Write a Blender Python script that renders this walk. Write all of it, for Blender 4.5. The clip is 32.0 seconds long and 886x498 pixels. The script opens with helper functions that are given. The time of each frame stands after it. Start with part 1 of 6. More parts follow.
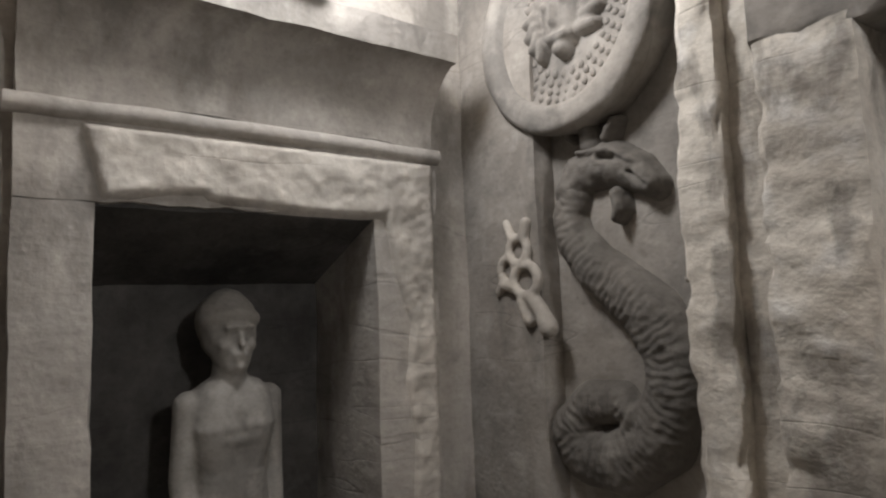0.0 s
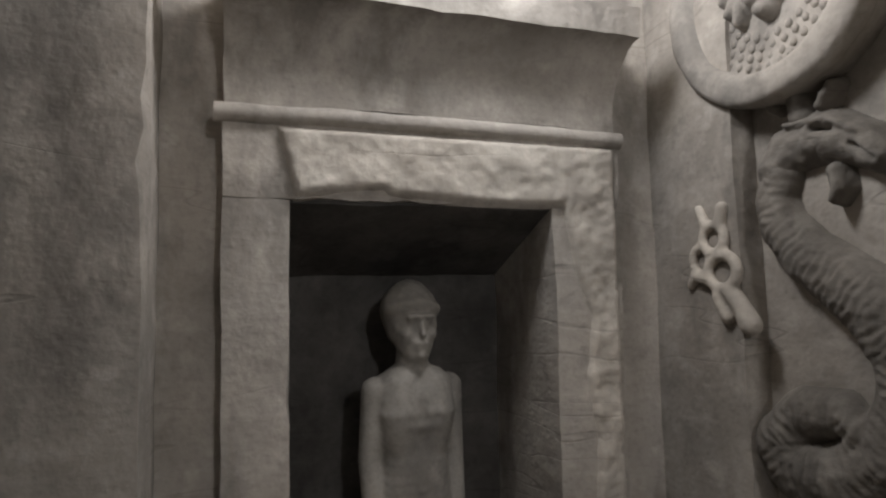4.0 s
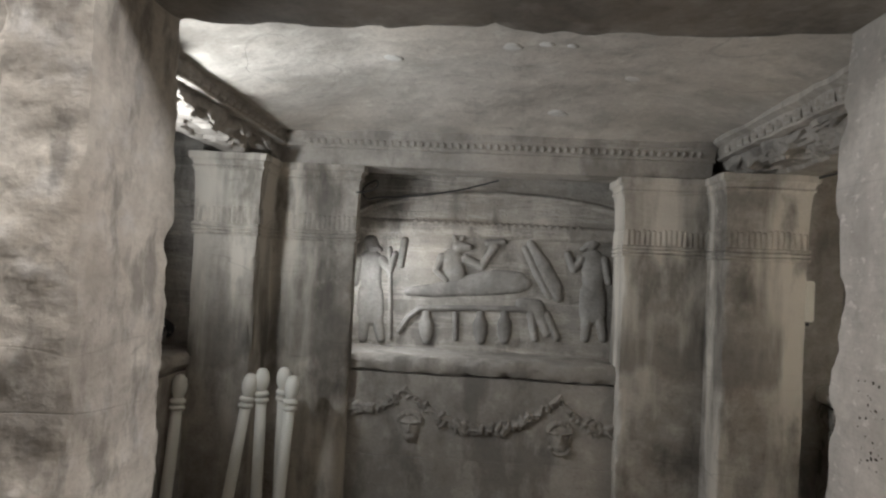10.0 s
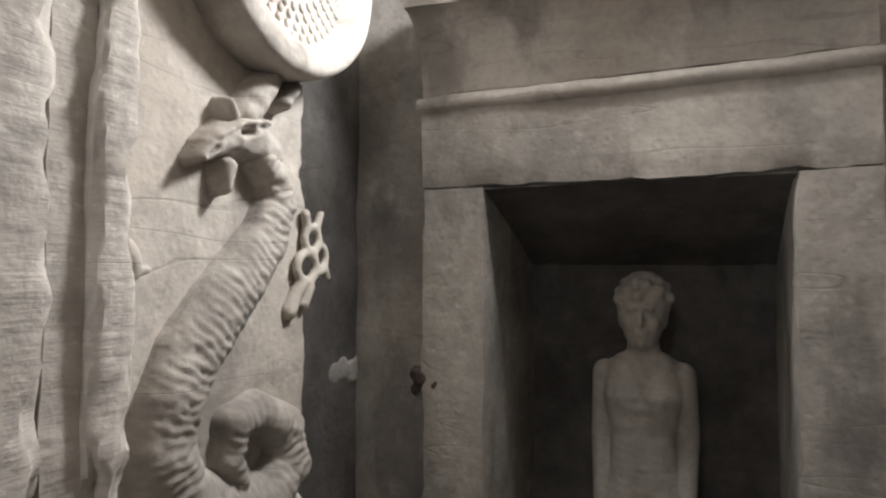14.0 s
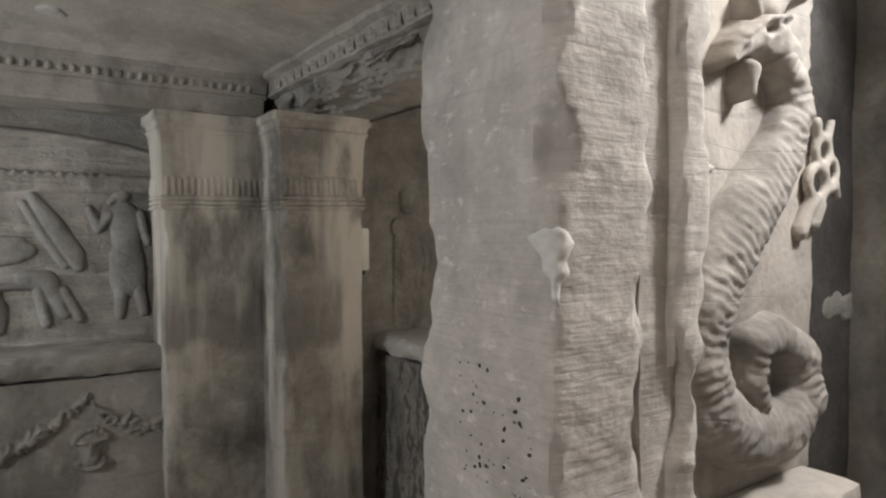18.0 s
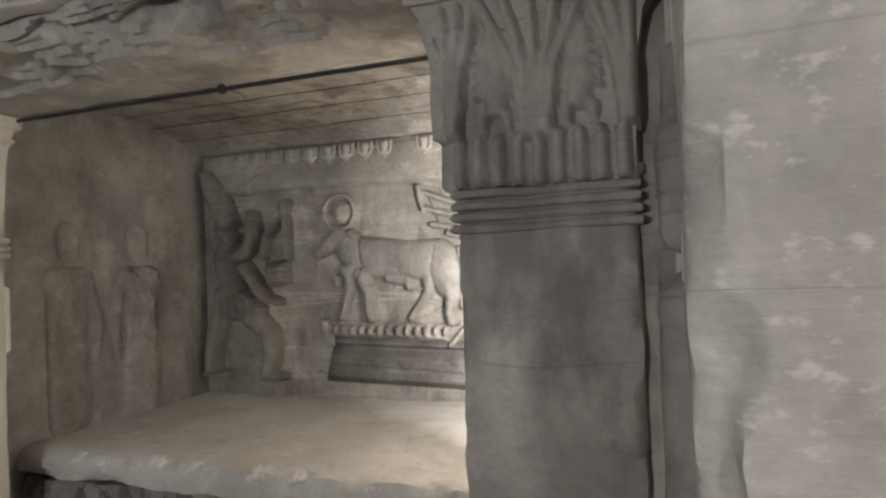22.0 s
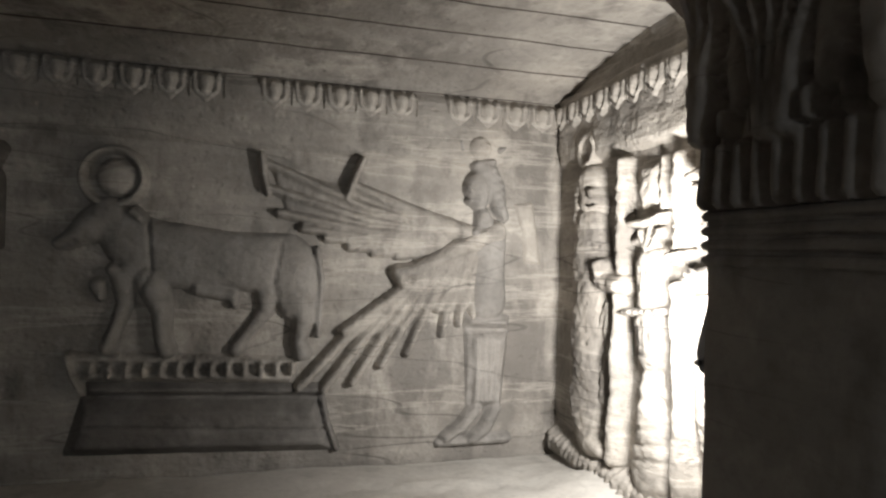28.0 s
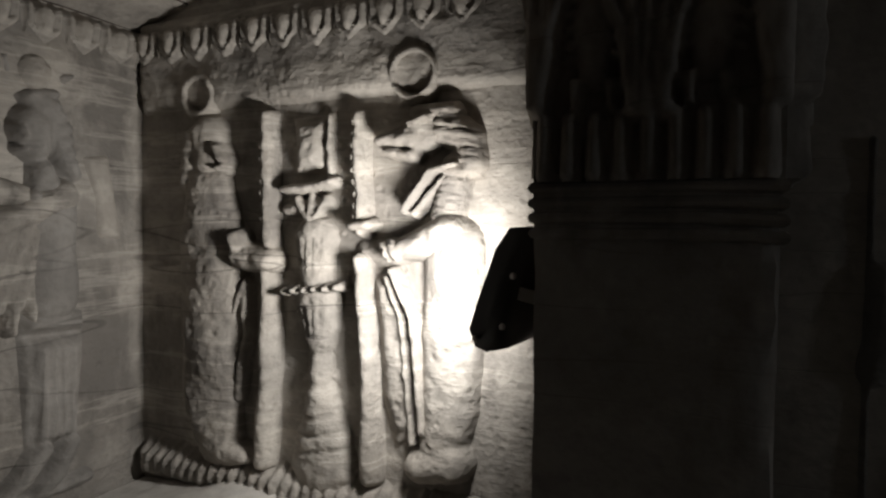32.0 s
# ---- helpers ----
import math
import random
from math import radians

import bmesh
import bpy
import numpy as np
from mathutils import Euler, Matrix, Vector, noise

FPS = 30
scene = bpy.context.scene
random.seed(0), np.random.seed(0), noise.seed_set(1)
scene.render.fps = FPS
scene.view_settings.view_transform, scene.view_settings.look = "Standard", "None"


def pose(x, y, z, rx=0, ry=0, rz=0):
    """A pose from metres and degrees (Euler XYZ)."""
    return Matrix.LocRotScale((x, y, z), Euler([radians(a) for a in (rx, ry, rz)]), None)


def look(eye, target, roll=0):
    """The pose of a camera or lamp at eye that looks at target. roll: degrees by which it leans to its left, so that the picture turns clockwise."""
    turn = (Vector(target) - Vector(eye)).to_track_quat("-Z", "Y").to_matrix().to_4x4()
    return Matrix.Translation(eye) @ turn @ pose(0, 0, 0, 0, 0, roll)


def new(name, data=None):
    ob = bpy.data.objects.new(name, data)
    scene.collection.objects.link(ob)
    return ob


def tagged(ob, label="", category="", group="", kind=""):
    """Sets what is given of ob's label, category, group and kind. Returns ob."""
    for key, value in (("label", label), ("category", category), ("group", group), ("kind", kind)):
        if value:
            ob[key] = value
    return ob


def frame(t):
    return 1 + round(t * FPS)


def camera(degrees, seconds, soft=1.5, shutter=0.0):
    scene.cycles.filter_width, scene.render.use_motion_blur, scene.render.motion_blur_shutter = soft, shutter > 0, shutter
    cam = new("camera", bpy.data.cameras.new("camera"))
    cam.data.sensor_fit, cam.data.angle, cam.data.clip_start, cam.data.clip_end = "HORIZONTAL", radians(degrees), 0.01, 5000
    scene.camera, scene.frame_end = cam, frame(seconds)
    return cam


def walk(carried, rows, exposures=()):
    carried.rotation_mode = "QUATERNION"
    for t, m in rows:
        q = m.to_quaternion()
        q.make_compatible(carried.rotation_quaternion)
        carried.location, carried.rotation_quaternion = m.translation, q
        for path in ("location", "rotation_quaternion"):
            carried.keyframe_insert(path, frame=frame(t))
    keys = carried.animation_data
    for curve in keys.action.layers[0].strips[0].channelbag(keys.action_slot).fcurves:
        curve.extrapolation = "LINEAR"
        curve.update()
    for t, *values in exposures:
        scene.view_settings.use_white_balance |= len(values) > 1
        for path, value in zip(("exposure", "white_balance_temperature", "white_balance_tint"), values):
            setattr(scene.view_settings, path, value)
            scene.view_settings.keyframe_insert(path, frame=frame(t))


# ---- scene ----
from mathutils.bvhtree import BVHTree

# ---- camera ----
cam = camera(69.43, 32.0, soft=2.3, shutter=0.0)
# seconds, eye, pitch, roll, yaw
PATH = [
    (0.0, -0.349, -1.197, 1.478, 5.31, 1.95, 54.40),
    (0.5, -0.486, -1.310, 1.489, 4.06, 3.95, 55.22),
    (1.0, -0.544, -1.330, 1.507, 4.22, 3.07, 54.43),
    (1.5, -0.557, -1.321, 1.511, 3.51, 2.56, 55.71),
    (2.0, -0.563, -1.315, 1.519, 3.37, 1.74, 60.61),
    (2.5, -0.507, -1.282, 1.498, 3.73, 3.97, 65.89),
    (4.5, -0.335, -1.112, 1.479, 5.04, 0.58, 71.77),
    (5.0, -0.292, -1.067, 1.498, 4.46, 0.43, 69.48),
    (5.5, -0.267, -1.000, 1.497, 4.39, -0.51, 65.00),
    (6.0, -0.270, -0.983, 1.497, 4.55, -0.68, 57.75),
    (6.5, -0.307, -0.988, 1.501, 5.08, -0.48, 48.77),
    (7.0, -0.318, -0.999, 1.506, 5.30, -1.50, 38.08),
    (7.5, -0.307, -1.002, 1.508, 5.44, -1.71, 26.13),
    (8.0, -0.288, -0.991, 1.505, 4.67, -0.86, 18.93),
    (8.5, -0.211, -1.088, 1.491, 3.94, -2.39, 14.46),
    (9.0, -0.197, -1.075, 1.482, 2.96, -2.31, 10.18),
    (9.5, -0.129, -1.119, 1.450, 2.78, -2.64, 4.58),
    (10.0, -0.101, -1.073, 1.437, 1.49, -2.97, 3.79),
    (10.5, -0.070, -1.003, 1.431, 2.14, -3.30, 0.65),
    (11.0, 0.029, -0.909, 1.458, 2.62, -2.78, -7.78),
    (11.5, 0.149, -0.782, 1.528, 0.92, -0.85, -17.68),
    (12.0, 0.186, -0.764, 1.537, 0.67, -0.01, -33.31),
    (12.5, 0.196, -0.757, 1.539, 1.50, -0.38, -45.58),
    (13.0, 0.211, -0.773, 1.542, 1.22, -1.07, -56.34),
    (13.5, 0.217, -0.796, 1.541, 1.22, -1.05, -64.76),
    (15.5, 0.198, -0.758, 1.471, 3.35, 0.49, -68.43),
    (16.0, 0.195, -0.752, 1.473, 2.99, 0.40, -66.41),
    (16.5, 0.150, -0.746, 1.469, 2.41, 0.20, -61.35),
    (17.0, 0.119, -0.718, 1.461, -0.73, 0.18, -51.91),
    (17.5, 0.078, -0.672, 1.451, -1.98, -0.47, -42.24),
    (18.0, 0.072, -0.577, 1.448, -1.72, -0.00, -34.24),
    (18.5, 0.112, -0.444, 1.472, -0.73, -0.34, -32.04),
    (19.0, 0.086, -0.362, 1.467, -0.37, -1.37, -37.11),
    (19.5, 0.002, -0.263, 1.475, 0.06, 1.55, -48.74),
    (20.0, -0.031, -0.201, 1.480, 1.16, -0.01, -53.15),
    (20.5, 0.013, -0.107, 1.480, 2.04, 2.06, -54.28),
    (21.0, 0.082, 0.002, 1.492, 1.48, -0.09, -58.39),
    (21.5, 0.126, 0.103, 1.488, 0.95, -0.50, -62.34),
    (22.0, 0.110, 0.222, 1.483, 1.11, 2.13, -69.98),
    (22.5, 0.095, 0.336, 1.477, 1.31, 0.72, -73.15),
    (23.0, 0.129, 0.428, 1.471, 0.84, 0.43, -71.26),
    (23.5, 0.219, 0.520, 1.492, 2.20, -0.34, -72.93),
    (24.0, 0.249, 0.609, 1.496, 2.32, -0.15, -80.07),
    (24.5, 0.228, 0.747, 1.504, 0.53, 1.86, -85.73),
    (26.5, 0.468, 1.017, 1.467, 0.92, 1.60, -87.75),
    (27.0, 0.495, 1.101, 1.461, -0.66, 1.29, -91.47),
    (27.5, 0.567, 1.138, 1.492, 0.01, -0.27, -98.69),
    (28.0, 0.674, 1.129, 1.536, 0.28, -1.72, -105.41),
    (28.5, 0.739, 1.178, 1.527, -0.04, -2.25, -111.58),
    (29.0, 0.773, 1.269, 1.538, -1.21, -0.24, -120.67),
    (29.5, 0.807, 1.299, 1.534, -0.93, -2.24, -127.55),
    (30.0, 0.887, 1.276, 1.532, 0.34, -1.23, -131.39),
    (30.5, 0.973, 1.247, 1.537, 2.64, -2.49, -138.22),
    (31.0, 1.038, 1.251, 1.539, 1.15, -4.04, -143.23),
    (31.5, 1.122, 1.312, 1.541, -1.40, 0.07, -150.48),
    (32.0, 1.168, 1.360, 1.543, -2.01, -0.59, -155.60),
]
walk(cam, [(t, pose(x, y, z, 90 + p, r, w)) for t, x, y, z, p, r, w in PATH],
     exposures=[(0.0, -0.1), (1.0, -0.25), (2.0, -0.25), (5.0, -0.25), (6.0, -0.05), (9.0, 0.45), (11.0, 0.45), (12.5, 0.2), (16.0, 0.15), (18.0, 0.45), (19.0, 0.65), (21.0, 0.92), (22.0, 0.82), (23.0, 0.6), (24.0, 0.28), (27.0, -0.55), (28.0, -1.02), (29.0, -1.68), (32.0, -2.68)])

# ---- world and lamps ----
world = bpy.data.worlds.new("underground")
scene.world = world
world.use_nodes = True
world.node_tree.nodes["Background"].inputs[0].default_value = (0.02, 0.019, 0.018, 1)
world.node_tree.nodes["Background"].inputs[1].default_value = 0.0


def lamp(name, eye, target, watts, size=0.12, colour=(1.0, 0.93, 0.84), kind="AREA", spread=150):
    data = bpy.data.lights.new(name, kind)
    data.energy, data.color = watts, colour
    if kind == "AREA":
        data.shape, data.size, data.spread = "DISK", size, radians(spread)
    else:
        data.shadow_soft_size = size
    ob = new(name, data)
    ob.matrix_world = look(eye, target)
    return ob


COOL = (0.985, 0.985, 1.0)
lamp("cornice_lamp_glow", (-1.46, -0.66, 2.42), (-1.4, -0.5, 1.0), 29, 0.10, COOL, "POINT")
lamp("cornice_lamp_glow", (1.66, -0.60, 2.44), (1.45, -0.5, 1.0), 76, 0.10, COOL, "POINT")
WARM = (1.0, 0.975, 0.935)
DAY = (0.92, 0.965, 1.0)
lamp("niche_flood_glow", (1.56, 0.47, 1.445), (1.85, 0.28, 1.45), 26, 0.10, WARM, spread=175)
lamp("niche_flood_glow", (-0.88, 2.385, 1.44), (0.1, 2.68, 1.20), 9.5, 0.12, DAY, spread=172)
lamp("niche_flood_glow", (-1.75, 2.08, 1.07), (-1.75, 2.19, 1.55), 14, 0.06, WARM, spread=150)
# added fill lamp brightening the chamber ceiling, far piers and door jamb
lamp("niche_flood_glow", (-1.50, 0.95, 1.60), (-0.3, 1.5, 1.95), 11.5, 0.2, DAY, spread=160)


# ---- materials ----
def stone(name, pale, dark, blotch=2.2, grain=55.0, rough=0.92, bump=0.5, streak=0.5, stain=None, stain_amount=0.0, drip=0.0,
          fine_bump=0.14, pit=0.1, hatch=0.0, spot=3.4, crack=0.2, soft_edge=0.10, tide=0.0, brush=0.0, band=0.0):
    mat = bpy.data.materials.new(name)
    mat.use_nodes = True
    nt = mat.node_tree
    n, link = nt.nodes, nt.links.new
    bsdf = n["Principled BSDF"]
    bsdf.inputs["Roughness"].default_value = rough
    bsdf.inputs["Specular IOR Level"].default_value = 0.2
    co = n.new("ShaderNodeTexCoord")

    def noise_at(scale, stretch=(1, 1, 1), detail=6.0, rough_=0.6, shift=0.0):
        mp = n.new("ShaderNodeMapping")
        mp.inputs["Scale"].default_value = stretch
        mp.inputs["Location"].default_value = (shift, shift * 0.7, shift * 1.3)
        link(co.outputs["Object"], mp.inputs["Vector"])
        t = n.new("ShaderNodeTexNoise")
        t.inputs["Scale"].default_value = scale
        t.inputs["Detail"].default_value = detail
        t.inputs["Roughness"].default_value = rough_
        link(mp.outputs["Vector"], t.inputs["Vector"])
        return t.outputs["Fac"]

    def ramp(fac, lo, hi):
        r = n.new("ShaderNodeMapRange")
        r.inputs[1].default_value, r.inputs[2].default_value = lo, hi
        link(fac, r.inputs[0])
        return r.outputs[0]

    def mix(fac, a, b, mode="MIX"):
        m = n.new("ShaderNodeMix")
        m.data_type, m.blend_type = "RGBA", mode
        for sock, v in ((m.inputs[0], fac), (m.inputs[6], a), (m.inputs[7], b)):
            if isinstance(v, (tuple, float)):
                sock.default_value = (*v, 1) if isinstance(v, tuple) else v
            else:
                link(v, sock)
        return m.outputs[2]

    big = ramp(noise_at(blotch, (1, 1, 0.8)), 0.36, 0.66)
    bed = noise_at(6.0, (1, 1, 3.6), 4.0, 0.55, 3.1)
    mid = noise_at(13.0, (1, 1, 1), 4.0, 0.55, 9.2)
    fine = noise_at(grain, (1, 1, 1.3), 6.0, 0.6, 7.7)
    col = mix(big, dark, pale)
    col = mix(ramp(noise_at(1.3, (1, 1, 1), 3.0, 0.5, 21.0), 0.45, 0.7), col, mix(0.3, col, (pale[0] * 1.08, pale[1] * 0.98, pale[2] * 0.88)))
    col = mix(ramp(bed, 0.35, 0.7), mix(0.16, col, (dark[0] * 0.55, dark[1] * 0.53, dark[2] * 0.52)), col)
    col = mix(ramp(mid, 0.55, 0.75), col, mix(0.4, col, (min(0.8, pale[0] * 1.3), min(0.8, pale[1] * 1.3), min(0.8, pale[2] * 1.3))))
    col = mix(ramp(mid, 0.28, 0.42), mix(0.35, col, (dark[0] * 0.5, dark[1] * 0.5, dark[2] * 0.5)), col)
    col = mix(ramp(fine, 0.3, 0.55), mix(0.22, col, (dark[0] * 0.5, dark[1] * 0.5, dark[2] * 0.5)), col)
    if drip:
        runs = ramp(noise_at(4.5, (1.0, 1.0, 0.16), 5.0, 0.55, 5.0), 0.44, 0.60)
        dm = n.new("ShaderNodeMath")
        dm.operation = "MULTIPLY"
        dm.inputs[1].default_value = drip
        link(runs, dm.inputs[0])
        col = mix(dm.outputs[0], col, (pale[0] * 1.25, pale[1] * 1.25, pale[2] * 1.22))
    if stain:
        spots = ramp(noise_at(spot, (1.3, 1.3, 0.55), 6.0, 0.6, 11.0), 0.52, 0.52 + soft_edge)
        sm = n.new("ShaderNodeMath")
        sm.operation = "MULTIPLY"
        sm.inputs[1].default_value = stain_amount
        link(spots, sm.inputs[0])
        col = mix(sm.outputs[0], col, stain)
    if band:                                   # weathered level beds
        beds = noise_at(2.6, (0.45, 0.45, 4.5), 6.0, 0.62, 33.0)
        col = mix(ramp(beds, 0.38, 0.56), mix(band, col, (dark[0] * 0.8, dark[1] * 0.8, dark[2] * 0.82)), col)
        thin, rim_ = ramp(beds, 0.545, 0.575), ramp(beds, 0.62, 0.58)
        edge_ = n.new("ShaderNodeMath")
        edge_.operation = "MULTIPLY"
        link(thin, edge_.inputs[0])
        link(rim_, edge_.inputs[1])
        col = mix(edge_.outputs[0], col, mix(0.25, col, (min(0.8, pale[0] * 1.3), min(0.8, pale[1] * 1.3), min(0.8, pale[2] * 1.3))))
    if brush:                                  # fine level strokes
        combed = noise_at(9.0, (0.7, 0.7, 11.0), 4.0, 0.6, 23.0)
        col = mix(ramp(combed, 0.36, 0.6), mix(brush, col, (dark[0] * 0.75, dark[1] * 0.75, dark[2] * 0.75)), col)
        specks = ramp(noise_at(34.0, (1, 1, 1.6), 3.0, 0.6, 27.0), 0.60, 0.70)
        col = mix(specks, col, mix(0.5, col, (min(0.85, pale[0] * 1.25), min(0.85, pale[1] * 1.26), min(0.85, pale[2] * 1.28))))
    if tide:                                   # old damp mark: an uneven brim at this height, fading upwards
        sep = n.new("ShaderNodeSeparateXYZ")
        link(co.outputs["Object"], sep.inputs[0])
        lift = n.new("ShaderNodeMath")
        lift.operation = "MULTIPLY_ADD"
        lift.inputs[1].default_value = 0.42
        link(noise_at(3.4, (1, 1, 0.35), 5.0, 0.55, 17.0), lift.inputs[0])
        link(sep.outputs["Z"], lift.inputs[2])
        brim = n.new("ShaderNodeMath")
        brim.operation = "MULTIPLY"
        link(ramp(lift.outputs[0], tide + 0.20, tide + 0.25), brim.inputs[0])
        link(ramp(lift.outputs[0], tide + 0.72, tide + 0.38), brim.inputs[1])
        gap = n.new("ShaderNodeMath")
        gap.operation = "MULTIPLY"
        link(brim.outputs[0], gap.inputs[0])
        link(ramp(noise_at(4.5, (1.0, 1.0, 0.16), 5.0, 0.55, 5.0), 0.62, 0.5), gap.inputs[1])
        some = n.new("ShaderNodeMath")
        some.operation = "MULTIPLY"
        some.inputs[1].default_value = 0.6
        link(gap.outputs[0], some.inputs[0])
        col = mix(some.outputs[0], col, (dark[0] * 0.7, dark[1] * 0.7, dark[2] * 0.7))
    line = n.new("ShaderNodeMath")             # wandering bedding cracks
    line.operation = "SUBTRACT"
    line.inputs[1].default_value = 0.5
    link(noise_at(0.9, (1, 1, 9), 2.0, 0.45, 31.0), line.inputs[0])
    flat = n.new("ShaderNodeMath")
    flat.operation = "ABSOLUTE"
    link(line.outputs[0], flat.inputs[0])
    where = n.new("ShaderNodeMath")
    where.operation = "MULTIPLY"
    link(ramp(flat.outputs[0], 0.006, 0.002), where.inputs[0])
    link(ramp(noise_at(1.9, (1, 1, 1), 2.0, 0.5, 40.0), 0.46, 0.56), where.inputs[1])
    faint = n.new("ShaderNodeMath")
    faint.operation = "MULTIPLY"
    faint.inputs[1].default_value = crack
    link(where.outputs[0], faint.inputs[0])
    col = mix(faint.outputs[0], col, (dark[0] * 0.3, dark[1] * 0.3, dark[2] * 0.3))
    link(col, bsdf.inputs["Base Color"])
    pits = n.new("ShaderNodeTexVoronoi")
    pits.inputs["Scale"].default_value = 38.0
    link(co.outputs["Object"], pits.inputs["Vector"])
    add = n.new("ShaderNodeMath")
    add.operation = "MULTIPLY_ADD"
    add.inputs[1].default_value = fine_bump
    link(fine, add.inputs[0])
    s2 = n.new("ShaderNodeMath")
    s2.operation = "MULTIPLY_ADD"
    s2.inputs[1].default_value = streak * 0.6
    link(bed, s2.inputs[0])
    s3 = n.new("ShaderNodeMath")
    s3.operation = "MULTIPLY"
    s3.inputs[1].default_value = pit
    link(ramp(pits.outputs["Distance"], 0.0, 0.35), s3.inputs[0])
    link(s3.outputs[0], s2.inputs[2])
    s4 = n.new("ShaderNodeMath")
    s4.operation = "MULTIPLY_ADD"
    s4.inputs[1].default_value = 0.7
    link(mid, s4.inputs[0])
    link(s2.outputs[0], s4.inputs[2])
    last = s4.outputs[0]
    if hatch:                                  # slanting tool marks
        mp = n.new("ShaderNodeMapping")
        mp.inputs["Rotation"].default_value = (radians(-20), radians(24), 0)
        link(co.outputs["Object"], mp.inputs["Vector"])
        wv = n.new("ShaderNodeTexWave")
        wv.bands_direction = "Z"
        for k_, v_ in (("Scale", 13.0), ("Distortion", 4.5), ("Detail", 3.0), ("Detail Scale", 2.0)):
            wv.inputs[k_].default_value = v_
        link(mp.outputs["Vector"], wv.inputs["Vector"])
        cut = n.new("ShaderNodeMath")
        cut.operation = "MULTIPLY"
        link(wv.outputs["Fac"], cut.inputs[0])
        link(ramp(noise_at(2.6, (1, 1, 1), 3.0, 0.5, 14.0), 0.42, 0.62), cut.inputs[1])
        s5 = n.new("ShaderNodeMath")
        s5.operation = "MULTIPLY_ADD"
        s5.inputs[1].default_value = hatch
        link(cut.outputs[0], s5.inputs[0])
        link(last, s5.inputs[2])
        last = s5.outputs[0]
    if band:
        s8 = n.new("ShaderNodeMath")
        s8.operation = "MULTIPLY_ADD"
        s8.inputs[1].default_value = band * 2.0
        link(beds, s8.inputs[0])
        link(last, s8.inputs[2])
        last = s8.outputs[0]
    if brush:
        s7 = n.new("ShaderNodeMath")
        s7.operation = "MULTIPLY_ADD"
        s7.inputs[1].default_value = brush * 1.2
        link(combed, s7.inputs[0])
        link(last, s7.inputs[2])
        last = s7.outputs[0]
    s6 = n.new("ShaderNodeMath")
    s6.operation = "MULTIPLY_ADD"
    s6.inputs[1].default_value = -0.5
    link(faint.outputs[0], s6.inputs[0])
    link(last, s6.inputs[2])
    link(s6.outputs[0], add.inputs[2])
    bp = n.new("ShaderNodeBump")
    bp.inputs["Strength"].default_value = bump
    bp.inputs["Distance"].default_value = 0.02
    link(add.outputs[0], bp.inputs["Height"])
    link(bp.outputs["Normal"], bsdf.inputs["Normal"])
    return mat


def plain(name, colour, rough=0.5, metal=0.0, glow=0.0):
    mat = bpy.data.materials.new(name)
    mat.use_nodes = True
    bsdf = mat.node_tree.nodes["Principled BSDF"]
    bsdf.inputs["Base Color"].default_value = (*colour, 1)
    bsdf.inputs["Roughness"].default_value, bsdf.inputs["Metallic"].default_value = rough, metal
    if glow:
        bsdf.inputs["Emission Color"].default_value = (1.0, 0.94, 0.86, 1)
        bsdf.inputs["Emission Strength"].default_value = glow
    return mat


LIME = stone("limestone", (0.47, 0.437, 0.396), (0.29, 0.267, 0.242), bump=0.42, stain=(0.13, 0.119, 0.108), stain_amount=0.55, fine_bump=0.08)
PALE = stone("pale_limestone", (0.55, 0.51, 0.458), (0.37, 0.34, 0.302), bump=0.42, streak=0.4, stain=(0.24, 0.218, 0.194), stain_amount=0.6, hatch=0.05, fine_bump=0.08)
CRUST = stone("crumbling_limestone", (0.74, 0.69, 0.615), (0.44, 0.40, 0.35), blotch=6.0, bump=0.7, streak=0.5, stain=(0.17, 0.153, 0.136), stain_amount=0.6, spot=8.0, pit=0.08, fine_bump=0.16)
HEWN = stone("hewn_limestone", (0.62, 0.583, 0.537), (0.43, 0.402, 0.367), blotch=7.0, grain=60.0, bump=0.5, streak=0.7, stain=(0.36, 0.332, 0.30), stain_amount=0.4, spot=6.0, hatch=0.06, pit=0.05, fine_bump=0.09, crack=0.12, brush=0.16)
# darker stained stone that also carries shade on lintel and niche side wall
PANEL = stone("stained_shaded_limestone", (0.40, 0.37, 0.335), (0.21, 0.195, 0.178), blotch=3.4, bump=0.4, streak=0.4, stain=(0.10, 0.093, 0.085), stain_amount=0.5, fine_bump=0.08)
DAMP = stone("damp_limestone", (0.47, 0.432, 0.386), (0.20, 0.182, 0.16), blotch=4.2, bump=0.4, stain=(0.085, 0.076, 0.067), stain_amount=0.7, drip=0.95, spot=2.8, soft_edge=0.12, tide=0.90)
ROOF = stone("ceiling_limestone", (0.66, 0.61, 0.55), (0.46, 0.425, 0.38), bump=0.4, stain=(0.26, 0.234, 0.204), stain_amount=0.35)
CARVED = stone("carved_limestone", (0.52, 0.482, 0.432), (0.25, 0.231, 0.208), blotch=3.2, bump=0.6, streak=0.8,
               stain=(0.14, 0.128, 0.116), stain_amount=0.7, spot=4.5, fine_bump=0.4, pit=0.25, crack=0.4, band=0.36)
GREY = stone("grey_limestone", (0.37, 0.349, 0.324), (0.22, 0.206, 0.19), blotch=5.0, bump=0.5, streak=0.5, fine_bump=0.3, stain=(0.13, 0.121, 0.112), stain_amount=0.5)
# near-black stone that carries the shade of niche backs, roofs and the recess
RECESS_SHADE = stone("recess_shade_limestone", (0.115, 0.108, 0.1), (0.05, 0.047, 0.044), blotch=4.0, bump=0.4, fine_bump=0.15)
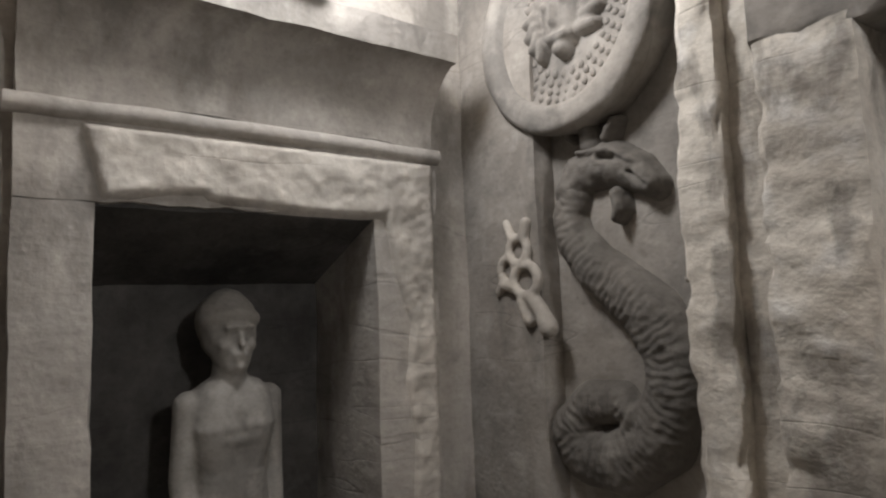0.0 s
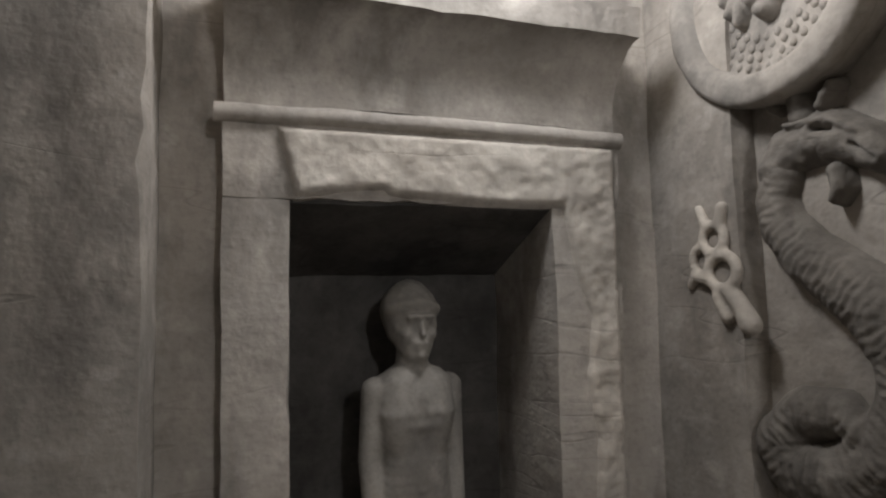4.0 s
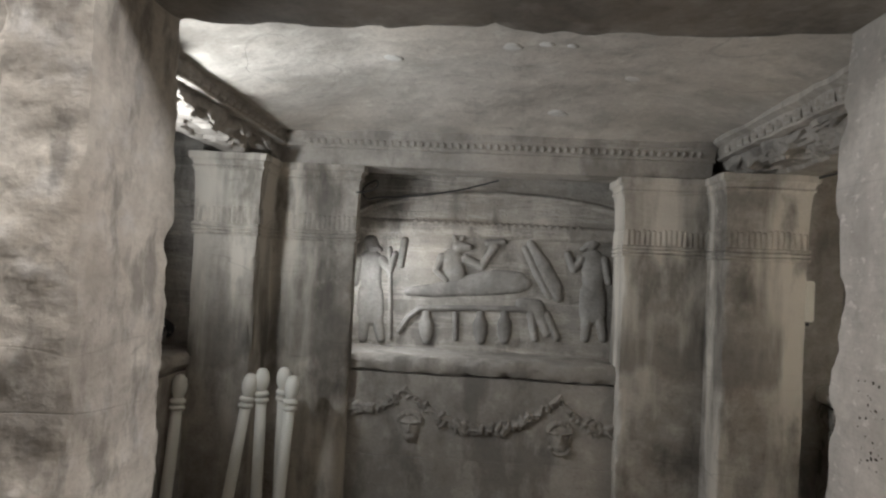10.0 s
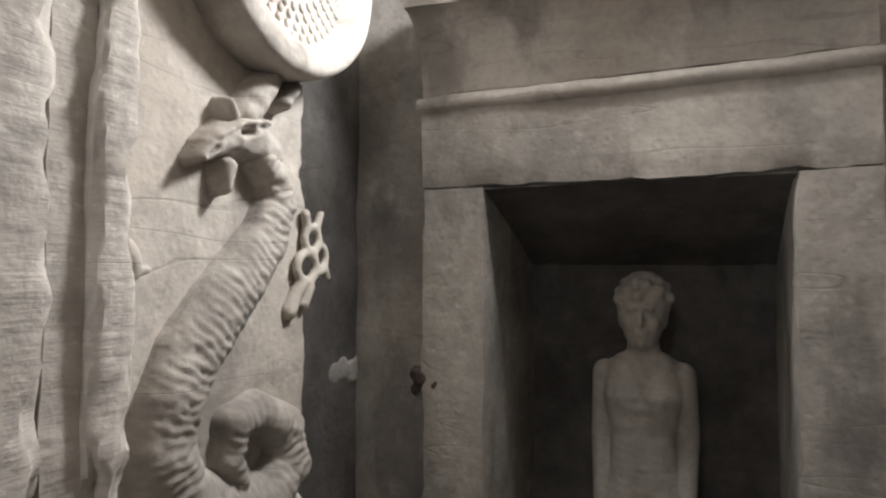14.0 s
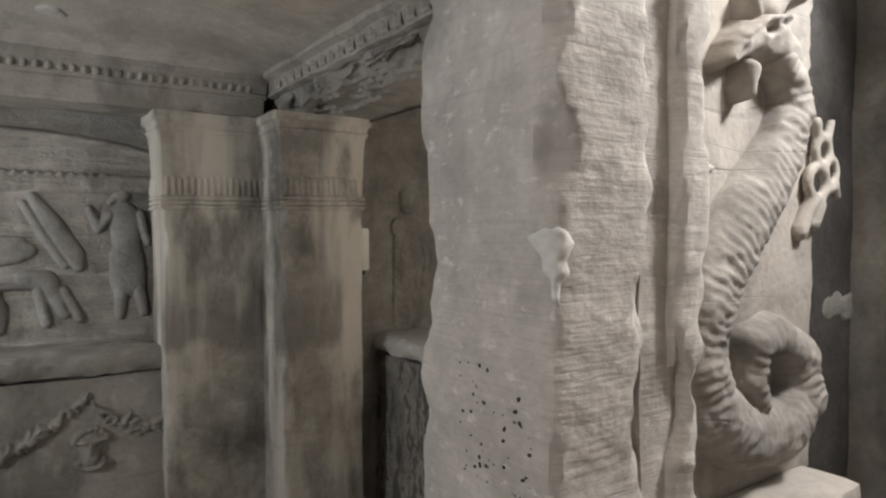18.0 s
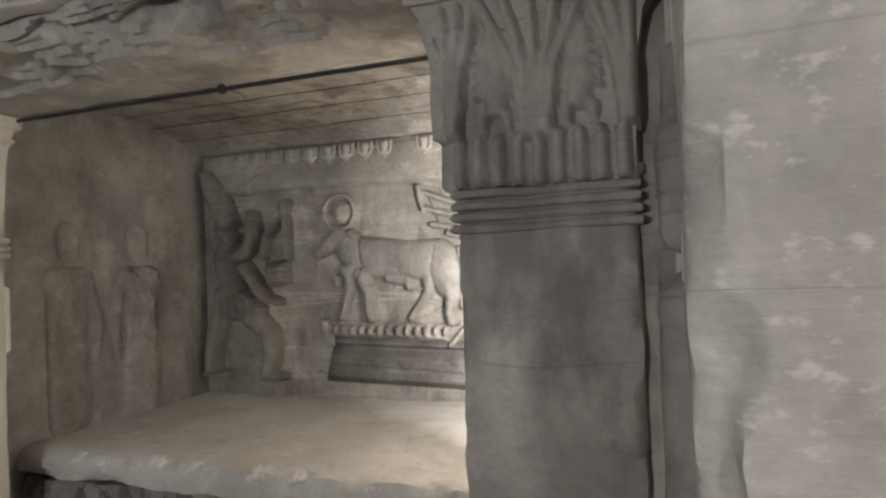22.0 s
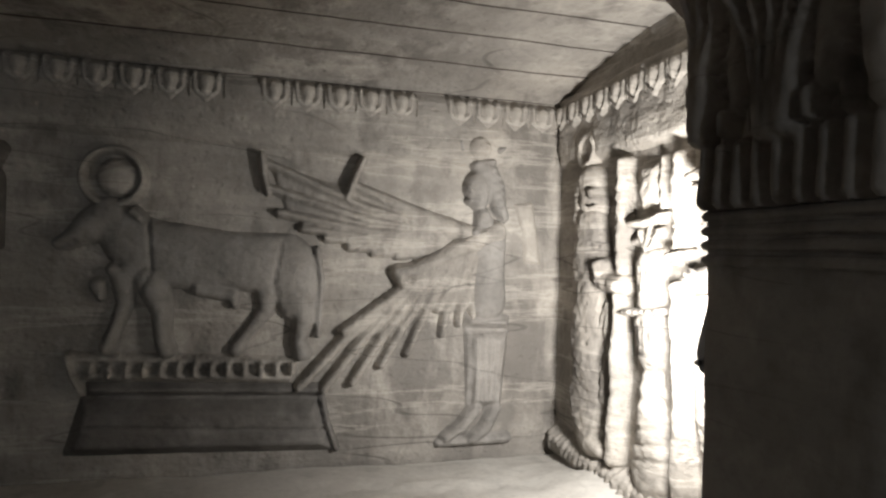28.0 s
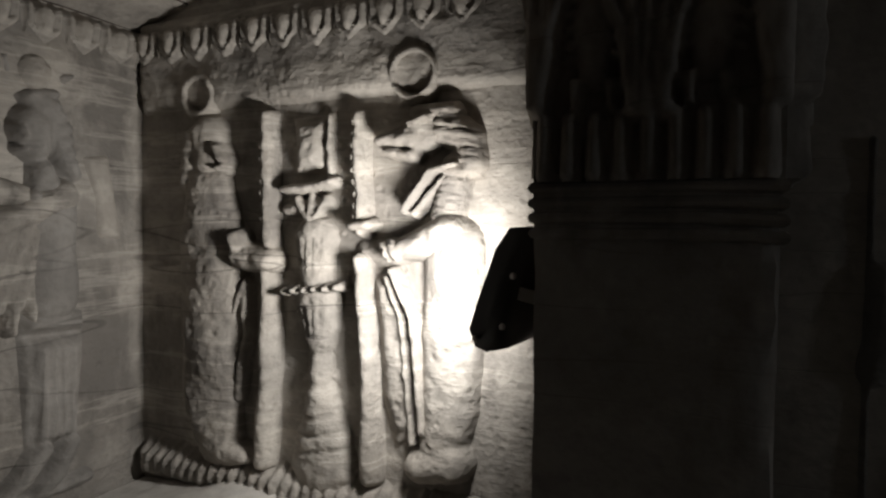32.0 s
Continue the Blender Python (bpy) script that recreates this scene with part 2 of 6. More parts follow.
DARK = stone("dark_limestone", (0.21, 0.194, 0.175), (0.11, 0.102, 0.093), blotch=4.0, bump=0.5, streak=0.5, fine_bump=0.15, stain=(0.34, 0.315, 0.28), stain_amount=0.25, spot=7.0)
BROWN = stone("brown_limestone", (0.27, 0.249, 0.224), (0.14, 0.13, 0.116), blotch=4.0, bump=0.5, streak=0.5, fine_bump=0.3, stain=(0.40, 0.37, 0.33), stain_amount=0.3, spot=7.0, band=0.12)
PITTED = stone("pitted_limestone", (0.40, 0.37, 0.331), (0.22, 0.204, 0.183), blotch=7.0, bump=1.0, streak=0.4, fine_bump=0.5, pit=0.5, stain=(0.10, 0.092, 0.082), stain_amount=0.7, spot=15.0, soft_edge=0.05)
SOOT = stone("sooty_limestone", (0.22, 0.206, 0.192), (0.11, 0.103, 0.095), blotch=6.0, bump=0.45, streak=0.4, fine_bump=0.3)
JOINT = stone("dirty_joint", (0.13, 0.105, 0.09), (0.07, 0.057, 0.05), bump=0.2)
WHITE = plain("white_paint", (0.78, 0.76, 0.70), 0.45)
BLACK = plain("black_enamel", (0.02, 0.02, 0.02), 0.4)


# ---- mesh helpers ----
def mesh_from(name, verts, faces, mat, smooth=False):
    me = bpy.data.meshes.new(name)
    me.from_pydata([tuple(v) for v in verts], [], [tuple(f) for f in faces])
    me.materials.append(mat)
    if smooth:
        me.polygons.foreach_set("use_smooth", [True] * len(me.polygons))
    me.update()
    return me


def part(name, bm, mat, parent, label="", smooth=False):
    me = bpy.data.meshes.new(name)
    bm.to_mesh(me)
    bm.free()
    me.materials.append(mat)
    if smooth:
        me.polygons.foreach_set("use_smooth", [True] * len(me.polygons))
    ob = new(name, me)
    ob.parent = parent
    return tagged(ob, label) if label else ob


def wobble(p, amp, scale):
    return noise.noise_vector(Vector(p) * scale) * amp + noise.noise_vector(Vector(p) * scale * 3.7) * (amp * 0.45)


def rough_box(lo, hi, cell=0.06, amp=0.006, chips=(), chip=0.02, scale=5.0, skip="", flakes="", flake=0.0, reach=0.12, tool=0.0, layers=0.0, bite=0.0):
    """Vertices and faces of a hewn block; chips: pairs of faces such as 'x+y-' whose common edge is worn away."""
    lo, hi = Vector(lo), Vector(hi)
    count = [max(1, min(220, round((hi[k] - lo[k]) / cell))) for k in range(3)]
    axes = [[lo[k] + (hi[k] - lo[k]) * i / count[k] for i in range(count[k] + 1)] for k in range(3)]
    index, verts, faces = {}, [], []

    def at(i, j, k):
        key = (i, j, k)
        if key not in index:
            p = Vector((axes[0][i], axes[1][j], axes[2][k]))
            on = set()
            for a, n_, nm in ((0, i, "x"), (1, j, "y"), (2, k, "z")):
                if n_ == 0:
                    on.add(nm + "-")
                if n_ == count[a]:
                    on.add(nm + "+")
            q = p + wobble(p, amp, scale)
            for pair in chips:
                if pair[:2] in on or pair[2:] in on:
                    away = sum(abs(p["xyz".index(s[0])] - (hi if s[1] == "+" else lo)["xyz".index(s[0])]) for s in (pair[:2], pair[2:]))
                    if away > 0.12:
                        continue
                    d = chip * (0.2 + max(0.0, 1.6 * noise.noise(p * 14.0)) + max(0.0, 1.2 * noise.noise(p * 5.0 + Vector((7, 3, 1)))))
                    if bite:                                           # larger bites, sharp below and shallow above
                        d += bite * max(0.0, noise.noise(Vector((p.x, p.y, p.z * 1.3)) * 7.0 + Vector((3, 8, 2))) - 0.05) * 2.0
                    d = max(0.0, d - 0.5 * away)                       # a facet across the edge
                    for s in (pair[:2], pair[2:]):
                        q["xyz".index(s[0])] += -d if s[1] == "+" else d
            if tool and "y-" in on:                                    # slanting chisel strokes
                where = max(0.15, 0.5 + noise.noise(p * 3.0 + Vector((5, 1, 2))))
                slant = (p.z + 0.42 * p.x) / 0.040 + 1.2 * noise.noise(p * 4.0)
                q.y += tool * where * abs(math.sin(math.pi * slant)) ** 0.6
            if layers and on & {"y-", "x+", "x-"}:                  # softer beds worn back
                bed = noise.noise(Vector((p.x * 5, p.y * 5, p.z * 17))) + 0.6 * noise.noise(Vector((p.x * 13, p.y * 13, p.z * 40)))
                if "y-" in on:
                    q.y += layers * bed
                if "x+" in on:
                    q.x -= 0.5 * layers * bed
                if "x-" in on:
                    q.x += 0.5 * layers * bed
            if flakes and (flakes[:2] in on or flakes[2:] in on):      # stone split away in layers along one edge
                a, b = "xyz".index(flakes[0]), "xyz".index(flakes[2])
                da = abs(p[a] - (hi[a] if flakes[1] == "+" else lo[a]))
                db = abs(p[b] - (hi[b] if flakes[3] == "+" else lo[b]))
                gone = max(0.0, 0.55 + 0.9 * noise.noise(p * Vector((3, 3, 3)).x) + 0.5 * noise.noise(p * 11.0)) * max(0.0, 1.0 - (da + db) / reach)
                gone = flake * (math.floor(gone * 5) / 5 + 0.12 * gone)
                q[a] += gone * (-0.5 if flakes[1] == "+" else 0.5)
                q[b] += gone * (-1 if flakes[3] == "+" else 1)
            index[key] = len(verts)
            verts.append(q)
        return index[key]

    def side(a, end, flip):
        u, v = [k for k in range(3) if k != a]
        for i in range(count[u]):
            for j in range(count[v]):
                quad = []
                for du, dv in ((0, 0), (1, 0), (1, 1), (0, 1)):
                    c = [0, 0, 0]
                    c[a], c[u], c[v] = end, i + du, j + dv
                    quad.append(at(*c))
                faces.append(quad[::-1] if flip else quad)

    for a, nm in enumerate("xyz"):
        if nm + "-" not in skip:
            side(a, 0, a != 1)
        if nm + "+" not in skip:
            side(a, count[a], a == 1)
    return verts, faces


def blocks(name, boxes, mat, label, kind="structure", category="wall", parent=None, **kw):
    """One object out of hewn blocks; a box is (lo, hi) or (lo, hi, its own settings)."""
    verts, faces = [], []
    for b in boxes:
        opt = dict(kw)
        if len(b) > 2:
            opt.update(b[2])
        v, f = rough_box(b[0], b[1], **opt)
        k = len(verts)
        verts += v
        faces += [[i + k for i in q] for q in f]
    ob = new(name, mesh_from(name, verts, faces, mat, True))
    ob.parent = parent
    ob.data.set_sharp_from_angle(angle=radians(38))
    return tagged(ob, label, category if parent is None else "", "", kind if parent is None else "")


def swept(profile, a, b, axis, mat, name, parent=None, cell=0.05, amp=0.004, chip=0.0, close=True):
    """A profile, as pairs across the axis, run from a to b along x or y."""
    n_ = max(1, round((b - a) / cell))
    verts, faces = [], []
    m = len(profile)
    for i in range(n_ + 1):
        s = a + (b - a) * i / n_
        for u, z in profile:
            p = Vector((u, s, z)) if axis == "y" else Vector((s, u, z))
            p += wobble(p, amp, 6.0)
            if chip:
                p += noise.noise_vector(p * 11.0) * chip
            verts.append(p)
    for i in range(n_):
        for j in range(m if close else m - 1):
            k = (j + 1) % m
            faces.append((i * m + j, i * m + k, (i + 1) * m + k, (i + 1) * m + j))
    if close:
        faces.append(tuple(range(m))[::-1])
        faces.append(tuple(n_ * m + j for j in range(m)))
    ob = new(name, mesh_from(name, verts, faces, mat, True))
    bm = bmesh.new()
    bm.from_mesh(ob.data)
    bmesh.ops.recalc_face_normals(bm, faces=bm.faces)
    bm.to_mesh(ob.data)
    bm.free()
    ob.data.set_sharp_from_angle(angle=radians(40))
    ob.parent = parent
    return ob


# ---- the plan ----
DL, DR = -0.755, 0.568          # the doorway between vestibule and tomb chamber
TOP = 2.75                      # vestibule ceiling
SOFFIT = 1.915
ARCH = 1.945                    # underside of the architraves
PX, BX = 1.12, 2.433             # face of the side piers; back wall of the side niches
PY, BY = 2.29, 2.72              # face of the far piers; back wall of the far niche

tagged(blocks("floor", [((-4, -4, -0.3), (4, 5, 0))], DAMP, "worn grey limestone floor of the tomb", category="floor", cell=0.12), kind="structure")

# vestibule
E_L, E_R = ("x+y-", "x+y+"), ("x-y-", "x-y+")
blocks("wall_11", [((-2.6, -0.03, 0), (-1.545, 0.222, 2.9), dict(chips=("x+y-",), chip=0.012))],
       PANEL, "darker limestone wall strip beside the statue niche", cell=0.05, amp=0.006)
# lintel in a darker stone: the soffit's shade is put into its colour
blocks("lintel", [((-0.93, -0.085, SOFFIT), (DR + 0.17, 0.222, 2.9), dict(chips=("y+z-", "y-z-"), chip=0.012, bite=0.012, cell=0.02))],
       PANEL, "limestone lintel over the chamber doorway, soffit shade in its colour", category="lintel", amp=0.006)
blocks("wall_1", [((0.85, 0.10, 0), (1.49, 0.222, 2.9), dict(chips=("x+y-",), chip=0.02, cell=0.015, tool=0.005))],
       PALE, "pale hewn limestone wall pierced by the chamber doorway", cell=0.06, amp=0.006)
blocks("wall_9", [((-1.55, 0.04, 0), (-1.08, 0.222, 2.9))], PANEL, "stained limestone panel behind a carved serpent", cell=0.04, amp=0.007)
# recess wall: its shade is put into the stone colour
blocks("wall_10", [((1.48, 0.20, 0), (2.7, 0.26, 2.9))], RECESS_SHADE, "recess wall beside the statue niche, shade in its colour", cell=0.05, amp=0.006)
blocks("trim", [((-1.10, -0.075, 0), (-1.0, 0.222, 2.9), dict(chips=("x-y-", "x+y-"), chip=0.013, cell=0.014, amp=0.005, layers=0.008)),
                ((-1.0, -0.035, 0), (-0.925, 0.222, 2.9), dict(amp=0.008)),
                ((-0.93, -0.082, 0), (DL, 0.218, SOFFIT + 0.02), dict(chips=E_L + ("x-y-",), cell=0.014, chip=0.010, amp=0.006, scale=11.0, layers=0.011))],
       CRUST, "weathered limestone door jamb with crumbling pale crust", category="door jamb", cell=0.04)
hewn_jamb = blocks("trim", [((DR, -0.07, 0), (DR + 0.17, 0.215, SOFFIT), dict(chips=E_R + ("x+y-",), cell=0.013, chip=0.012, bite=0.016, amp=0.004, scale=6.0, tool=0.005)),
                ((DR + 0.17, -0.045, 0), (0.80, 0.215, 2.9), dict(cell=0.02)),
                ((0.79, -0.07, 0), (0.855, 0.215, 2.9), dict(chips=("x+y-", "x-y-"), chip=0.010, bite=0.03, cell=0.011, amp=0.004, tool=0.004))],
       HEWN, "hewn limestone door jamb with slanting tool marks", category="door jamb", cell=0.04, amp=0.006)


def vestibule_side(s, face, y0, y1, top, torus, name, frame_end, pier):
    """Side wall with a statue niche in an Egyptian frame; s: -1 or 1, the side of the axis."""
    def box(xa, xb, ya, yb, za, zb, **kw):
        return ((min(s * xa, s * xb), ya, za), (max(s * xa, s * xb), yb, zb), kw)
    back = face + (0.37 if s < 0 else 0.5)
    inner = "x+" if s < 0 else "x-"
    # the +x wall takes the darker PANEL, its shade put into the colour
    blocks(name, [box(face + 0.09, 2.9, frame_end[1], 0.01 if s < 0 else 0.21, 0, 2.9),
                  box(face + 0.09, 2.9, -1.6, frame_end[0], 0, 2.9),
                  box(face + 0.09, 2.9, frame_end[0], frame_end[1], torus, 2.9),
                  box(face, 2.9, frame_end[0], y0, 0, top, chips=(inner + "y+",), chip=0.008, cell=0.04),
                  box(face, 2.9, y1, frame_end[1], 0, top, chips=(inner + "y-", inner + "y+"), chip=0.008, cell=0.04),
                  box(face, 2.9, frame_end[0], frame_end[1], top, torus, chips=(inner + "z-",), chip=0.01, cell=0.04),
                  ],
           LIME if s < 0 else PANEL, "limestone side wall with a framed statue niche", cell=0.06, amp=0.005)
    # niche back and roof: shade is put into their dark colour
    blocks("niche_back", [box(back, 2.9, y0 - 0.01, y1 + 0.01, 0, top + 0.01)], RECESS_SHADE, "back of the statue niche, shade in its colour", cell=0.05, amp=0.006)
    roof = swept([(s * (face + 0.012), top - 0.004), (s * (back + 0.02), 1.555), (s * (back + 0.02), top + 0.03), (s * (face + 0.03), top + 0.03)], y0 - 0.01, y1 + 0.01, "y", RECESS_SHADE, "niche_roof", amp=0.005)
    tagged(roof, "sloping roof of the statue niche, shade in its colour", "niche roof", "", "structure")
    # torus moulding and cavetto cornice
    prof = [(s * (face + 0.004 + 0.022 * math.cos(a)), torus + 0.004 + 0.022 * math.sin(a)) for a in [radians(k * 30) for k in range(12)]]
    t = swept(prof, frame_end[0] - 0.02, frame_end[1] + 0.01, "y", LIME, "trim")
    tagged(t, "rounded torus moulding over the statue niche", "moulding", "", "structure")
    h = 0.2
    cav = [(s * (face + 0.1), torus + 0.03)] + [(s * (face + 0.01 - 0.125 * (1 - math.cos(radians(90 * k / 8)))), torus + 0.03 + h * math.sin(radians(90 * k / 8)))
                                                for k in range(9)]
    cav += [(s * (face - 0.125), torus + h + 0.1), (s * (face + 0.1), torus + h + 0.1)]
    c = swept(cav, frame_end[0], frame_end[1], "y", LIME, "trim", chip=0.004)
    tagged(c, "hollow cavetto cornice above the statue niche", "cornice", "", "structure")
    blocks("trim", [((min(s * pier[0], s * 2.9), -2.3, 0), (max(s * pier[0], s * 2.9), pier[1], 2.9), dict(chips=(inner + "y+",), chip=0.01))],
           PANEL, "worn limestone pier at the vestibule's open end", category="pier")


vestibule_side(-1, 1.76, -1.02, -0.39, 1.71, 1.89, "wall_2", (-1.16, -0.2), (1.62, -1.29))
vestibule_side(1, 1.795, -0.955, -0.235, 1.76, 1.99, "wall_3", (-1.12, -0.055), (1.66, -1.3))
blocks("wall_4", [((-3, -3.4, 0), (3, -3.2, 2.9))], LIME, "rough limestone wall closing the vestibule", cell=0.15)
blocks("wall_5", [((-3, -3.2, 0), (-2.8, -2.2, 2.9)), ((2.8, -3.2, 0), (3, -2.2, 2.9))], LIME, "rough limestone walls of the outer vestibule", cell=0.15)
blocks("ceiling_1", [((-3, -3.4, TOP), (3, 0.0, TOP + 0.2))], ROOF, "hewn limestone vestibule ceiling", category="ceiling", cell=0.15)

# chamber
cv, cf, NX, NY = [], [], 60, 56
for j in range(NY + 1):
    for i in range(NX + 1):
        p = Vector((-1.5 + 3.0 * i / NX, 0.22 + 2.45 * j / NY, 0))
        d = max(0.0, min(PX - abs(p.x), PY - p.y))
        p.z = 2.115 + 0.105 * min(1.0, d / 0.55) ** 0.7 + 0.014 * noise.noise(p * 2.6) + 0.006 * noise.noise(p * 9.0)
        cv.append(p)
for j in range(NY):
    for i in range(NX):
        k = j * (NX + 1) + i
        cf.append((k, k + NX + 1, k + NX + 2, k + 1))
m = len(cv)
cv += [Vector((v.x, v.y, 2.45)) for v in cv]
cf += [tuple(m + i for i in q[::-1]) for q in cf]
rim = [i for i in range(NX + 1)] + [j * (NX + 1) + NX for j in range(1, NY + 1)] + [NY * (NX + 1) + i for i in range(NX - 1, -1, -1)] + \
      [j * (NX + 1) for j in range(NY - 1, 0, -1)]
cf += [(rim[i], rim[(i + 1) % len(rim)], rim[(i + 1) % len(rim)] + m, rim[i] + m) for i in range(len(rim))]
tagged(new("ceiling_2", mesh_from("ceiling_2", cv, cf, ROOF, True)), "coved pale limestone chamber ceiling with light patches", "ceiling", "", "structure")


def pier(name, lo, hi, mat, label, chips):
    blocks(name, [(lo, hi, dict(chips=chips, cell=0.02, chip=0.008, bite=0.008, amp=0.004))], mat, label, category="pier")


PIER = "stained limestone corner pier with a moulded capital"
for s in (-1, 1):
    inn = "x+" if s < 0 else "x-"
    a, b = sorted((s * PX, s * 1.40))
    pier("pier", (a, 0.272, 0), (b, 0.565, ARCH), LIME, "limestone pier with a papyrus capital", (inn + "y+", inn + "y-"))
    fx = 1.03 if s > 0 else 1.24
    a2, b2 = sorted((s * fx, s * (1.4 if s > 0 else 1.56)))
    pier("pier", (a2, 2.03, 0), (b2, PY + 0.3, ARCH), DAMP, PIER, (inn + "y-",))
    c, d = (0.61, 1.04) if s > 0 else (-1.30, -0.80)
    inn2 = "x-" if s > 0 else "x+"
    pier("pier", (c, PY, 0), (d, PY + (0.25 if s > 0 else 0.06), ARCH), DAMP, PIER, (inn2 + "y-",))
    # side niche shell
    e, f_ = sorted((s * BX, s * 2.9))
    g, h_ = sorted((s * 1.41, s * 2.9))
    k0, k1 = sorted((s * 1.14, s * 2.9))
    blocks("wall_6" if s < 0 else "wall_7",
           [((e, 0.262, 0), (f_, 2.5, 2.6)), ((g, 0.262, 0), (h_, 0.28, 2.6))],
           CARVED, "smoothed limestone walls of a burial niche", cell=0.06, amp=0.003)
    blocks("wall_12" if s < 0 else "wall_13", [((g, 2.195, 0), (h_, 2.5, 2.6))],
           GREY if s > 0 else CARVED, "grey worn end wall of a burial niche", cell=0.04, amp=0.004)
    # architrave
    a3, b3 = sorted((s * (1.08 if s > 0 else 1.22), s * 1.42))
    blocks("beam", [((a3, 0.225, ARCH), (b3, PY + 0.3, 2.2), dict(chips=(inn + "z-",), chip=0.03, cell=0.014, amp=0.007, scale=9.0, flakes=inn + "z-", flake=0.075, reach=0.22))],
           LIME, "chipped limestone architrave over a burial niche", category="beam", amp=0.006)
    # vault
    vp, planks = [], 7
    for i in range(planks):
        for f in (0.0, 0.022, 0.978):
            g_ = (i + f) / planks
            lift = 0.012 if f == 0.0 else 0.0
            vp.append((s * (1.41 + (BX - 1.41) * g_), 1.985 + 0.095 * math.sin(math.pi * g_) ** 0.85 + lift))
    vp += [(s * BX, 1.985), (s * (BX + 0.1), 1.985), (s * (BX + 0.1), 2.5), (s * 1.41, 2.5)]
    v = swept(vp, 0.26, 2.3, "y", CARVED, "vault", amp=0.003)
    v.data.materials.append(JOINT)
    m_ = len(vp)
    v.data.polygons.foreach_set("material_index", [int(k % m_ < 3 * planks and k % m_ % 3 != 1) for k in range(len(v.data.polygons))])
    tagged(v, "shallow vaulted ceiling of a burial niche", "vault", "", "structure")
blocks("beam", [((-1.24, PY, ARCH), (1.04, PY + 0.25, 2.2), dict(chips=("y-z-",), chip=0.006, cell=0.04))], LIME,
       "limestone architrave over the far burial niche", category="beam", amp=0.004)
blocks("wall_8", [((-1.6, BY, 0), (1.6, BY + 0.2, 2.6)), ((-1.6, PY + 0.25, 0), (-0.93, BY, 2.6)), ((0.88, PY + 0.25, 0), (1.6, BY, 2.6)),
                  ((-1.6, PY + 0.25, 2.25), (1.6, BY, 2.6))],
       CARVED, "smoothed limestone walls of the far burial niche", cell=0.06, amp=0.003)


# ---- sarcophagi ----
DUST = stone("pale_dust", (0.62, 0.595, 0.555), (0.50, 0.475, 0.44), blotch=3.0, bump=0.25, streak=0.1, fine_bump=0.1, crack=0.15)


def sarcophagus(lo, hi, front, label, lid_mat=LIME, seat=0.862, box_mat=LIME, rough=0.0):
    """front: the face that looks into the chamber."""
    root = tagged(new("sarcophagus"), label, "sarcophagus")
    lo, hi = Vector(lo), Vector(hi)
    blocks("box", [((lo.x, lo.y, 0), (hi.x, hi.y, seat - 0.007), dict(chips=(), amp=0.006 + 0.5 * rough, cell=0.03 if rough else 0.06, scale=14.0 if rough else 5.0, layers=rough))], box_mat, "", parent=root)
    lid_lo, lid_hi = lo.copy(), hi.copy()
    k = "xy".index(front[0])
    if front[1] == "-":
        lid_lo[k] -= 0.02
    else:
        lid_hi[k] += 0.02
    blocks("lid", [((lid_lo.x, lid_lo.y, seat), (lid_hi.x, lid_hi.y, 0.945), dict(chips=(front + "z+", front + "z-"), chip=0.018, amp=0.008, cell=0.03))],
           lid_mat, "", parent=root)
    return root


sarcophagus((1.56, 0.285, 0), (BX - 0.01, 2.19, 0), "x-", "rock-cut limestone sarcophagus with broken dusty lid", DUST, box_mat=PITTED, rough=0.014)
sarcophagus((-BX + 0.01, 0.285, 0), (-1.56, 2.19, 0), "x+", "rock-cut limestone sarcophagus filling its niche")
sarcophagus((-0.92, 2.375, 0), (0.87, BY - 0.005, 0), "y-", "rock-cut limestone sarcophagus carved with masks and garlands", seat=0.852)


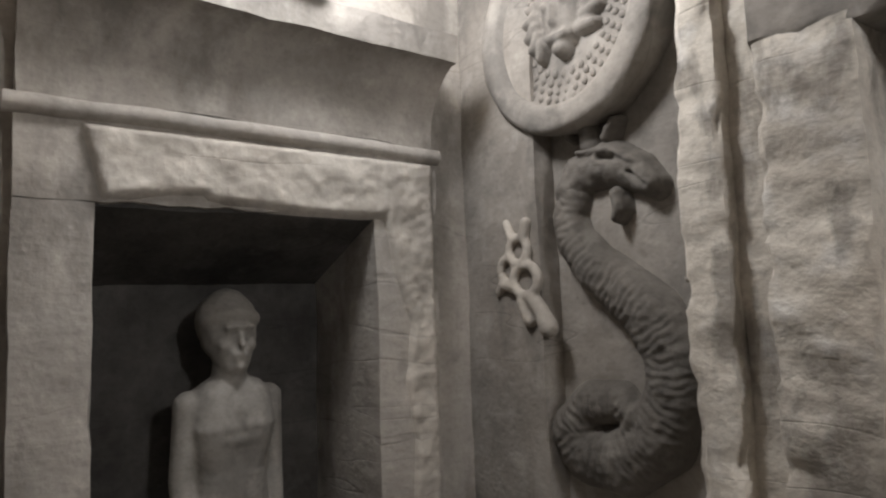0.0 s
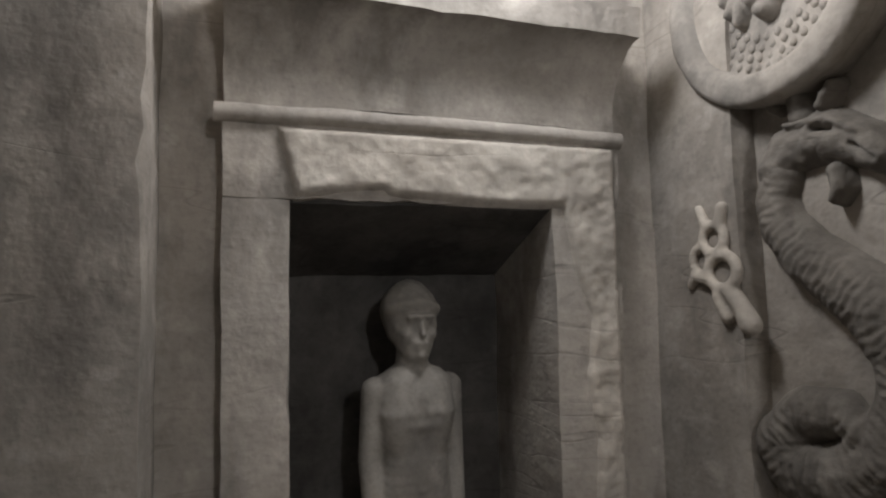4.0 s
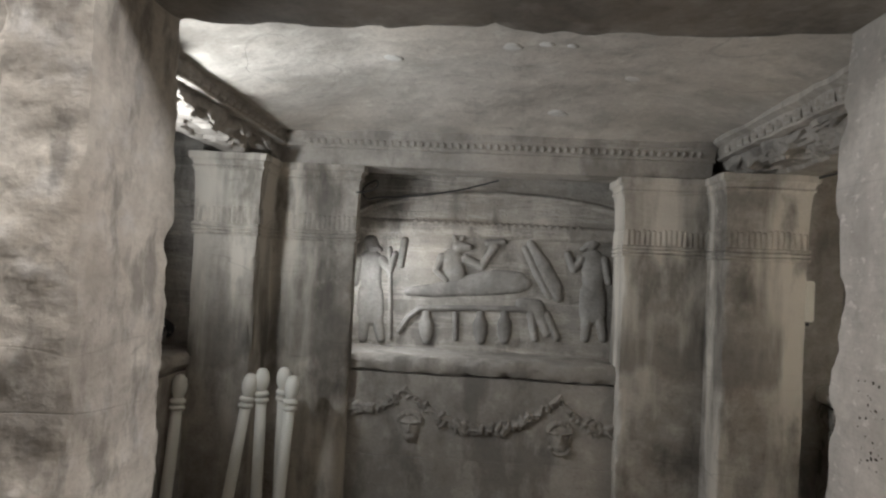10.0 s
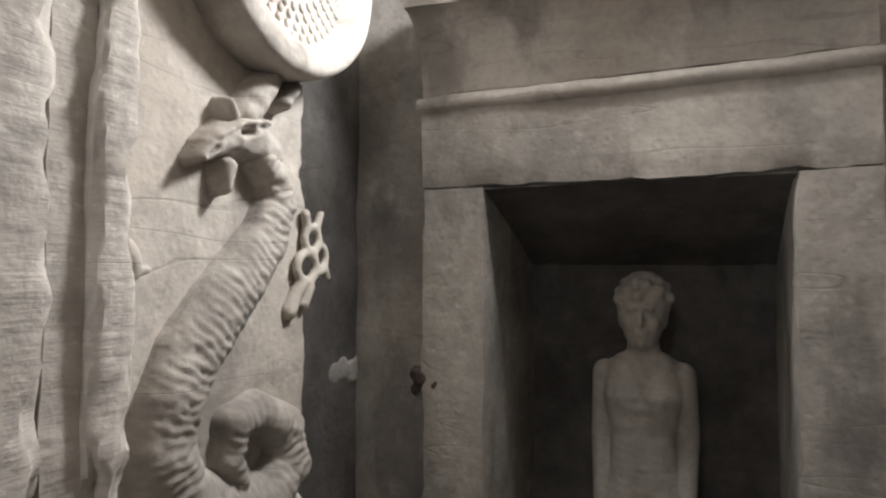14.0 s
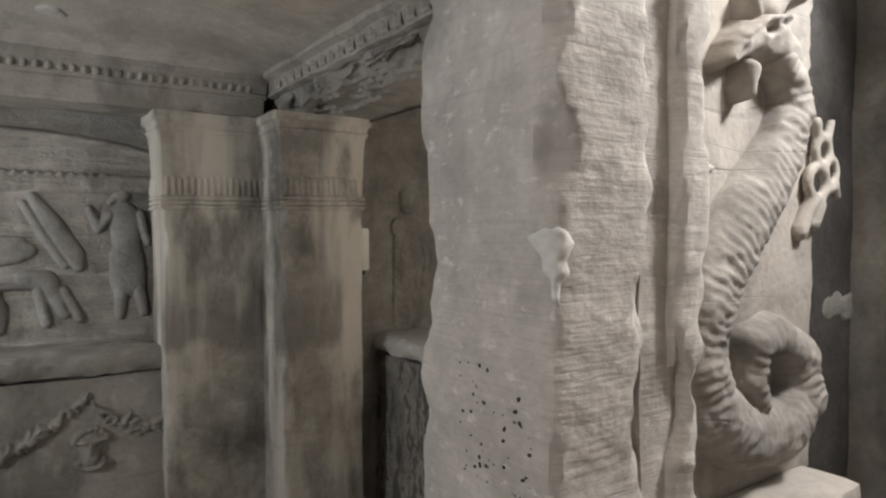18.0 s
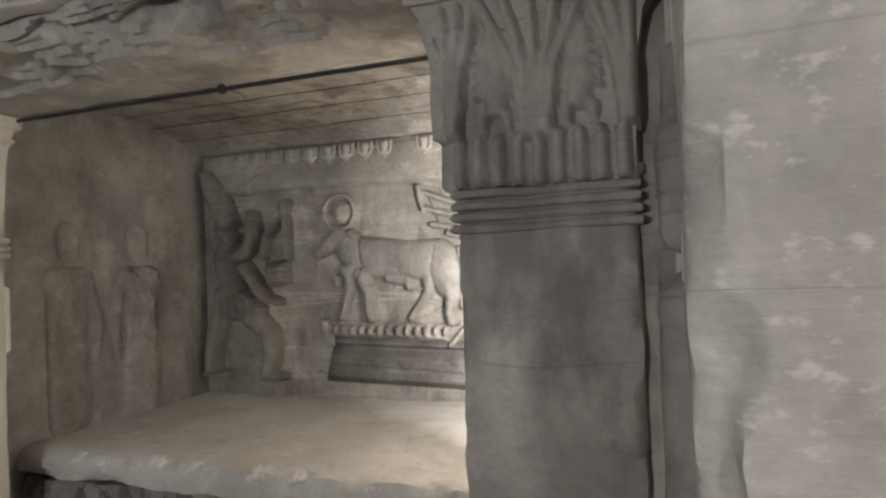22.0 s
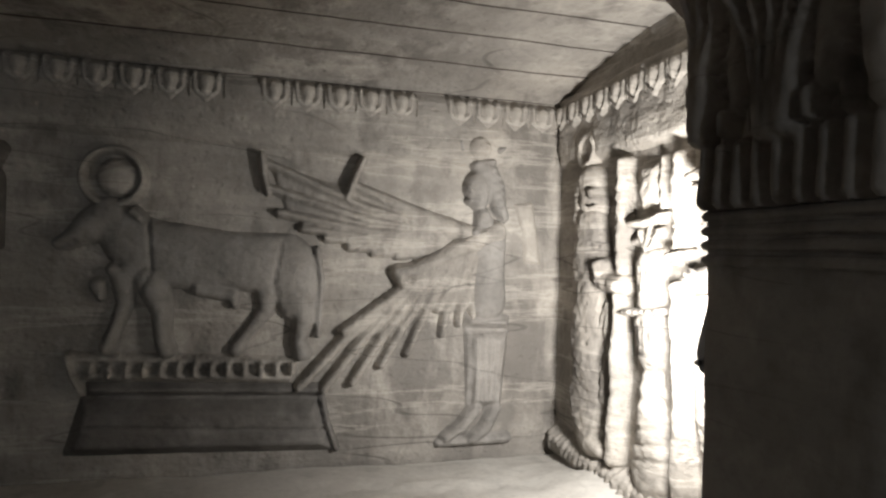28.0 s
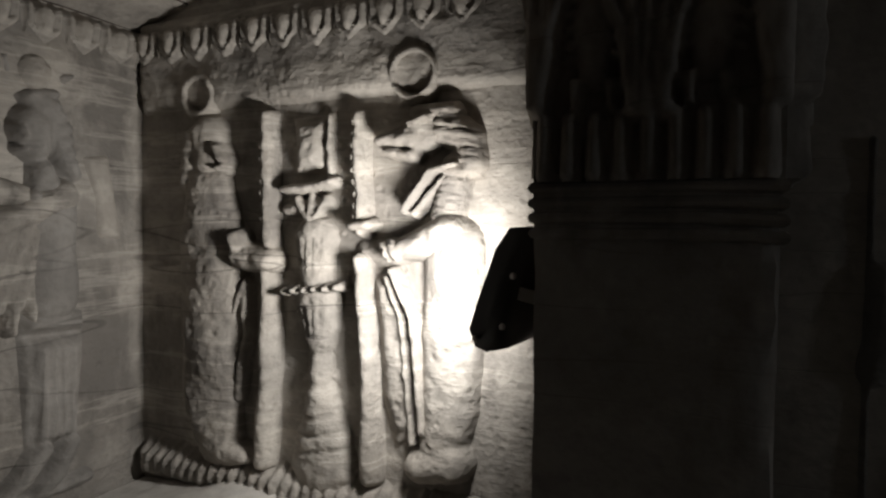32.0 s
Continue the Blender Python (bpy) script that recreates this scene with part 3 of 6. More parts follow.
# ---- relief tools ----
class Relief:
    """Carving in a wall plane: u along the wall, v up. Rounded strokes and flat plates, laid over one another as one surface."""

    def __init__(self, u0, u1, v0, v1, cell=0.007):
        nu, nv = round((u1 - u0) / cell) + 1, round((v1 - v0) / cell) + 1
        self.u, self.v = np.meshgrid(np.linspace(u0, u1, nu), np.linspace(v0, v1, nv))
        self.h = np.full(self.u.shape, -1.0)

    def _lay(self, s, top):
        self.h = np.maximum(self.h, np.where(s > 0, top, s * 1.6))

    def stroke(self, h, *pts):
        """Tapered strokes through (u, v, radius) points."""
        for (u1, v1, r1), (u2, v2, r2) in zip(pts, pts[1:] or pts):
            du, dv = u2 - u1, v2 - v1
            k = np.clip(((self.u - u1) * du + (self.v - v1) * dv) / max(1e-9, du * du + dv * dv), 0, 1)
            d, r = np.hypot(self.u - u1 - k * du, self.v - v1 - k * dv), r1 + k * (r2 - r1)
            s = r - d
            self._lay(s, h * np.sqrt(np.clip(1 - np.clip(1 - s / r, 0, 1) ** 2, 0, 1)))
        return self

    def snake(self, h, ridge, pitch, *pts):
        """A tapered tube with cross ridges every pitch along it."""
        run = 0.0
        for (u1, v1, r1), (u2, v2, r2) in zip(pts, pts[1:]):
            du, dv = u2 - u1, v2 - v1
            far = math.hypot(du, dv)
            k = np.clip(((self.u - u1) * du + (self.v - v1) * dv) / max(1e-9, du * du + dv * dv), 0, 1)
            d, r = np.hypot(self.u - u1 - k * du, self.v - v1 - k * dv), r1 + k * (r2 - r1)
            s, e = r - d, np.clip(d / r, 0, 1)
            along = (run + k * far) / pitch + 0.6 * e ** 2 + 0.25 * np.sin(self.u * 90) * np.cos(self.v * 70)
            self._lay(s, h * np.sqrt(np.clip(1 - e ** 2, 0, 1)) * (0.75 + 0.25 * np.clip(r / 0.07, 0, 1)) + ridge * (1 - e ** 3) * (1 - np.abs(np.sin(math.pi * along))))
            run += far
        return self

    def plate(self, h, *pts, slope=1.5):
        """A flat raised plate with bevelled rim; the corners in any order round it."""
        inside, dist = np.zeros(self.u.shape, bool), np.full(self.u.shape, 9.0)
        for (u1, v1), (u2, v2) in zip(pts, pts[1:] + pts[:1]):
            cross = (v1 > self.v) != (v2 > self.v)
            inside ^= cross & (self.u < (u2 - u1) * (self.v - v1) / (v2 - v1 + 1e-12) + u1)
            du, dv = u2 - u1, v2 - v1
            k = np.clip(((self.u - u1) * du + (self.v - v1) * dv) / max(1e-9, du * du + dv * dv), 0, 1)
            dist = np.minimum(dist, np.hypot(self.u - u1 - k * du, self.v - v1 - k * dv))
        s = np.where(inside, dist, -dist)
        self._lay(s, np.minimum(h, s * slope))
        return self

    def ring(self, h, u, v, r, w):
        s = w - np.abs(np.hypot(self.u - u, self.v - v) - r)
        self._lay(s, h * np.sqrt(np.clip(1 - np.clip(1 - s / w, 0, 1) ** 2, 0, 1)))
        return self

    def groove(self, depth, *pts, w=0.006):
        for (u1, v1), (u2, v2) in zip(pts, pts[1:]):
            du, dv = u2 - u1, v2 - v1
            k = np.clip(((self.u - u1) * du + (self.v - v1) * dv) / max(1e-9, du * du + dv * dv), 0, 1)
            d = np.hypot(self.u - u1 - k * du, self.v - v1 - k * dv)
            self.h = np.where(self.h > 0, np.maximum(self.h - depth * np.clip(1 - d / w, 0, 1), 0.001), self.h)
        return self

    def mesh(self, name, mat, place, wear=0.002):
        """place(u, v, height) gives the point in the room."""
        keep = self.h > -0.022
        cells = keep[:-1, :-1] & keep[1:, :-1] & keep[:-1, 1:] & keep[1:, 1:]
        index, verts, faces = {}, [], []

        def at(j, i):
            if (j, i) not in index:
                index[j, i] = len(verts)
                u, v, h = self.u[j, i], self.v[j, i], self.h[j, i]
                if h > 0 and wear:
                    h += wear * 2.0 * noise.noise(Vector((u * 14, v * 14, h * 3))) + wear * noise.noise(Vector((u * 50, v * 50, 0)))
                verts.append(place(u, v, h))
            return index[j, i]
        for j, i in zip(*np.nonzero(cells)):
            faces.append((at(j, i), at(j, i + 1), at(j + 1, i + 1), at(j + 1, i)))
        me = mesh_from(name, verts, faces, mat, True)
        bm = bmesh.new()
        bm.from_mesh(me)
        want = Vector(place(0, 0, 1)) - Vector(place(0, 0, 0))
        if sum((f.normal.dot(want) for f in bm.faces), 0.0) < 0:
            bmesh.ops.reverse_faces(bm, faces=bm.faces)
        bm.to_mesh(me)
        bm.free()
        return me

    def under(self, parent, name, mat, place, label="", wear=0.002):
        ob = new(name, self.mesh(name, mat, place, wear))
        ob.parent = parent
        return tagged(ob, label) if label else ob

    def carve(self, name, mat, place, label, category="relief", wear=0.002):
        return tagged(new(name, self.mesh(name, mat, place, wear)), label, category)


def back_wall(u, v, h):      # back wall of the bull niche: u is y
    return (BX - 0.002 - h, 0.958 * u + 0.030, 0.955 * v + 0.076)


def end_wall(u, v, h):       # its end wall by the door: u is x
    return (0.976 * u - 0.081, 0.278 + h, v + 0.016)


def far_wall(u, v, h):       # back wall of the far niche: u is x
    return (0.929 * u - 0.017, BY - 0.002 - h, 0.929 * v + 0.105)


def chest_front(u, v, h):    # front of the far sarcophagus
    return (0.954 * u - 0.011, 2.374 - h, 0.954 * v + 0.068)


# ---- bull niche: back wall ----
bull = Relief(0.943, 1.708, 1.216, 1.797, 0.006)
bull.stroke(0.045, (1.388, 1.498, 0.087), (1.231, 1.486, 0.078), (1.099, 1.480, 0.087))
bull.stroke(0.047, (1.082, 1.465, 0.077), (1.058, 1.376, 0.057))
bull.stroke(0.045, (1.413, 1.507, 0.080), (1.492, 1.535, 0.070), (1.525, 1.571, 0.060))
bull.stroke(0.05, (1.542, 1.598, 0.050), (1.577, 1.572, 0.047), (1.630, 1.533, 0.025), (1.653, 1.523, 0.018))
bull.stroke(0.04, (1.467, 1.473, 0.050), (1.502, 1.439, 0.033), (1.528, 1.458, 0.020))
bull.stroke(0.058, (1.481, 1.608, 0.018), (1.462, 1.593, 0.015))
bull.stroke(0.058, (1.563, 1.601, 0.010))
bull.stroke(0.05, (1.442, 1.438, 0.043), (1.409, 1.349, 0.028), (1.405, 1.279, 0.022), (1.394, 1.247, 0.025))
bull.stroke(0.035, (1.503, 1.430, 0.033), (1.499, 1.369, 0.022), (1.522, 1.299, 0.017), (1.537, 1.255, 0.022))
bull.stroke(0.05, (1.057, 1.402, 0.053), (1.042, 1.332, 0.033), (1.055, 1.270, 0.023), (1.044, 1.235, 0.027))
bull.stroke(0.033, (1.137, 1.414, 0.037), (1.146, 1.352, 0.022), (1.192, 1.291, 0.017), (1.219, 1.246, 0.022))
bull.stroke(0.03, (1.010, 1.525, 0.010), (0.997, 1.445, 0.008), (1.003, 1.286, 0.010))
bull.stroke(0.035, (1.320, 1.408, 0.017), (1.233, 1.394, 0.020), (1.225, 1.365, 0.010))
bull.stroke(0.03, (1.564, 1.415, 0.023), (1.556, 1.387, 0.013))
bull.groove(0.015, (1.447, 1.596), (1.432, 1.455), (1.460, 1.403), w=0.006)
bull.groove(0.012, (1.108, 1.536), (1.127, 1.430), w=0.005)
bull.groove(0.02, (1.613, 1.529), (1.651, 1.516), w=0.005)
bull_ob = bull.carve("bull_relief", GREY, back_wall, "worn grey limestone relief of a standing bull with sun disc")
disc = Relief(1.432, 1.637, 1.608, 1.805, 0.006)
disc.stroke(0.04, (1.526, 1.697, 0.052))
disc.under(bull_ob, "sun_disc", CARVED, back_wall)
horn = Relief(1.406, 1.663, 1.600, 1.814, 0.006)
horn.ring(0.035, 1.535, 1.698, 0.073, 0.012)
horn.under(bull_ob, "horn_ring", CARVED, back_wall)
ped = Relief(0.902, 1.663, 0.952, 1.240, 0.006)
ped.plate(0.03, (1.588, 1.170), (0.983, 1.148), (0.976, 1.112), (1.592, 1.129))
ped.plate(0.045, (1.597, 1.126), (0.994, 1.106), (0.944, 0.957), (1.636, 0.977))
ped.stroke(0.03, (0.984, 1.106, 0.008), (0.969, 1.038, 0.008), (0.941, 0.965, 0.010))
ped.groove(0.012, (1.573, 1.054), (0.978, 1.024), w=0.006)
ped_ob = ped.carve("pedestal_relief", SOOT, back_wall, "dark-stained relief of a corniced pedestal under the bull")
cor = Relief(0.920, 1.658, 1.127, 1.249, 0.006)
cor.plate(0.05, (1.624, 1.244), (1.044, 1.224), (1.062, 1.196), (1.615, 1.210))
cor.plate(0.03, (1.615, 1.210), (1.053, 1.191), (1.064, 1.147), (1.591, 1.164))
cor.stroke(0.045, (1.624, 1.231, 0.015), (1.609, 1.178, 0.012), (1.589, 1.142, 0.010))
for k in range(13):
    cor.stroke(0.05, (1.569 - 0.0415 * k, 1.205, 0.011), (1.569 - 0.0415 * k, 1.184, 0.010))
cor.under(ped_ob, "cornice", CARVED, back_wall)
god = Relief(0.356, 0.660, 0.949, 1.892, 0.006)
god.stroke(0.045, (0.541, 1.733, 0.043), (0.539, 1.692, 0.033))
god.stroke(0.05, (0.577, 1.723, 0.010), (0.570, 1.708, 0.012))
god.stroke(0.05, (0.563, 1.740, 0.008))
god.stroke(0.048, (0.570, 1.684, 0.010))
god.stroke(0.04, (0.519, 1.780, 0.040), (0.487, 1.732, 0.033), (0.471, 1.664, 0.023), (0.457, 1.637, 0.015))
god.stroke(0.035, (0.550, 1.793, 0.017), (0.500, 1.802, 0.017))
god.stroke(0.03, (0.478, 1.841, 0.015), (0.463, 1.849, 0.008))
god.stroke(0.03, (0.596, 1.835, 0.008), (0.602, 1.861, 0.007))
god.stroke(0.04, (0.525, 1.647, 0.023), (0.514, 1.603, 0.040))
god.stroke(0.045, (0.505, 1.576, 0.060), (0.506, 1.487, 0.057), (0.501, 1.381, 0.060))
god.stroke(0.05, (0.554, 1.586, 0.023))
god.plate(0.05, (0.577, 1.351), (0.427, 1.343), (0.428, 1.297), (0.574, 1.301))
god.plate(0.04, (0.571, 1.301), (0.428, 1.297), (0.447, 1.059), (0.557, 1.062))
god.stroke(0.04, (0.532, 1.061, 0.023), (0.570, 1.013, 0.020), (0.623, 0.978, 0.015))
god.stroke(0.04, (0.470, 1.060, 0.023), (0.498, 1.003, 0.020), (0.544, 0.972, 0.015))
god.stroke(0.025, (0.427, 0.969, 0.017), (0.642, 0.962, 0.012))
god.groove(0.014, (0.550, 1.289), (0.544, 1.068), w=0.006)
god.groove(0.014, (0.526, 1.289), (0.525, 1.068), w=0.006)
god.groove(0.014, (0.503, 1.288), (0.507, 1.067), w=0.006)
god.groove(0.014, (0.480, 1.288), (0.490, 1.067), w=0.006)
god.groove(0.014, (0.457, 1.287), (0.472, 1.067), w=0.006)
god.groove(0.02, (0.574, 1.697), (0.547, 1.694), w=0.006)
god.groove(0.012, (0.515, 1.793), (0.469, 1.802), w=0.005)
god.groove(0.012, (0.508, 1.768), (0.466, 1.777), w=0.005)
god.groove(0.012, (0.502, 1.742), (0.462, 1.752), w=0.005)
god.groove(0.012, (0.495, 1.717), (0.459, 1.728), w=0.005)
god.groove(0.012, (0.489, 1.692), (0.456, 1.703), w=0.005)
god.groove(0.012, (0.481, 1.668), (0.453, 1.677), w=0.005)
god_ob = god.carve("winged_goddess_relief", GREY, back_wall, "worn limestone relief of a winged goddess with spread feathers")
low = Relief(0.414, 1.081, 1.103, 1.645, 0.006)
low.stroke(0.055, (0.483, 1.594, 0.037), (0.603, 1.539, 0.033), (0.730, 1.471, 0.025), (0.783, 1.467, 0.022), (0.757, 1.422, 0.020))
low.stroke(0.05, (0.766, 1.414, 0.020), (0.919, 1.306, 0.015), (0.933, 1.298, 0.013))
low.stroke(0.046, (0.757, 1.422, 0.015), (0.919, 1.282, 0.020), (1.051, 1.140, 0.015))
low.groove(0.016, (0.757, 1.422), (1.018, 1.136), w=0.004)
low.stroke(0.0435, (0.727, 1.432, 0.015), (0.868, 1.283, 0.019), (0.984, 1.132, 0.014))
low.groove(0.016, (0.727, 1.432), (0.945, 1.140), w=0.004)
low.stroke(0.041, (0.696, 1.443, 0.015), (0.810, 1.296, 0.018), (0.904, 1.150, 0.014))
low.groove(0.016, (0.696, 1.443), (0.863, 1.173), w=0.004)
low.stroke(0.0385, (0.666, 1.453, 0.015), (0.752, 1.325, 0.018), (0.822, 1.197, 0.013))
low.groove(0.016, (0.666, 1.453), (0.784, 1.214), w=0.004)
low.stroke(0.036, (0.636, 1.464, 0.015), (0.696, 1.347, 0.017), (0.746, 1.230, 0.013))
low.groove(0.016, (0.636, 1.464), (0.694, 1.258), w=0.004)
low.stroke(0.0335, (0.605, 1.474, 0.015), (0.626, 1.379, 0.016), (0.642, 1.285, 0.012))
low.groove(0.016, (0.605, 1.474), (0.616, 1.299), w=0.004)
low.stroke(0.031, (0.576, 1.485, 0.015), (0.584, 1.400, 0.015), (0.590, 1.315, 0.011))
low.groove(0.016, (0.576, 1.485), (0.570, 1.326), w=0.004)
low.stroke(0.0285, (0.546, 1.495, 0.015), (0.547, 1.416, 0.014), (0.549, 1.335, 0.011))
low.groove(0.016, (0.546, 1.495), (0.524, 1.346), w=0.004)
low.stroke(0.026, (0.516, 1.506, 0.015), (0.507, 1.430, 0.013), (0.500, 1.356, 0.010))
low.stroke(0.05, (0.712, 1.457, 0.020), (0.811, 1.356, 0.017))
low.stroke(0.0475, (0.682, 1.472, 0.020), (0.772, 1.358, 0.017))
low.stroke(0.045, (0.652, 1.488, 0.020), (0.735, 1.360, 0.017))
low.stroke(0.0425, (0.622, 1.503, 0.020), (0.696, 1.362, 0.017))
low.stroke(0.04, (0.592, 1.518, 0.020), (0.658, 1.364, 0.017))
low.stroke(0.0375, (0.562, 1.534, 0.020), (0.619, 1.366, 0.017))
low.stroke(0.035, (0.532, 1.550, 0.020), (0.580, 1.369, 0.017))
low.under(god_ob, "lower_wing", CARVED, back_wall)
high = Relief(0.545, 1.205, 1.494, 1.798, 0.006)
high.stroke(0.05, (0.590, 1.586, 0.023), (0.600, 1.604, 0.013))
high.stroke(0.04, (0.549, 1.577, 0.033), (0.682, 1.615, 0.030), (0.857, 1.689, 0.018), (0.910, 1.708, 0.015))
high.stroke(0.055, (0.890, 1.786, 0.010), (0.912, 1.734, 0.012), (0.935, 1.673, 0.012))
high.stroke(0.045, (1.168, 1.779, 0.013), (1.159, 1.721, 0.010), (1.148, 1.677, 0.008))
high.stroke(0.04, (0.612, 1.587, 0.013), (0.891, 1.652, 0.017), (1.168, 1.765, 0.013))
high.groove(0.014, (0.891, 1.645), (1.158, 1.729), w=0.004)
high.stroke(0.0385, (0.614, 1.584, 0.013), (0.881, 1.615, 0.016), (1.147, 1.691, 0.013))
high.groove(0.014, (0.881, 1.607), (1.134, 1.658), w=0.004)
high.stroke(0.037, (0.616, 1.582, 0.013), (0.866, 1.581, 0.016), (1.119, 1.624, 0.013))
high.groove(0.014, (0.866, 1.574), (1.087, 1.604), w=0.004)
high.stroke(0.0355, (0.618, 1.579, 0.013), (0.834, 1.561, 0.015), (1.053, 1.584, 0.013))
high.groove(0.014, (0.834, 1.554), (1.020, 1.571), w=0.004)
high.stroke(0.034, (0.620, 1.577, 0.013), (0.801, 1.548, 0.015), (0.987, 1.558, 0.013))
high.groove(0.014, (0.801, 1.540), (0.954, 1.547), w=0.004)
high.stroke(0.0325, (0.623, 1.574, 0.013), (0.767, 1.536, 0.015), (0.921, 1.535, 0.013))
high.groove(0.014, (0.767, 1.529), (0.886, 1.528), w=0.004)
high.stroke(0.031, (0.625, 1.572, 0.013), (0.733, 1.529, 0.014), (0.852, 1.519, 0.013))
high.groove(0.014, (0.733, 1.521), (0.816, 1.517), w=0.004)
high.stroke(0.0295, (0.627, 1.569, 0.013), (0.697, 1.526, 0.014), (0.782, 1.514, 0.013))
high.groove(0.014, (0.697, 1.519), (0.746, 1.523), w=0.004)
high.stroke(0.028, (0.629, 1.566, 0.013), (0.662, 1.534, 0.013), (0.710, 1.531, 0.013))
high.plate(0.012, (1.146, 1.756), (0.892, 1.698), (0.611, 1.631), (0.612, 1.552), (0.860, 1.565), (1.096, 1.623))
high.under(god_ob, "raised_wing", CARVED, back_wall)
gdisc = Relief(0.462, 0.617, 1.781, 1.903, 0.006)
gdisc.stroke(0.04, (0.541, 1.842, 0.043))
gdisc.under(god_ob, "sun_disc", CARVED, back_wall)
band = Relief(0.29, 2.24, 1.79, 2.0, 0.01)
band.plate(0.022, (0.28, 1.79), (2.25, 1.815), (2.25, 1.985), (0.28, 1.985))
band.plate(0.034, (0.28, 1.972), (2.25, 1.976), (2.25, 1.995), (0.28, 1.993))
tagged(band.carve("trim", CARVED, back_wall, "raised frieze band below the niche vault", "frieze", 0.003), kind="structure")


def egg(name, at, turn, mat, mesh=[]):
    """One egg of an egg-and-dart moulding with its rim and dart; the mesh is shared."""
    if not mesh:
        e = Relief(-0.045, 0.045, -0.045, 0.04, 0.006)
        e.stroke(0.02, (0.0, 0.012, 0.02), (0.0, -0.012, 0.013)).stroke(0.013, (-0.03, 0.03, 0.005), (-0.027, -0.012, 0.006), (0.0, -0.036, 0.005), (0.027, -0.012, 0.006), (0.03, 0.03, 0.005))
        e.stroke(0.011, (0.043, 0.025, 0.004), (0.043, -0.03, 0.003))
        mesh.append(e.mesh("egg", mat, lambda u, v, h: (u, -h, v), 0.001))
    ob = new(name, mesh[0])
    ob.matrix_world = Matrix.Translation(at) @ Matrix.Rotation(turn, 4, "Z")
    return ob


eggs = tagged(new("egg_moulding"), "row of carved egg and dart along the frieze", "moulding")
for k in range(21):
    if k in (4, 10):
        continue
    egg("egg", (BX - 0.022, 0.36 + 0.0845 * k, 1.934 + 0.0008 * k), radians(-90), CARVED).parent = eggs
eggs = tagged(new("egg_moulding"), "row of carved egg and dart above the end wall", "moulding")
for k in range(11):
    egg("egg", (2.393 - 0.078 * k, 0.302, 1.941), radians(180), CARVED).parent = eggs

# ---- bull niche: end wall ----
trim = Relief(1.5, 2.57, 1.74, 2.0, 0.01)
trim.plate(0.025, (1.5, 1.775), (2.57, 1.775), (2.57, 1.99), (1.5, 1.99)).plate(0.04, (1.5, 1.962), (2.57, 1.962), (2.57, 1.985), (1.5, 1.985))
trim.plate(0.038, (1.5, 1.876), (2.57, 1.876), (2.57, 1.89), (1.5, 1.89))
tagged(trim.carve("trim", CARVED, end_wall, "rough raised frieze on the end wall", "frieze", 0.005), kind="structure")
foot = Relief(1.5, 2.57, 0.93, 1.05, 0.008)
foot.plate(0.05, (1.5, 0.93), (2.57, 0.93), (2.57, 1.03), (1.5, 1.035))
for k in range(38):
    foot.groove(0.018, (1.53 + 0.028 * k, 0.94), (1.52 + 0.028 * k, 1.03), w=0.012)
tagged(foot.carve("trim", CARVED, end_wall, "chiselled ledge at the foot of the end wall", "ledge", 0.004), kind="structure")

def carving(place, mat, wear, squash=1.0):
    """A maker of relief pieces on one wall: with a label a thing of its own, else a part of parent."""
    def make(parent, name, box, *strokes, plates=(), rings=(), grooves=(), label=""):
        r = Relief(*box, 0.0055)
        for st_ in strokes:
            r.stroke(*st_)
        for p_ in plates:
            r.plate(*p_)
        for g_ in rings:
            r.ring(*g_)
        for d_, a_, b_ in grooves:
            r.groove(d_, a_, b_, w=0.006)
        r.h = np.where(r.h > 0, r.h * squash, r.h)
        if label:
            return r.carve(name, mat, place, label, wear=wear)
        return r.under(parent, name, mat, place, wear=wear)
    return make


piece = carving(end_wall, CARVED, 0.004, 0.62)
king_piece = carving(back_wall, BROWN, 0.005, 1.5)
far_piece = carving(far_wall, GREY, 0.0012, 0.8)
mummy_ob = piece(None, "mummified_god_relief", (2.19, 2.50, 0.97, 1.69),
      (0.085, (2.353, 1.603, 0.064), (2.35, 1.523, 0.087), (2.347, 1.437, 0.093), (2.347, 1.325, 0.091), (2.348, 1.213, 0.085), (2.345, 1.125, 0.082), (2.324, 1.059, 0.068)),
      (0.09, (2.306, 1.037, 0.042), (2.24, 1.034, 0.022)),
      grooves=[(0.004, (2.468, 1.522), (2.255, 1.53)), (0.004, (2.469, 1.465), (2.255, 1.476)), (0.004, (2.469, 1.407), (2.255, 1.421)), (0.004, (2.469, 1.348), (2.255, 1.367)), (0.004, (2.47, 1.29), (2.255, 1.312)), (0.004, (2.47, 1.232), (2.255, 1.257)), (0.004, (2.47, 1.173), (2.255, 1.202)), (0.004, (2.471, 1.114), (2.255, 1.146))], label="deeply carved limestone relief of a mummified god")
piece(mummy_ob, "head", (2.26, 2.48, 1.56, 1.80),
      (0.085, (2.346, 1.72, 0.047), (2.343, 1.664, 0.043)),
      (0.1, (2.306, 1.691, 0.011), (2.288, 1.663, 0.011)),
      (0.095, (2.298, 1.645, 0.011)),
      (0.075, (2.382, 1.709, 0.036), (2.4, 1.623, 0.034)),
      grooves=[(0.008, (2.423, 1.712), (2.379, 1.715)), (0.008, (2.423, 1.694), (2.379, 1.697)), (0.008, (2.423, 1.677), (2.379, 1.68)), (0.008, (2.423, 1.659), (2.379, 1.663)), (0.008, (2.424, 1.641), (2.379, 1.645))])
piece(mummy_ob, "sun_disc", (2.28, 2.47, 1.73, 1.89),
      rings=[(0.055, 2.375, 1.806, 0.042, 0.011)])
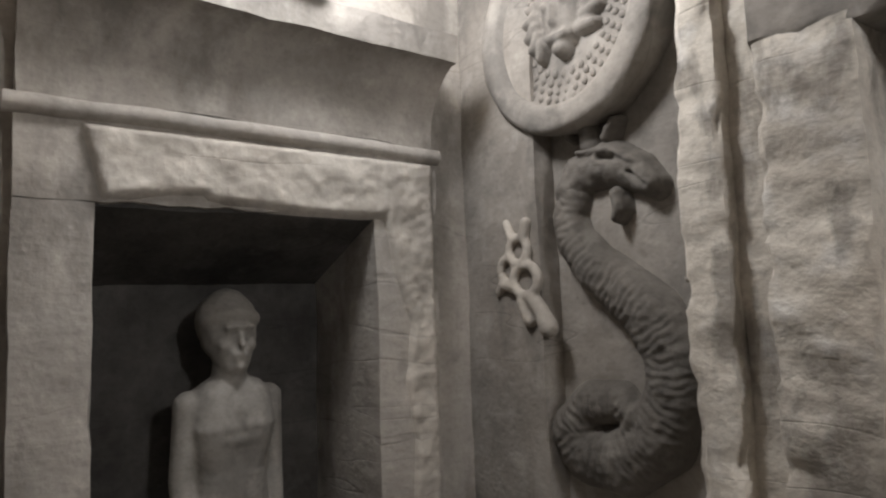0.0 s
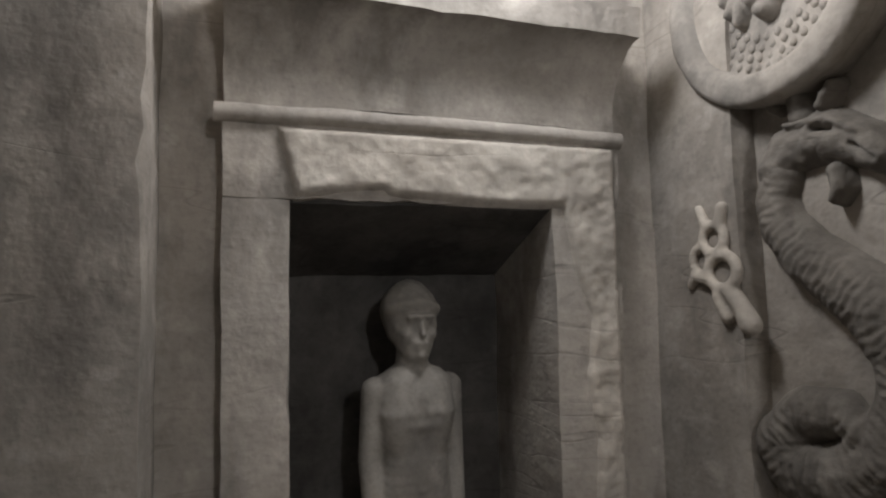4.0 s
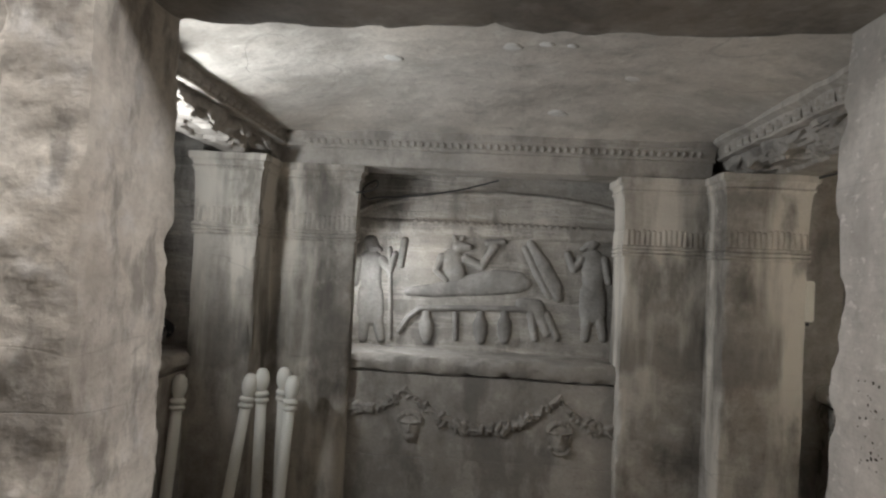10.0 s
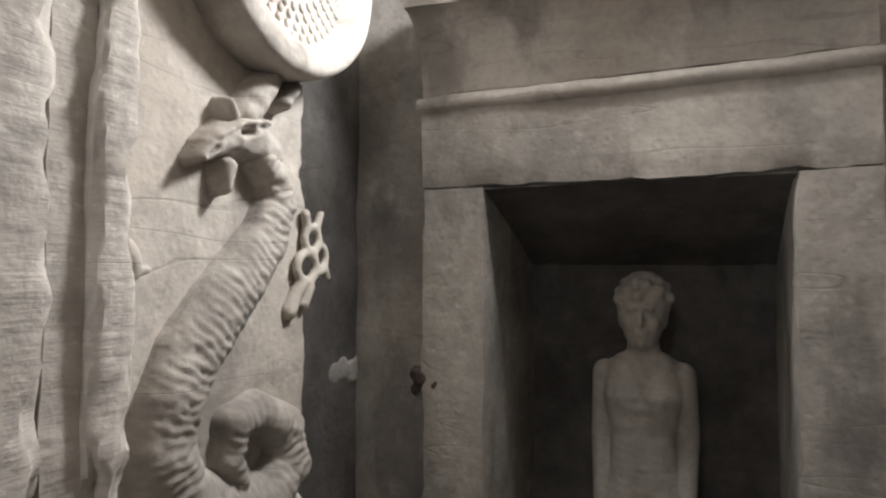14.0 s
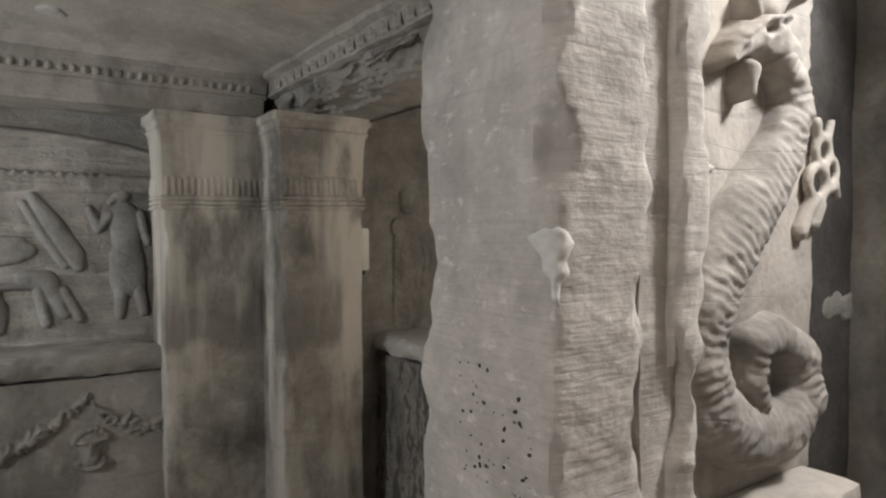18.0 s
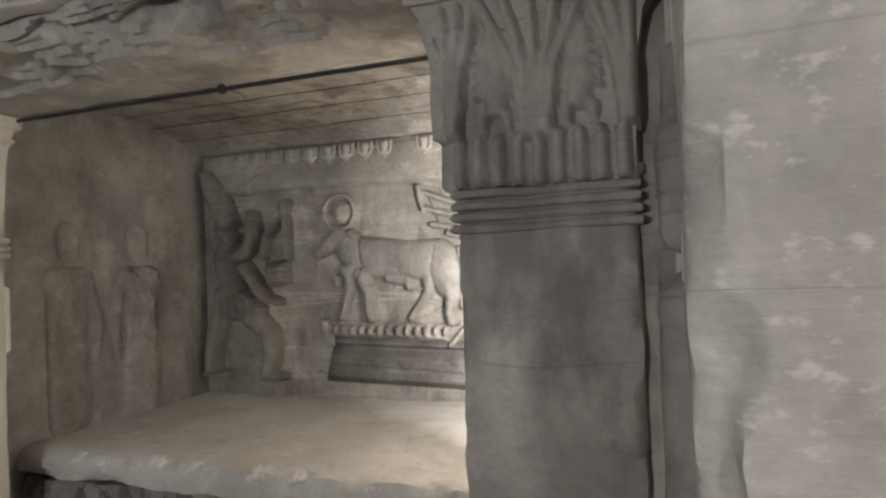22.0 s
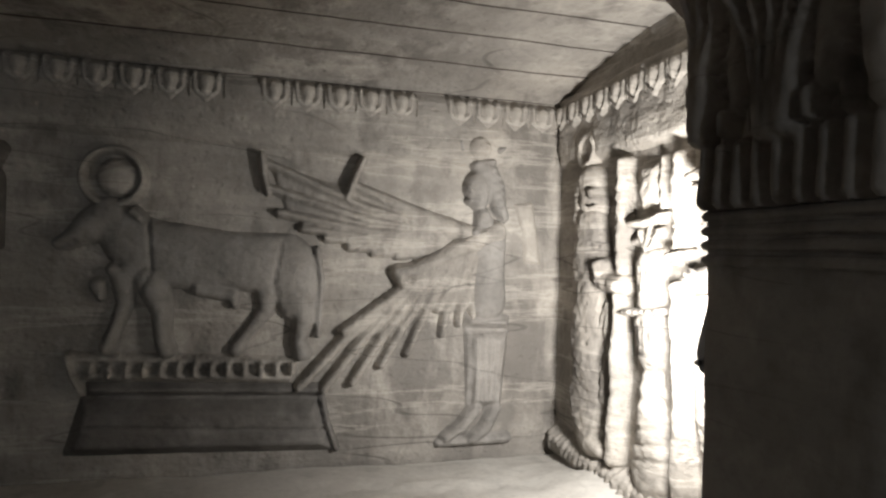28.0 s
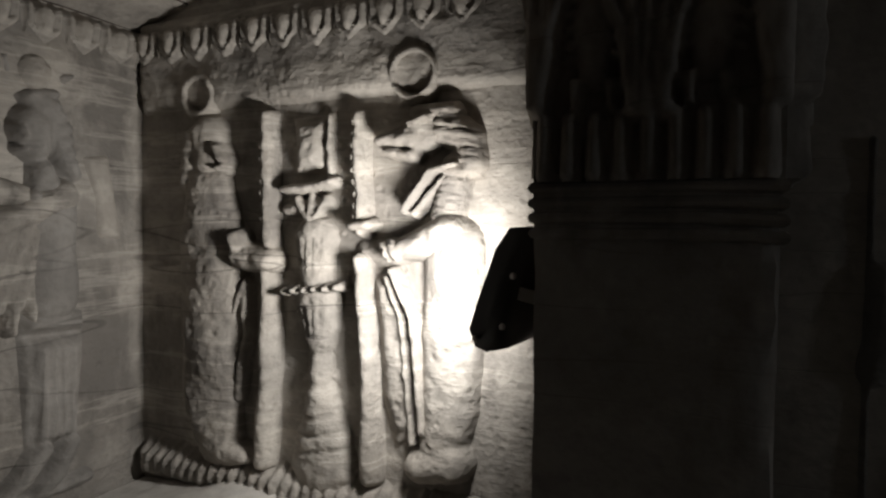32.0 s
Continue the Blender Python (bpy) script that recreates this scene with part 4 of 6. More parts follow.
piece(mummy_ob, "clasped_fist", (2.12, 2.32, 1.39, 1.55),
      (0.095, (2.248, 1.458, 0.03), (2.174, 1.452, 0.031)),
      (0.1, (2.254, 1.5, 0.019), (2.244, 1.476, 0.019)))
piece(mummy_ob, "hanging_cloth", (2.20, 2.35, 1.10, 1.44),
      (0.05, (2.243, 1.404, 0.012), (2.29, 1.303, 0.012), (2.303, 1.203, 0.014), (2.299, 1.147, 0.017)),
      (0.045, (2.241, 1.392, 0.011), (2.247, 1.282, 0.014), (2.267, 1.157, 0.016)))
altar_ob = piece(None, "altar_relief", (1.93, 2.18, 0.95, 1.57),
      (0.075, (2.064, 1.497, 0.052), (2.064, 1.463, 0.044), (2.061, 1.424, 0.037)),
      (0.08, (2.055, 1.373, 0.057), (2.05, 1.333, 0.042), (2.048, 1.293, 0.03)),
      (0.07, (2.048, 1.253, 0.027), (2.047, 1.196, 0.03)),
      (0.075, (2.047, 1.185, 0.037), (2.046, 1.133, 0.05), (2.046, 1.081, 0.07), (2.046, 1.044, 0.083)),
      grooves=[(0.012, (2.12, 1.096), (1.985, 1.118)), (0.012, (2.132, 1.059), (1.97, 1.087)), (0.01, (2.109, 1.135), (1.996, 1.151)), (0.01, (2.107, 1.497), (2.095, 1.433)), (0.01, (2.089, 1.497), (2.082, 1.434)), (0.01, (2.073, 1.497), (2.07, 1.434)), (0.01, (2.055, 1.497), (2.056, 1.435)), (0.01, (2.039, 1.498), (2.044, 1.435)), (0.01, (2.023, 1.498), (2.032, 1.436)), (0.01, (2.11, 1.357), (2.084, 1.307)), (0.01, (2.089, 1.358), (2.072, 1.308)), (0.01, (2.069, 1.36), (2.058, 1.309)), (0.01, (2.049, 1.361), (2.046, 1.31)), (0.01, (2.03, 1.362), (2.034, 1.311)), (0.01, (2.01, 1.363), (2.022, 1.311))], label="carved limestone relief of an altar stand with a lotus")
piece(altar_ob, "rim", (1.97, 2.18, 1.46, 1.55),
      plates=[(0.09, (2.138, 1.515), (1.989, 1.524), (1.996, 1.504), (2.128, 1.493))])
piece(altar_ob, "beaded_ring", (1.96, 2.18, 1.34, 1.45),
      (0.1, (2.118, 1.394, 0.011), (2.117, 1.393, 0.011)),
      (0.1, (2.092, 1.397, 0.011), (2.091, 1.396, 0.011)),
      (0.1, (2.067, 1.399, 0.011), (2.066, 1.398, 0.011)),
      (0.1, (2.042, 1.402, 0.011), (2.04, 1.401, 0.011)),
      (0.1, (2.017, 1.404, 0.011), (2.015, 1.403, 0.011)),
      (0.1, (1.993, 1.407, 0.011), (1.992, 1.406, 0.011)),
      plates=[(0.085, (2.143, 1.409), (1.981, 1.425), (1.986, 1.389), (2.131, 1.373))])
piece(altar_ob, "mended_band", (1.99, 2.12, 1.22, 1.32),
      plates=[(0.085, (2.079, 1.29), (2.015, 1.296), (2.014, 1.264), (2.079, 1.255))])
piece(altar_ob, "mended_band", (1.99, 2.12, 1.16, 1.27),
      plates=[(0.088, (2.084, 1.232), (2.008, 1.241), (2.008, 1.208), (2.084, 1.195))])
piece(altar_ob, "lotus", (1.98, 2.18, 1.49, 1.63),
      (0.05, (2.07, 1.531, 0.01), (2.07, 1.588, 0.011)),
      (0.05, (2.075, 1.535, 0.009), (2.105, 1.581, 0.01)),
      (0.05, (2.064, 1.535, 0.009), (2.031, 1.582, 0.01)),
      (0.04, (2.138, 1.558, 0.013), (2.025, 1.571, 0.012)))
piece(altar_ob, "tablet", (1.98, 2.18, 1.56, 1.78),
      (0.075, (2.134, 1.599, 0.011), (2.081, 1.601, 0.014), (2.015, 1.613, 0.012)),
      (0.045, (2.027, 1.745, 0.008), (2.029, 1.627, 0.008)),
      plates=[(0.05, (2.128, 1.752), (2.024, 1.751), (2.029, 1.625), (2.122, 1.621))])
st1 = piece(None, "staff_relief", (2.13, 2.26, 0.98, 1.80),
      (0.075, (2.178, 1.752, 0.014), (2.175, 1.49, 0.017)),
      (0.08, (2.177, 1.431, 0.018), (2.175, 1.264, 0.02), (2.19, 1.033, 0.027)), label="worn carved relief of a long staff")
piece(st1, "knob", (2.15, 2.23, 1.69, 1.78),
      (0.072, (2.186, 1.741, 0.012), (2.185, 1.734, 0.012)))
piece(st1, "knob", (2.15, 2.23, 1.67, 1.76),
      (0.072, (2.186, 1.717, 0.012), (2.185, 1.71, 0.012)))
piece(st1, "knob", (2.15, 2.23, 1.65, 1.73),
      (0.072, (2.186, 1.692, 0.012), (2.185, 1.685, 0.012)))
piece(st1, "knob", (2.15, 2.23, 1.62, 1.71),
      (0.072, (2.186, 1.668, 0.012), (2.185, 1.661, 0.012)))
piece(st1, "knob", (2.15, 2.23, 1.60, 1.69),
      (0.072, (2.186, 1.643, 0.012), (2.185, 1.636, 0.012)))
piece(st1, "knob", (2.15, 2.23, 1.57, 1.66),
      (0.072, (2.186, 1.619, 0.012), (2.185, 1.612, 0.012)))
piece(st1, "knob", (2.15, 2.23, 1.55, 1.64),
      (0.072, (2.186, 1.594, 0.012), (2.185, 1.587, 0.012)))
piece(st1, "knob", (2.15, 2.23, 1.52, 1.61),
      (0.072, (2.186, 1.569, 0.012), (2.185, 1.562, 0.012)))
piece(st1, "knob", (2.15, 2.23, 1.50, 1.58),
      (0.072, (2.186, 1.545, 0.012), (2.185, 1.538, 0.012)))
st2 = piece(None, "staff_relief", (1.88, 2.00, 0.99, 1.78),
      (0.075, (1.953, 1.739, 0.013), (1.946, 1.516, 0.015)),
      (0.08, (1.948, 1.461, 0.017), (1.93, 1.28, 0.018), (1.926, 1.041, 0.024)), label="worn carved relief of a long staff beside the altar")
piece(st2, "knob", (1.92, 2.00, 1.68, 1.77),
      (0.072, (1.96, 1.729, 0.011), (1.958, 1.722, 0.011)))
piece(st2, "knob", (1.92, 2.00, 1.66, 1.75),
      (0.072, (1.959, 1.706, 0.011), (1.958, 1.699, 0.01)))
piece(st2, "knob", (1.92, 2.00, 1.64, 1.72),
      (0.072, (1.959, 1.683, 0.011), (1.958, 1.676, 0.01)))
piece(st2, "knob", (1.92, 2.00, 1.61, 1.70),
      (0.072, (1.959, 1.66, 0.011), (1.958, 1.653, 0.01)))
piece(st2, "knob", (1.92, 2.00, 1.59, 1.68),
      (0.072, (1.959, 1.637, 0.01), (1.958, 1.631, 0.011)))
piece(st2, "knob", (1.92, 2.00, 1.57, 1.66),
      (0.072, (1.959, 1.614, 0.011), (1.957, 1.608, 0.011)))
piece(st2, "knob", (1.92, 2.00, 1.54, 1.63),
      (0.072, (1.959, 1.591, 0.011), (1.957, 1.585, 0.011)))
piece(st2, "knob", (1.92, 2.00, 1.52, 1.61),
      (0.072, (1.958, 1.568, 0.01), (1.957, 1.562, 0.011)))
piece(st2, "knob", (1.92, 2.00, 1.50, 1.58),
      (0.072, (1.958, 1.545, 0.011), (1.957, 1.539, 0.011)))
piece(st2, "clasp", (1.85, 2.01, 1.42, 1.57),
      (0.1, (1.958, 1.527, 0.014), (1.928, 1.529, 0.014)),
      plates=[(0.105, (1.969, 1.498), (1.88, 1.508), (1.877, 1.459), (1.967, 1.449))])
priest_ob = piece(None, "jackal_priest_relief", (1.55, 1.89, 1.01, 1.77),
      (0.075, (1.755, 1.487, 0.062), (1.756, 1.405, 0.062), (1.757, 1.302, 0.062), (1.76, 1.197, 0.058), (1.774, 1.111, 0.05)),
      (0.09, (1.817, 1.076, 0.034), (1.749, 1.097, 0.042)),
      grooves=[(0.01, (1.788, 1.539), (1.79, 1.476)), (0.01, (1.768, 1.539), (1.77, 1.477)), (0.01, (1.75, 1.539), (1.751, 1.477)), (0.01, (1.733, 1.539), (1.732, 1.478)), (0.01, (1.714, 1.539), (1.712, 1.478))], label="carved limestone relief of a priest with a jackal mask")
piece(priest_ob, "sun_disc", (1.75, 1.92, 1.72, 1.90),
      plates=[(0.03, (1.883, 1.752), (1.791, 1.757), (1.791, 1.777), (1.883, 1.776))],
      rings=[(0.06, 1.834, 1.808, 0.044, 0.009)])
piece(priest_ob, "jackal_mask", (1.71, 1.95, 1.61, 1.79),
      (0.085, (1.812, 1.696, 0.037), (1.857, 1.686, 0.03), (1.898, 1.685, 0.016)),
      (0.095, (1.831, 1.713, 0.013), (1.799, 1.722, 0.013)),
      (0.1, (1.839, 1.703, 0.008)),
      (0.08, (1.887, 1.666, 0.011), (1.833, 1.659, 0.016)),
      (0.06, (1.83, 1.737, 0.017), (1.759, 1.733, 0.023)),
      grooves=[(0.014, (1.892, 1.675), (1.842, 1.671)), (0.012, (1.856, 1.699), (1.829, 1.706))])
piece(priest_ob, "striped_wig", (1.66, 1.84, 1.48, 1.78),
      (0.075, (1.769, 1.707, 0.038), (1.725, 1.685, 0.031), (1.716, 1.645, 0.027)),
      (0.07, (1.75, 1.631, 0.036), (1.761, 1.585, 0.038), (1.767, 1.549, 0.036)),
      grooves=[(0.016, (1.793, 1.723), (1.706, 1.71)), (0.016, (1.793, 1.708), (1.706, 1.695)), (0.016, (1.793, 1.692), (1.706, 1.68)), (0.016, (1.793, 1.677), (1.706, 1.665)), (0.016, (1.792, 1.661), (1.706, 1.65)), (0.016, (1.792, 1.646), (1.705, 1.635)), (0.014, (1.796, 1.62), (1.719, 1.612)), (0.014, (1.796, 1.606), (1.719, 1.599)), (0.014, (1.796, 1.593), (1.719, 1.586)), (0.014, (1.796, 1.579), (1.719, 1.572)), (0.014, (1.796, 1.566), (1.719, 1.559)), (0.014, (1.796, 1.552), (1.718, 1.546))])
piece(priest_ob, "wig_lappet", (1.71, 1.89, 1.51, 1.68),
      (0.09, (1.742, 1.638, 0.009), (1.79, 1.626, 0.012), (1.831, 1.578, 0.011), (1.846, 1.555, 0.009)),
      (0.075, (1.762, 1.618, 0.007), (1.805, 1.578, 0.009), (1.829, 1.549, 0.008)))
piece(priest_ob, "arm", (1.69, 1.93, 1.43, 1.58),
      (0.1, (1.758, 1.518, 0.038), (1.812, 1.495, 0.033), (1.871, 1.479, 0.023)),
      (0.11, (1.865, 1.501, 0.006), (1.855, 1.462, 0.006)),
      (0.11, (1.882, 1.498, 0.006), (1.872, 1.462, 0.006)))
piece(priest_ob, "cloak", (1.77, 1.96, 1.07, 1.48),
      (0.075, (1.876, 1.444, 0.009), (1.829, 1.359, 0.011), (1.814, 1.233, 0.011), (1.807, 1.146, 0.013)),
      (0.06, (1.888, 1.43, 0.008), (1.856, 1.357, 0.008), (1.842, 1.229, 0.008), (1.831, 1.12, 0.009)),
      plates=[(0.045, (1.935, 1.433), (1.881, 1.441), (1.826, 1.358), (1.808, 1.141), (1.875, 1.104), (1.912, 1.198))])

king_ob = king_piece(None, "king_relief", (1.78, 2.28, 0.94, 1.71),
      (0.05, (2.112, 1.63, 0.05), (2.092, 1.605, 0.036)),
      (0.055, (2.055, 1.625, 0.015), (2.049, 1.607, 0.013)),
      (0.045, (2.125, 1.572, 0.04), (2.125, 1.549, 0.049)),
      (0.055, (2.113, 1.514, 0.083), (2.094, 1.436, 0.073), (2.089, 1.386, 0.069)),
      (0.05, (2.17, 1.242, 0.05), (2.197, 1.125, 0.041), (2.21, 1.031, 0.036)),
      (0.05, (2.229, 1.003, 0.02), (2.133, 0.997, 0.02)),
      (0.055, (1.977, 1.248, 0.059), (1.892, 1.176, 0.046), (1.884, 1.099, 0.04), (1.907, 1.013, 0.033)),
      (0.05, (1.92, 0.992, 0.02), (1.83, 0.993, 0.018)),
      plates=[(0.045, (2.191, 1.406), (1.996, 1.398), (1.913, 1.294), (1.967, 1.229), (2.223, 1.237))],
      grooves=[(0.012, (2.166, 1.394), (2.187, 1.246)), (0.012, (2.128, 1.393), (2.143, 1.245)), (0.012, (2.091, 1.392), (2.098, 1.244)), (0.012, (2.053, 1.391), (2.053, 1.243)), (0.012, (2.016, 1.39), (2.009, 1.242)), (0.012, (1.978, 1.388), (1.965, 1.241)), (0.014, (2.111, 1.523), (2.052, 1.493)), (0.014, (2.052, 1.493), (2.015, 1.558))], label="worn dark limestone relief of an offering king")
king_piece(king_ob, "crown", (2.02, 2.26, 1.54, 1.97),
      (0.055, (2.204, 1.904, 0.029), (2.175, 1.831, 0.056), (2.137, 1.745, 0.059), (2.112, 1.685, 0.05)),
      (0.05, (2.078, 1.712, 0.017), (2.058, 1.674, 0.013)),
      (0.045, (2.176, 1.697, 0.043), (2.168, 1.607, 0.036)))
king_piece(king_ob, "raised_arm", (1.90, 2.11, 1.46, 1.77),
      (0.06, (2.046, 1.528, 0.033), (1.986, 1.568, 0.028), (1.954, 1.64, 0.023), (1.962, 1.713, 0.02)),
      (0.05, (1.966, 1.717, 0.021), (1.985, 1.728, 0.013)))
king_piece(king_ob, "offering_arm", (1.80, 2.08, 1.27, 1.54),
      (0.06, (2.017, 1.479, 0.03), (1.947, 1.397, 0.025), (1.898, 1.337, 0.021), (1.842, 1.321, 0.018)))
king_piece(king_ob, "offering_collar", (1.74, 1.96, 1.35, 1.81),
      (0.04, (1.79, 1.756, 0.015), (1.817, 1.691, 0.015), (1.896, 1.616, 0.015), (1.922, 1.518, 0.015)),
      (0.04, (1.796, 1.69, 0.012), (1.794, 1.515, 0.012)),
      (0.045, (1.797, 1.756, 0.02), (1.812, 1.729, 0.017)),
      plates=[(0.05, (1.927, 1.505), (1.792, 1.509), (1.785, 1.393), (1.912, 1.382))],
      grooves=[(0.014, (1.934, 1.476), (1.78, 1.481)), (0.014, (1.935, 1.449), (1.78, 1.452)), (0.014, (1.935, 1.421), (1.781, 1.424)), (0.014, (1.936, 1.394), (1.782, 1.397)), (0.01, (1.906, 1.504), (1.903, 1.476)), (0.01, (1.883, 1.504), (1.881, 1.475)), (0.01, (1.861, 1.503), (1.858, 1.475)), (0.01, (1.839, 1.503), (1.836, 1.474)), (0.01, (1.816, 1.502), (1.814, 1.474))])

worn_piece = carving(lambda u, v, h: (u, 2.193 - h, v), GREY, 0.004, 1.0)
for u, d in ((1.74, 1), (2.05, -1)):
    worn_piece(None, "worn_figure_relief", (u - 0.16, u + 0.16, 0.93, 1.76),
               (0.018, (u, 1.62, 0.05), (u, 1.57, 0.045)), (0.016, (u - 0.05, 1.46, 0.05), (u + 0.05, 1.46, 0.05)),
               (0.016, (u, 1.42, 0.08), (u - d * 0.01, 1.25, 0.075), (u, 1.0, 0.085)),
               (0.012, (u + d * 0.08, 1.45, 0.025), (u + d * 0.12, 1.30, 0.022), (u + d * 0.10, 1.18, 0.02)),
               label="worn flat carved figure on the niche end wall")

# ---- far niche ----
panel = Relief(-1.0, 0.97, 0.96, 2.1, 0.012)
panel.plate(0.03, (-1.0, 1.62), (0.97, 1.62), (0.97, 1.72), (-1.0, 1.72))
for k in range(14):
    a0, a1 = math.pi * k / 14, math.pi * (k + 1) / 14
    panel.stroke(0.035, (-0.02 - 0.93 * math.cos(a0), 1.70 + 0.20 * math.sin(a0), 0.022), (-0.02 - 0.93 * math.cos(a1), 1.70 + 0.20 * math.sin(a1), 0.022))
for k in range(24):
    panel.stroke(0.042, (-0.55 + 0.045 * k, 1.715, 0.012))
tagged(panel.carve("trim", CARVED, far_wall, "segmental arch moulding over the far relief", "moulding", 0.003), kind="structure")

far_piece(None, "attendant_relief", (-0.98, -0.62, 0.89, 1.64),
      (0.03, (-0.835, 1.563, 0.044), (-0.819, 1.535, 0.041)),
      (0.03, (-0.789, 1.53, 0.017), (-0.766, 1.516, 0.013)),
      (0.032, (-0.828, 1.44, 0.074), (-0.822, 1.339, 0.067), (-0.811, 1.26, 0.064)),
      (0.03, (-0.817, 1.23, 0.081), (-0.811, 1.115, 0.087)),
      (0.026, (-0.846, 1.084, 0.037), (-0.853, 0.94, 0.027)),
      (0.026, (-0.77, 1.088, 0.037), (-0.736, 0.946, 0.027)),
      (0.03, (-0.756, 1.451, 0.03), (-0.702, 1.396, 0.027), (-0.671, 1.492, 0.02)),
      (0.03, (-0.902, 1.443, 0.03), (-0.922, 1.297, 0.024)), label="worn carved relief of an ibis-headed attendant god")
far_piece(None, "attendant_relief", (0.37, 0.74, 0.97, 1.71),
      (0.03, (0.576, 1.633, 0.042), (0.563, 1.604, 0.039)),
      (0.03, (0.535, 1.595, 0.016), (0.516, 1.58, 0.013)),
      (0.032, (0.581, 1.512, 0.072), (0.586, 1.413, 0.065), (0.596, 1.336, 0.062)),
      (0.03, (0.591, 1.308, 0.078), (0.595, 1.195, 0.084)),
      (0.026, (0.563, 1.165, 0.036), (0.555, 1.023, 0.026)),
      (0.026, (0.636, 1.169, 0.036), (0.666, 1.03, 0.026)),
      (0.03, (0.511, 1.516, 0.029), (0.465, 1.456, 0.026), (0.425, 1.547, 0.02)),
      (0.03, (0.65, 1.523, 0.029), (0.685, 1.383, 0.023)), label="worn carved relief of a falcon-headed attendant god")
far_piece(None, "staff_relief", (-0.75, -0.55, 0.92, 1.64),
      (0.022, (-0.615, 1.581, 0.024), (-0.635, 1.421, 0.02)),
      (0.02, (-0.706, 1.526, 0.013), (-0.675, 0.957, 0.013)), label="carved relief of a small standard beside the attendant")
far_piece(None, "lion_bier_relief", (-0.67, 0.43, 0.93, 1.29),
      (0.03, (-0.496, 1.155, 0.017), (-0.152, 1.174, 0.017), (0.16, 1.184, 0.02)),
      (0.03, (-0.496, 1.155, 0.017), (-0.565, 1.094, 0.017), (-0.622, 1.004, 0.017)),
      (0.034, (0.159, 1.213, 0.046), (0.244, 1.2, 0.052), (0.315, 1.045, 0.029)),
      (0.03, (0.211, 1.173, 0.03), (0.24, 1.004, 0.023)),
      (0.03, (0.31, 1.151, 0.029), (0.377, 1.019, 0.026)),
      (0.025, (-0.265, 1.131, 0.017), (-0.256, 0.975, 0.017)), label="carved relief of a lion-shaped bier")
far_piece(None, "mummy_relief", (-0.63, 0.24, 1.20, 1.46),
      (0.03, (-0.574, 1.258, 0.027), (-0.402, 1.274, 0.043), (-0.187, 1.315, 0.066), (-0.011, 1.347, 0.08), (0.117, 1.353, 0.066), (0.167, 1.349, 0.039)), label="carved relief of a wrapped mummy lying on the bier")
far_piece(None, "canopic_jar_relief", (-0.53, -0.36, 0.90, 1.18),
      (0.034, (-0.45, 1.108, 0.027), (-0.448, 1.054, 0.047), (-0.445, 1.0, 0.043), (-0.442, 0.957, 0.03)),
      (0.03, (-0.451, 1.122, 0.027)), label="carved relief of a canopic jar under the bier")
far_piece(None, "canopic_jar_relief", (-0.19, -0.02, 0.92, 1.20),
      (0.034, (-0.107, 1.127, 0.026), (-0.104, 1.073, 0.046), (-0.101, 1.02, 0.043), (-0.099, 0.977, 0.03)),
      (0.03, (-0.108, 1.141, 0.026)), label="carved relief of a canopic jar under the bier")
far_piece(None, "canopic_jar_relief", (-0.03, 0.13, 0.93, 1.21),
      (0.034, (0.046, 1.136, 0.026), (0.048, 1.083, 0.046), (0.051, 1.029, 0.043), (0.053, 0.987, 0.03)),
      (0.03, (0.045, 1.15, 0.026)), label="carved relief of a canopic jar under the bier")
far_piece(None, "jackal_god_relief", (-0.46, 0.07, 1.29, 1.72),
      (0.034, (-0.304, 1.474, 0.073), (-0.278, 1.39, 0.067)),
      (0.034, (-0.265, 1.562, 0.04), (-0.193, 1.559, 0.02)),
      (0.026, (-0.288, 1.605, 0.017), (-0.314, 1.675, 0.013)),
      (0.026, (-0.247, 1.614, 0.017), (-0.213, 1.68, 0.013)),
      (0.03, (-0.369, 1.485, 0.03), (-0.402, 1.405, 0.023), (-0.333, 1.343, 0.02)),
      (0.03, (-0.219, 1.485, 0.03), (-0.115, 1.441, 0.027), (-0.069, 1.515, 0.023), (-0.037, 1.574, 0.033)),
      (0.026, (-0.087, 1.593, 0.02), (0.019, 1.605, 0.02)), label="carved relief of a jackal-headed god bending over the mummy")
far_piece(None, "wing_relief", (0.11, 0.44, 1.21, 1.66),
      (0.03, (0.191, 1.6, 0.026), (0.274, 1.468, 0.046), (0.351, 1.33, 0.052), (0.376, 1.268, 0.03)),
      (0.024, (0.156, 1.569, 0.017), (0.235, 1.417, 0.023), (0.319, 1.279, 0.023)), label="carved relief of a sheltering wing beside the bier")

# masks and garlands on the far sarcophagus
gar = Relief(-0.86, 0.86, 0.36, 0.82, 0.006)
rng = random.Random(11)
for c0, c1, sag in ((-0.98, -0.515, 0.12), (-0.515, 0.345, 0.20), (0.345, 0.85, 0.15)):
    n_ = round((c1 - c0) / 0.030)
    for k in range(n_ + 1):
        f = k / n_
        u, v = c0 + (c1 - c0) * f, 0.725 - sag * math.sin(math.pi * f) ** 0.9
        fat = 0.6 + 0.55 * math.sin(math.pi * f)
        for side in (-1, 0, 1):                          # leaves on both sides of the stem
            a_ = rng.uniform(-1.6, 1.6)
            gar.stroke(rng.uniform(0.018, 0.036), (u, v + side * 0.012, 0.012 * fat), (u + 0.03 * fat * math.sin(a_), v + side * rng.uniform(0.012, 0.036) * fat, rng.uniform(0.007, 0.014) * fat))
        gar.stroke(0.03, (u + 0.01 * math.sin(k * 2.4), v, 0.015 * fat))
gar.carve("garland_relief", LIME, chest_front, "worn carved leaf garlands across the sarcophagus", wear=0.004)
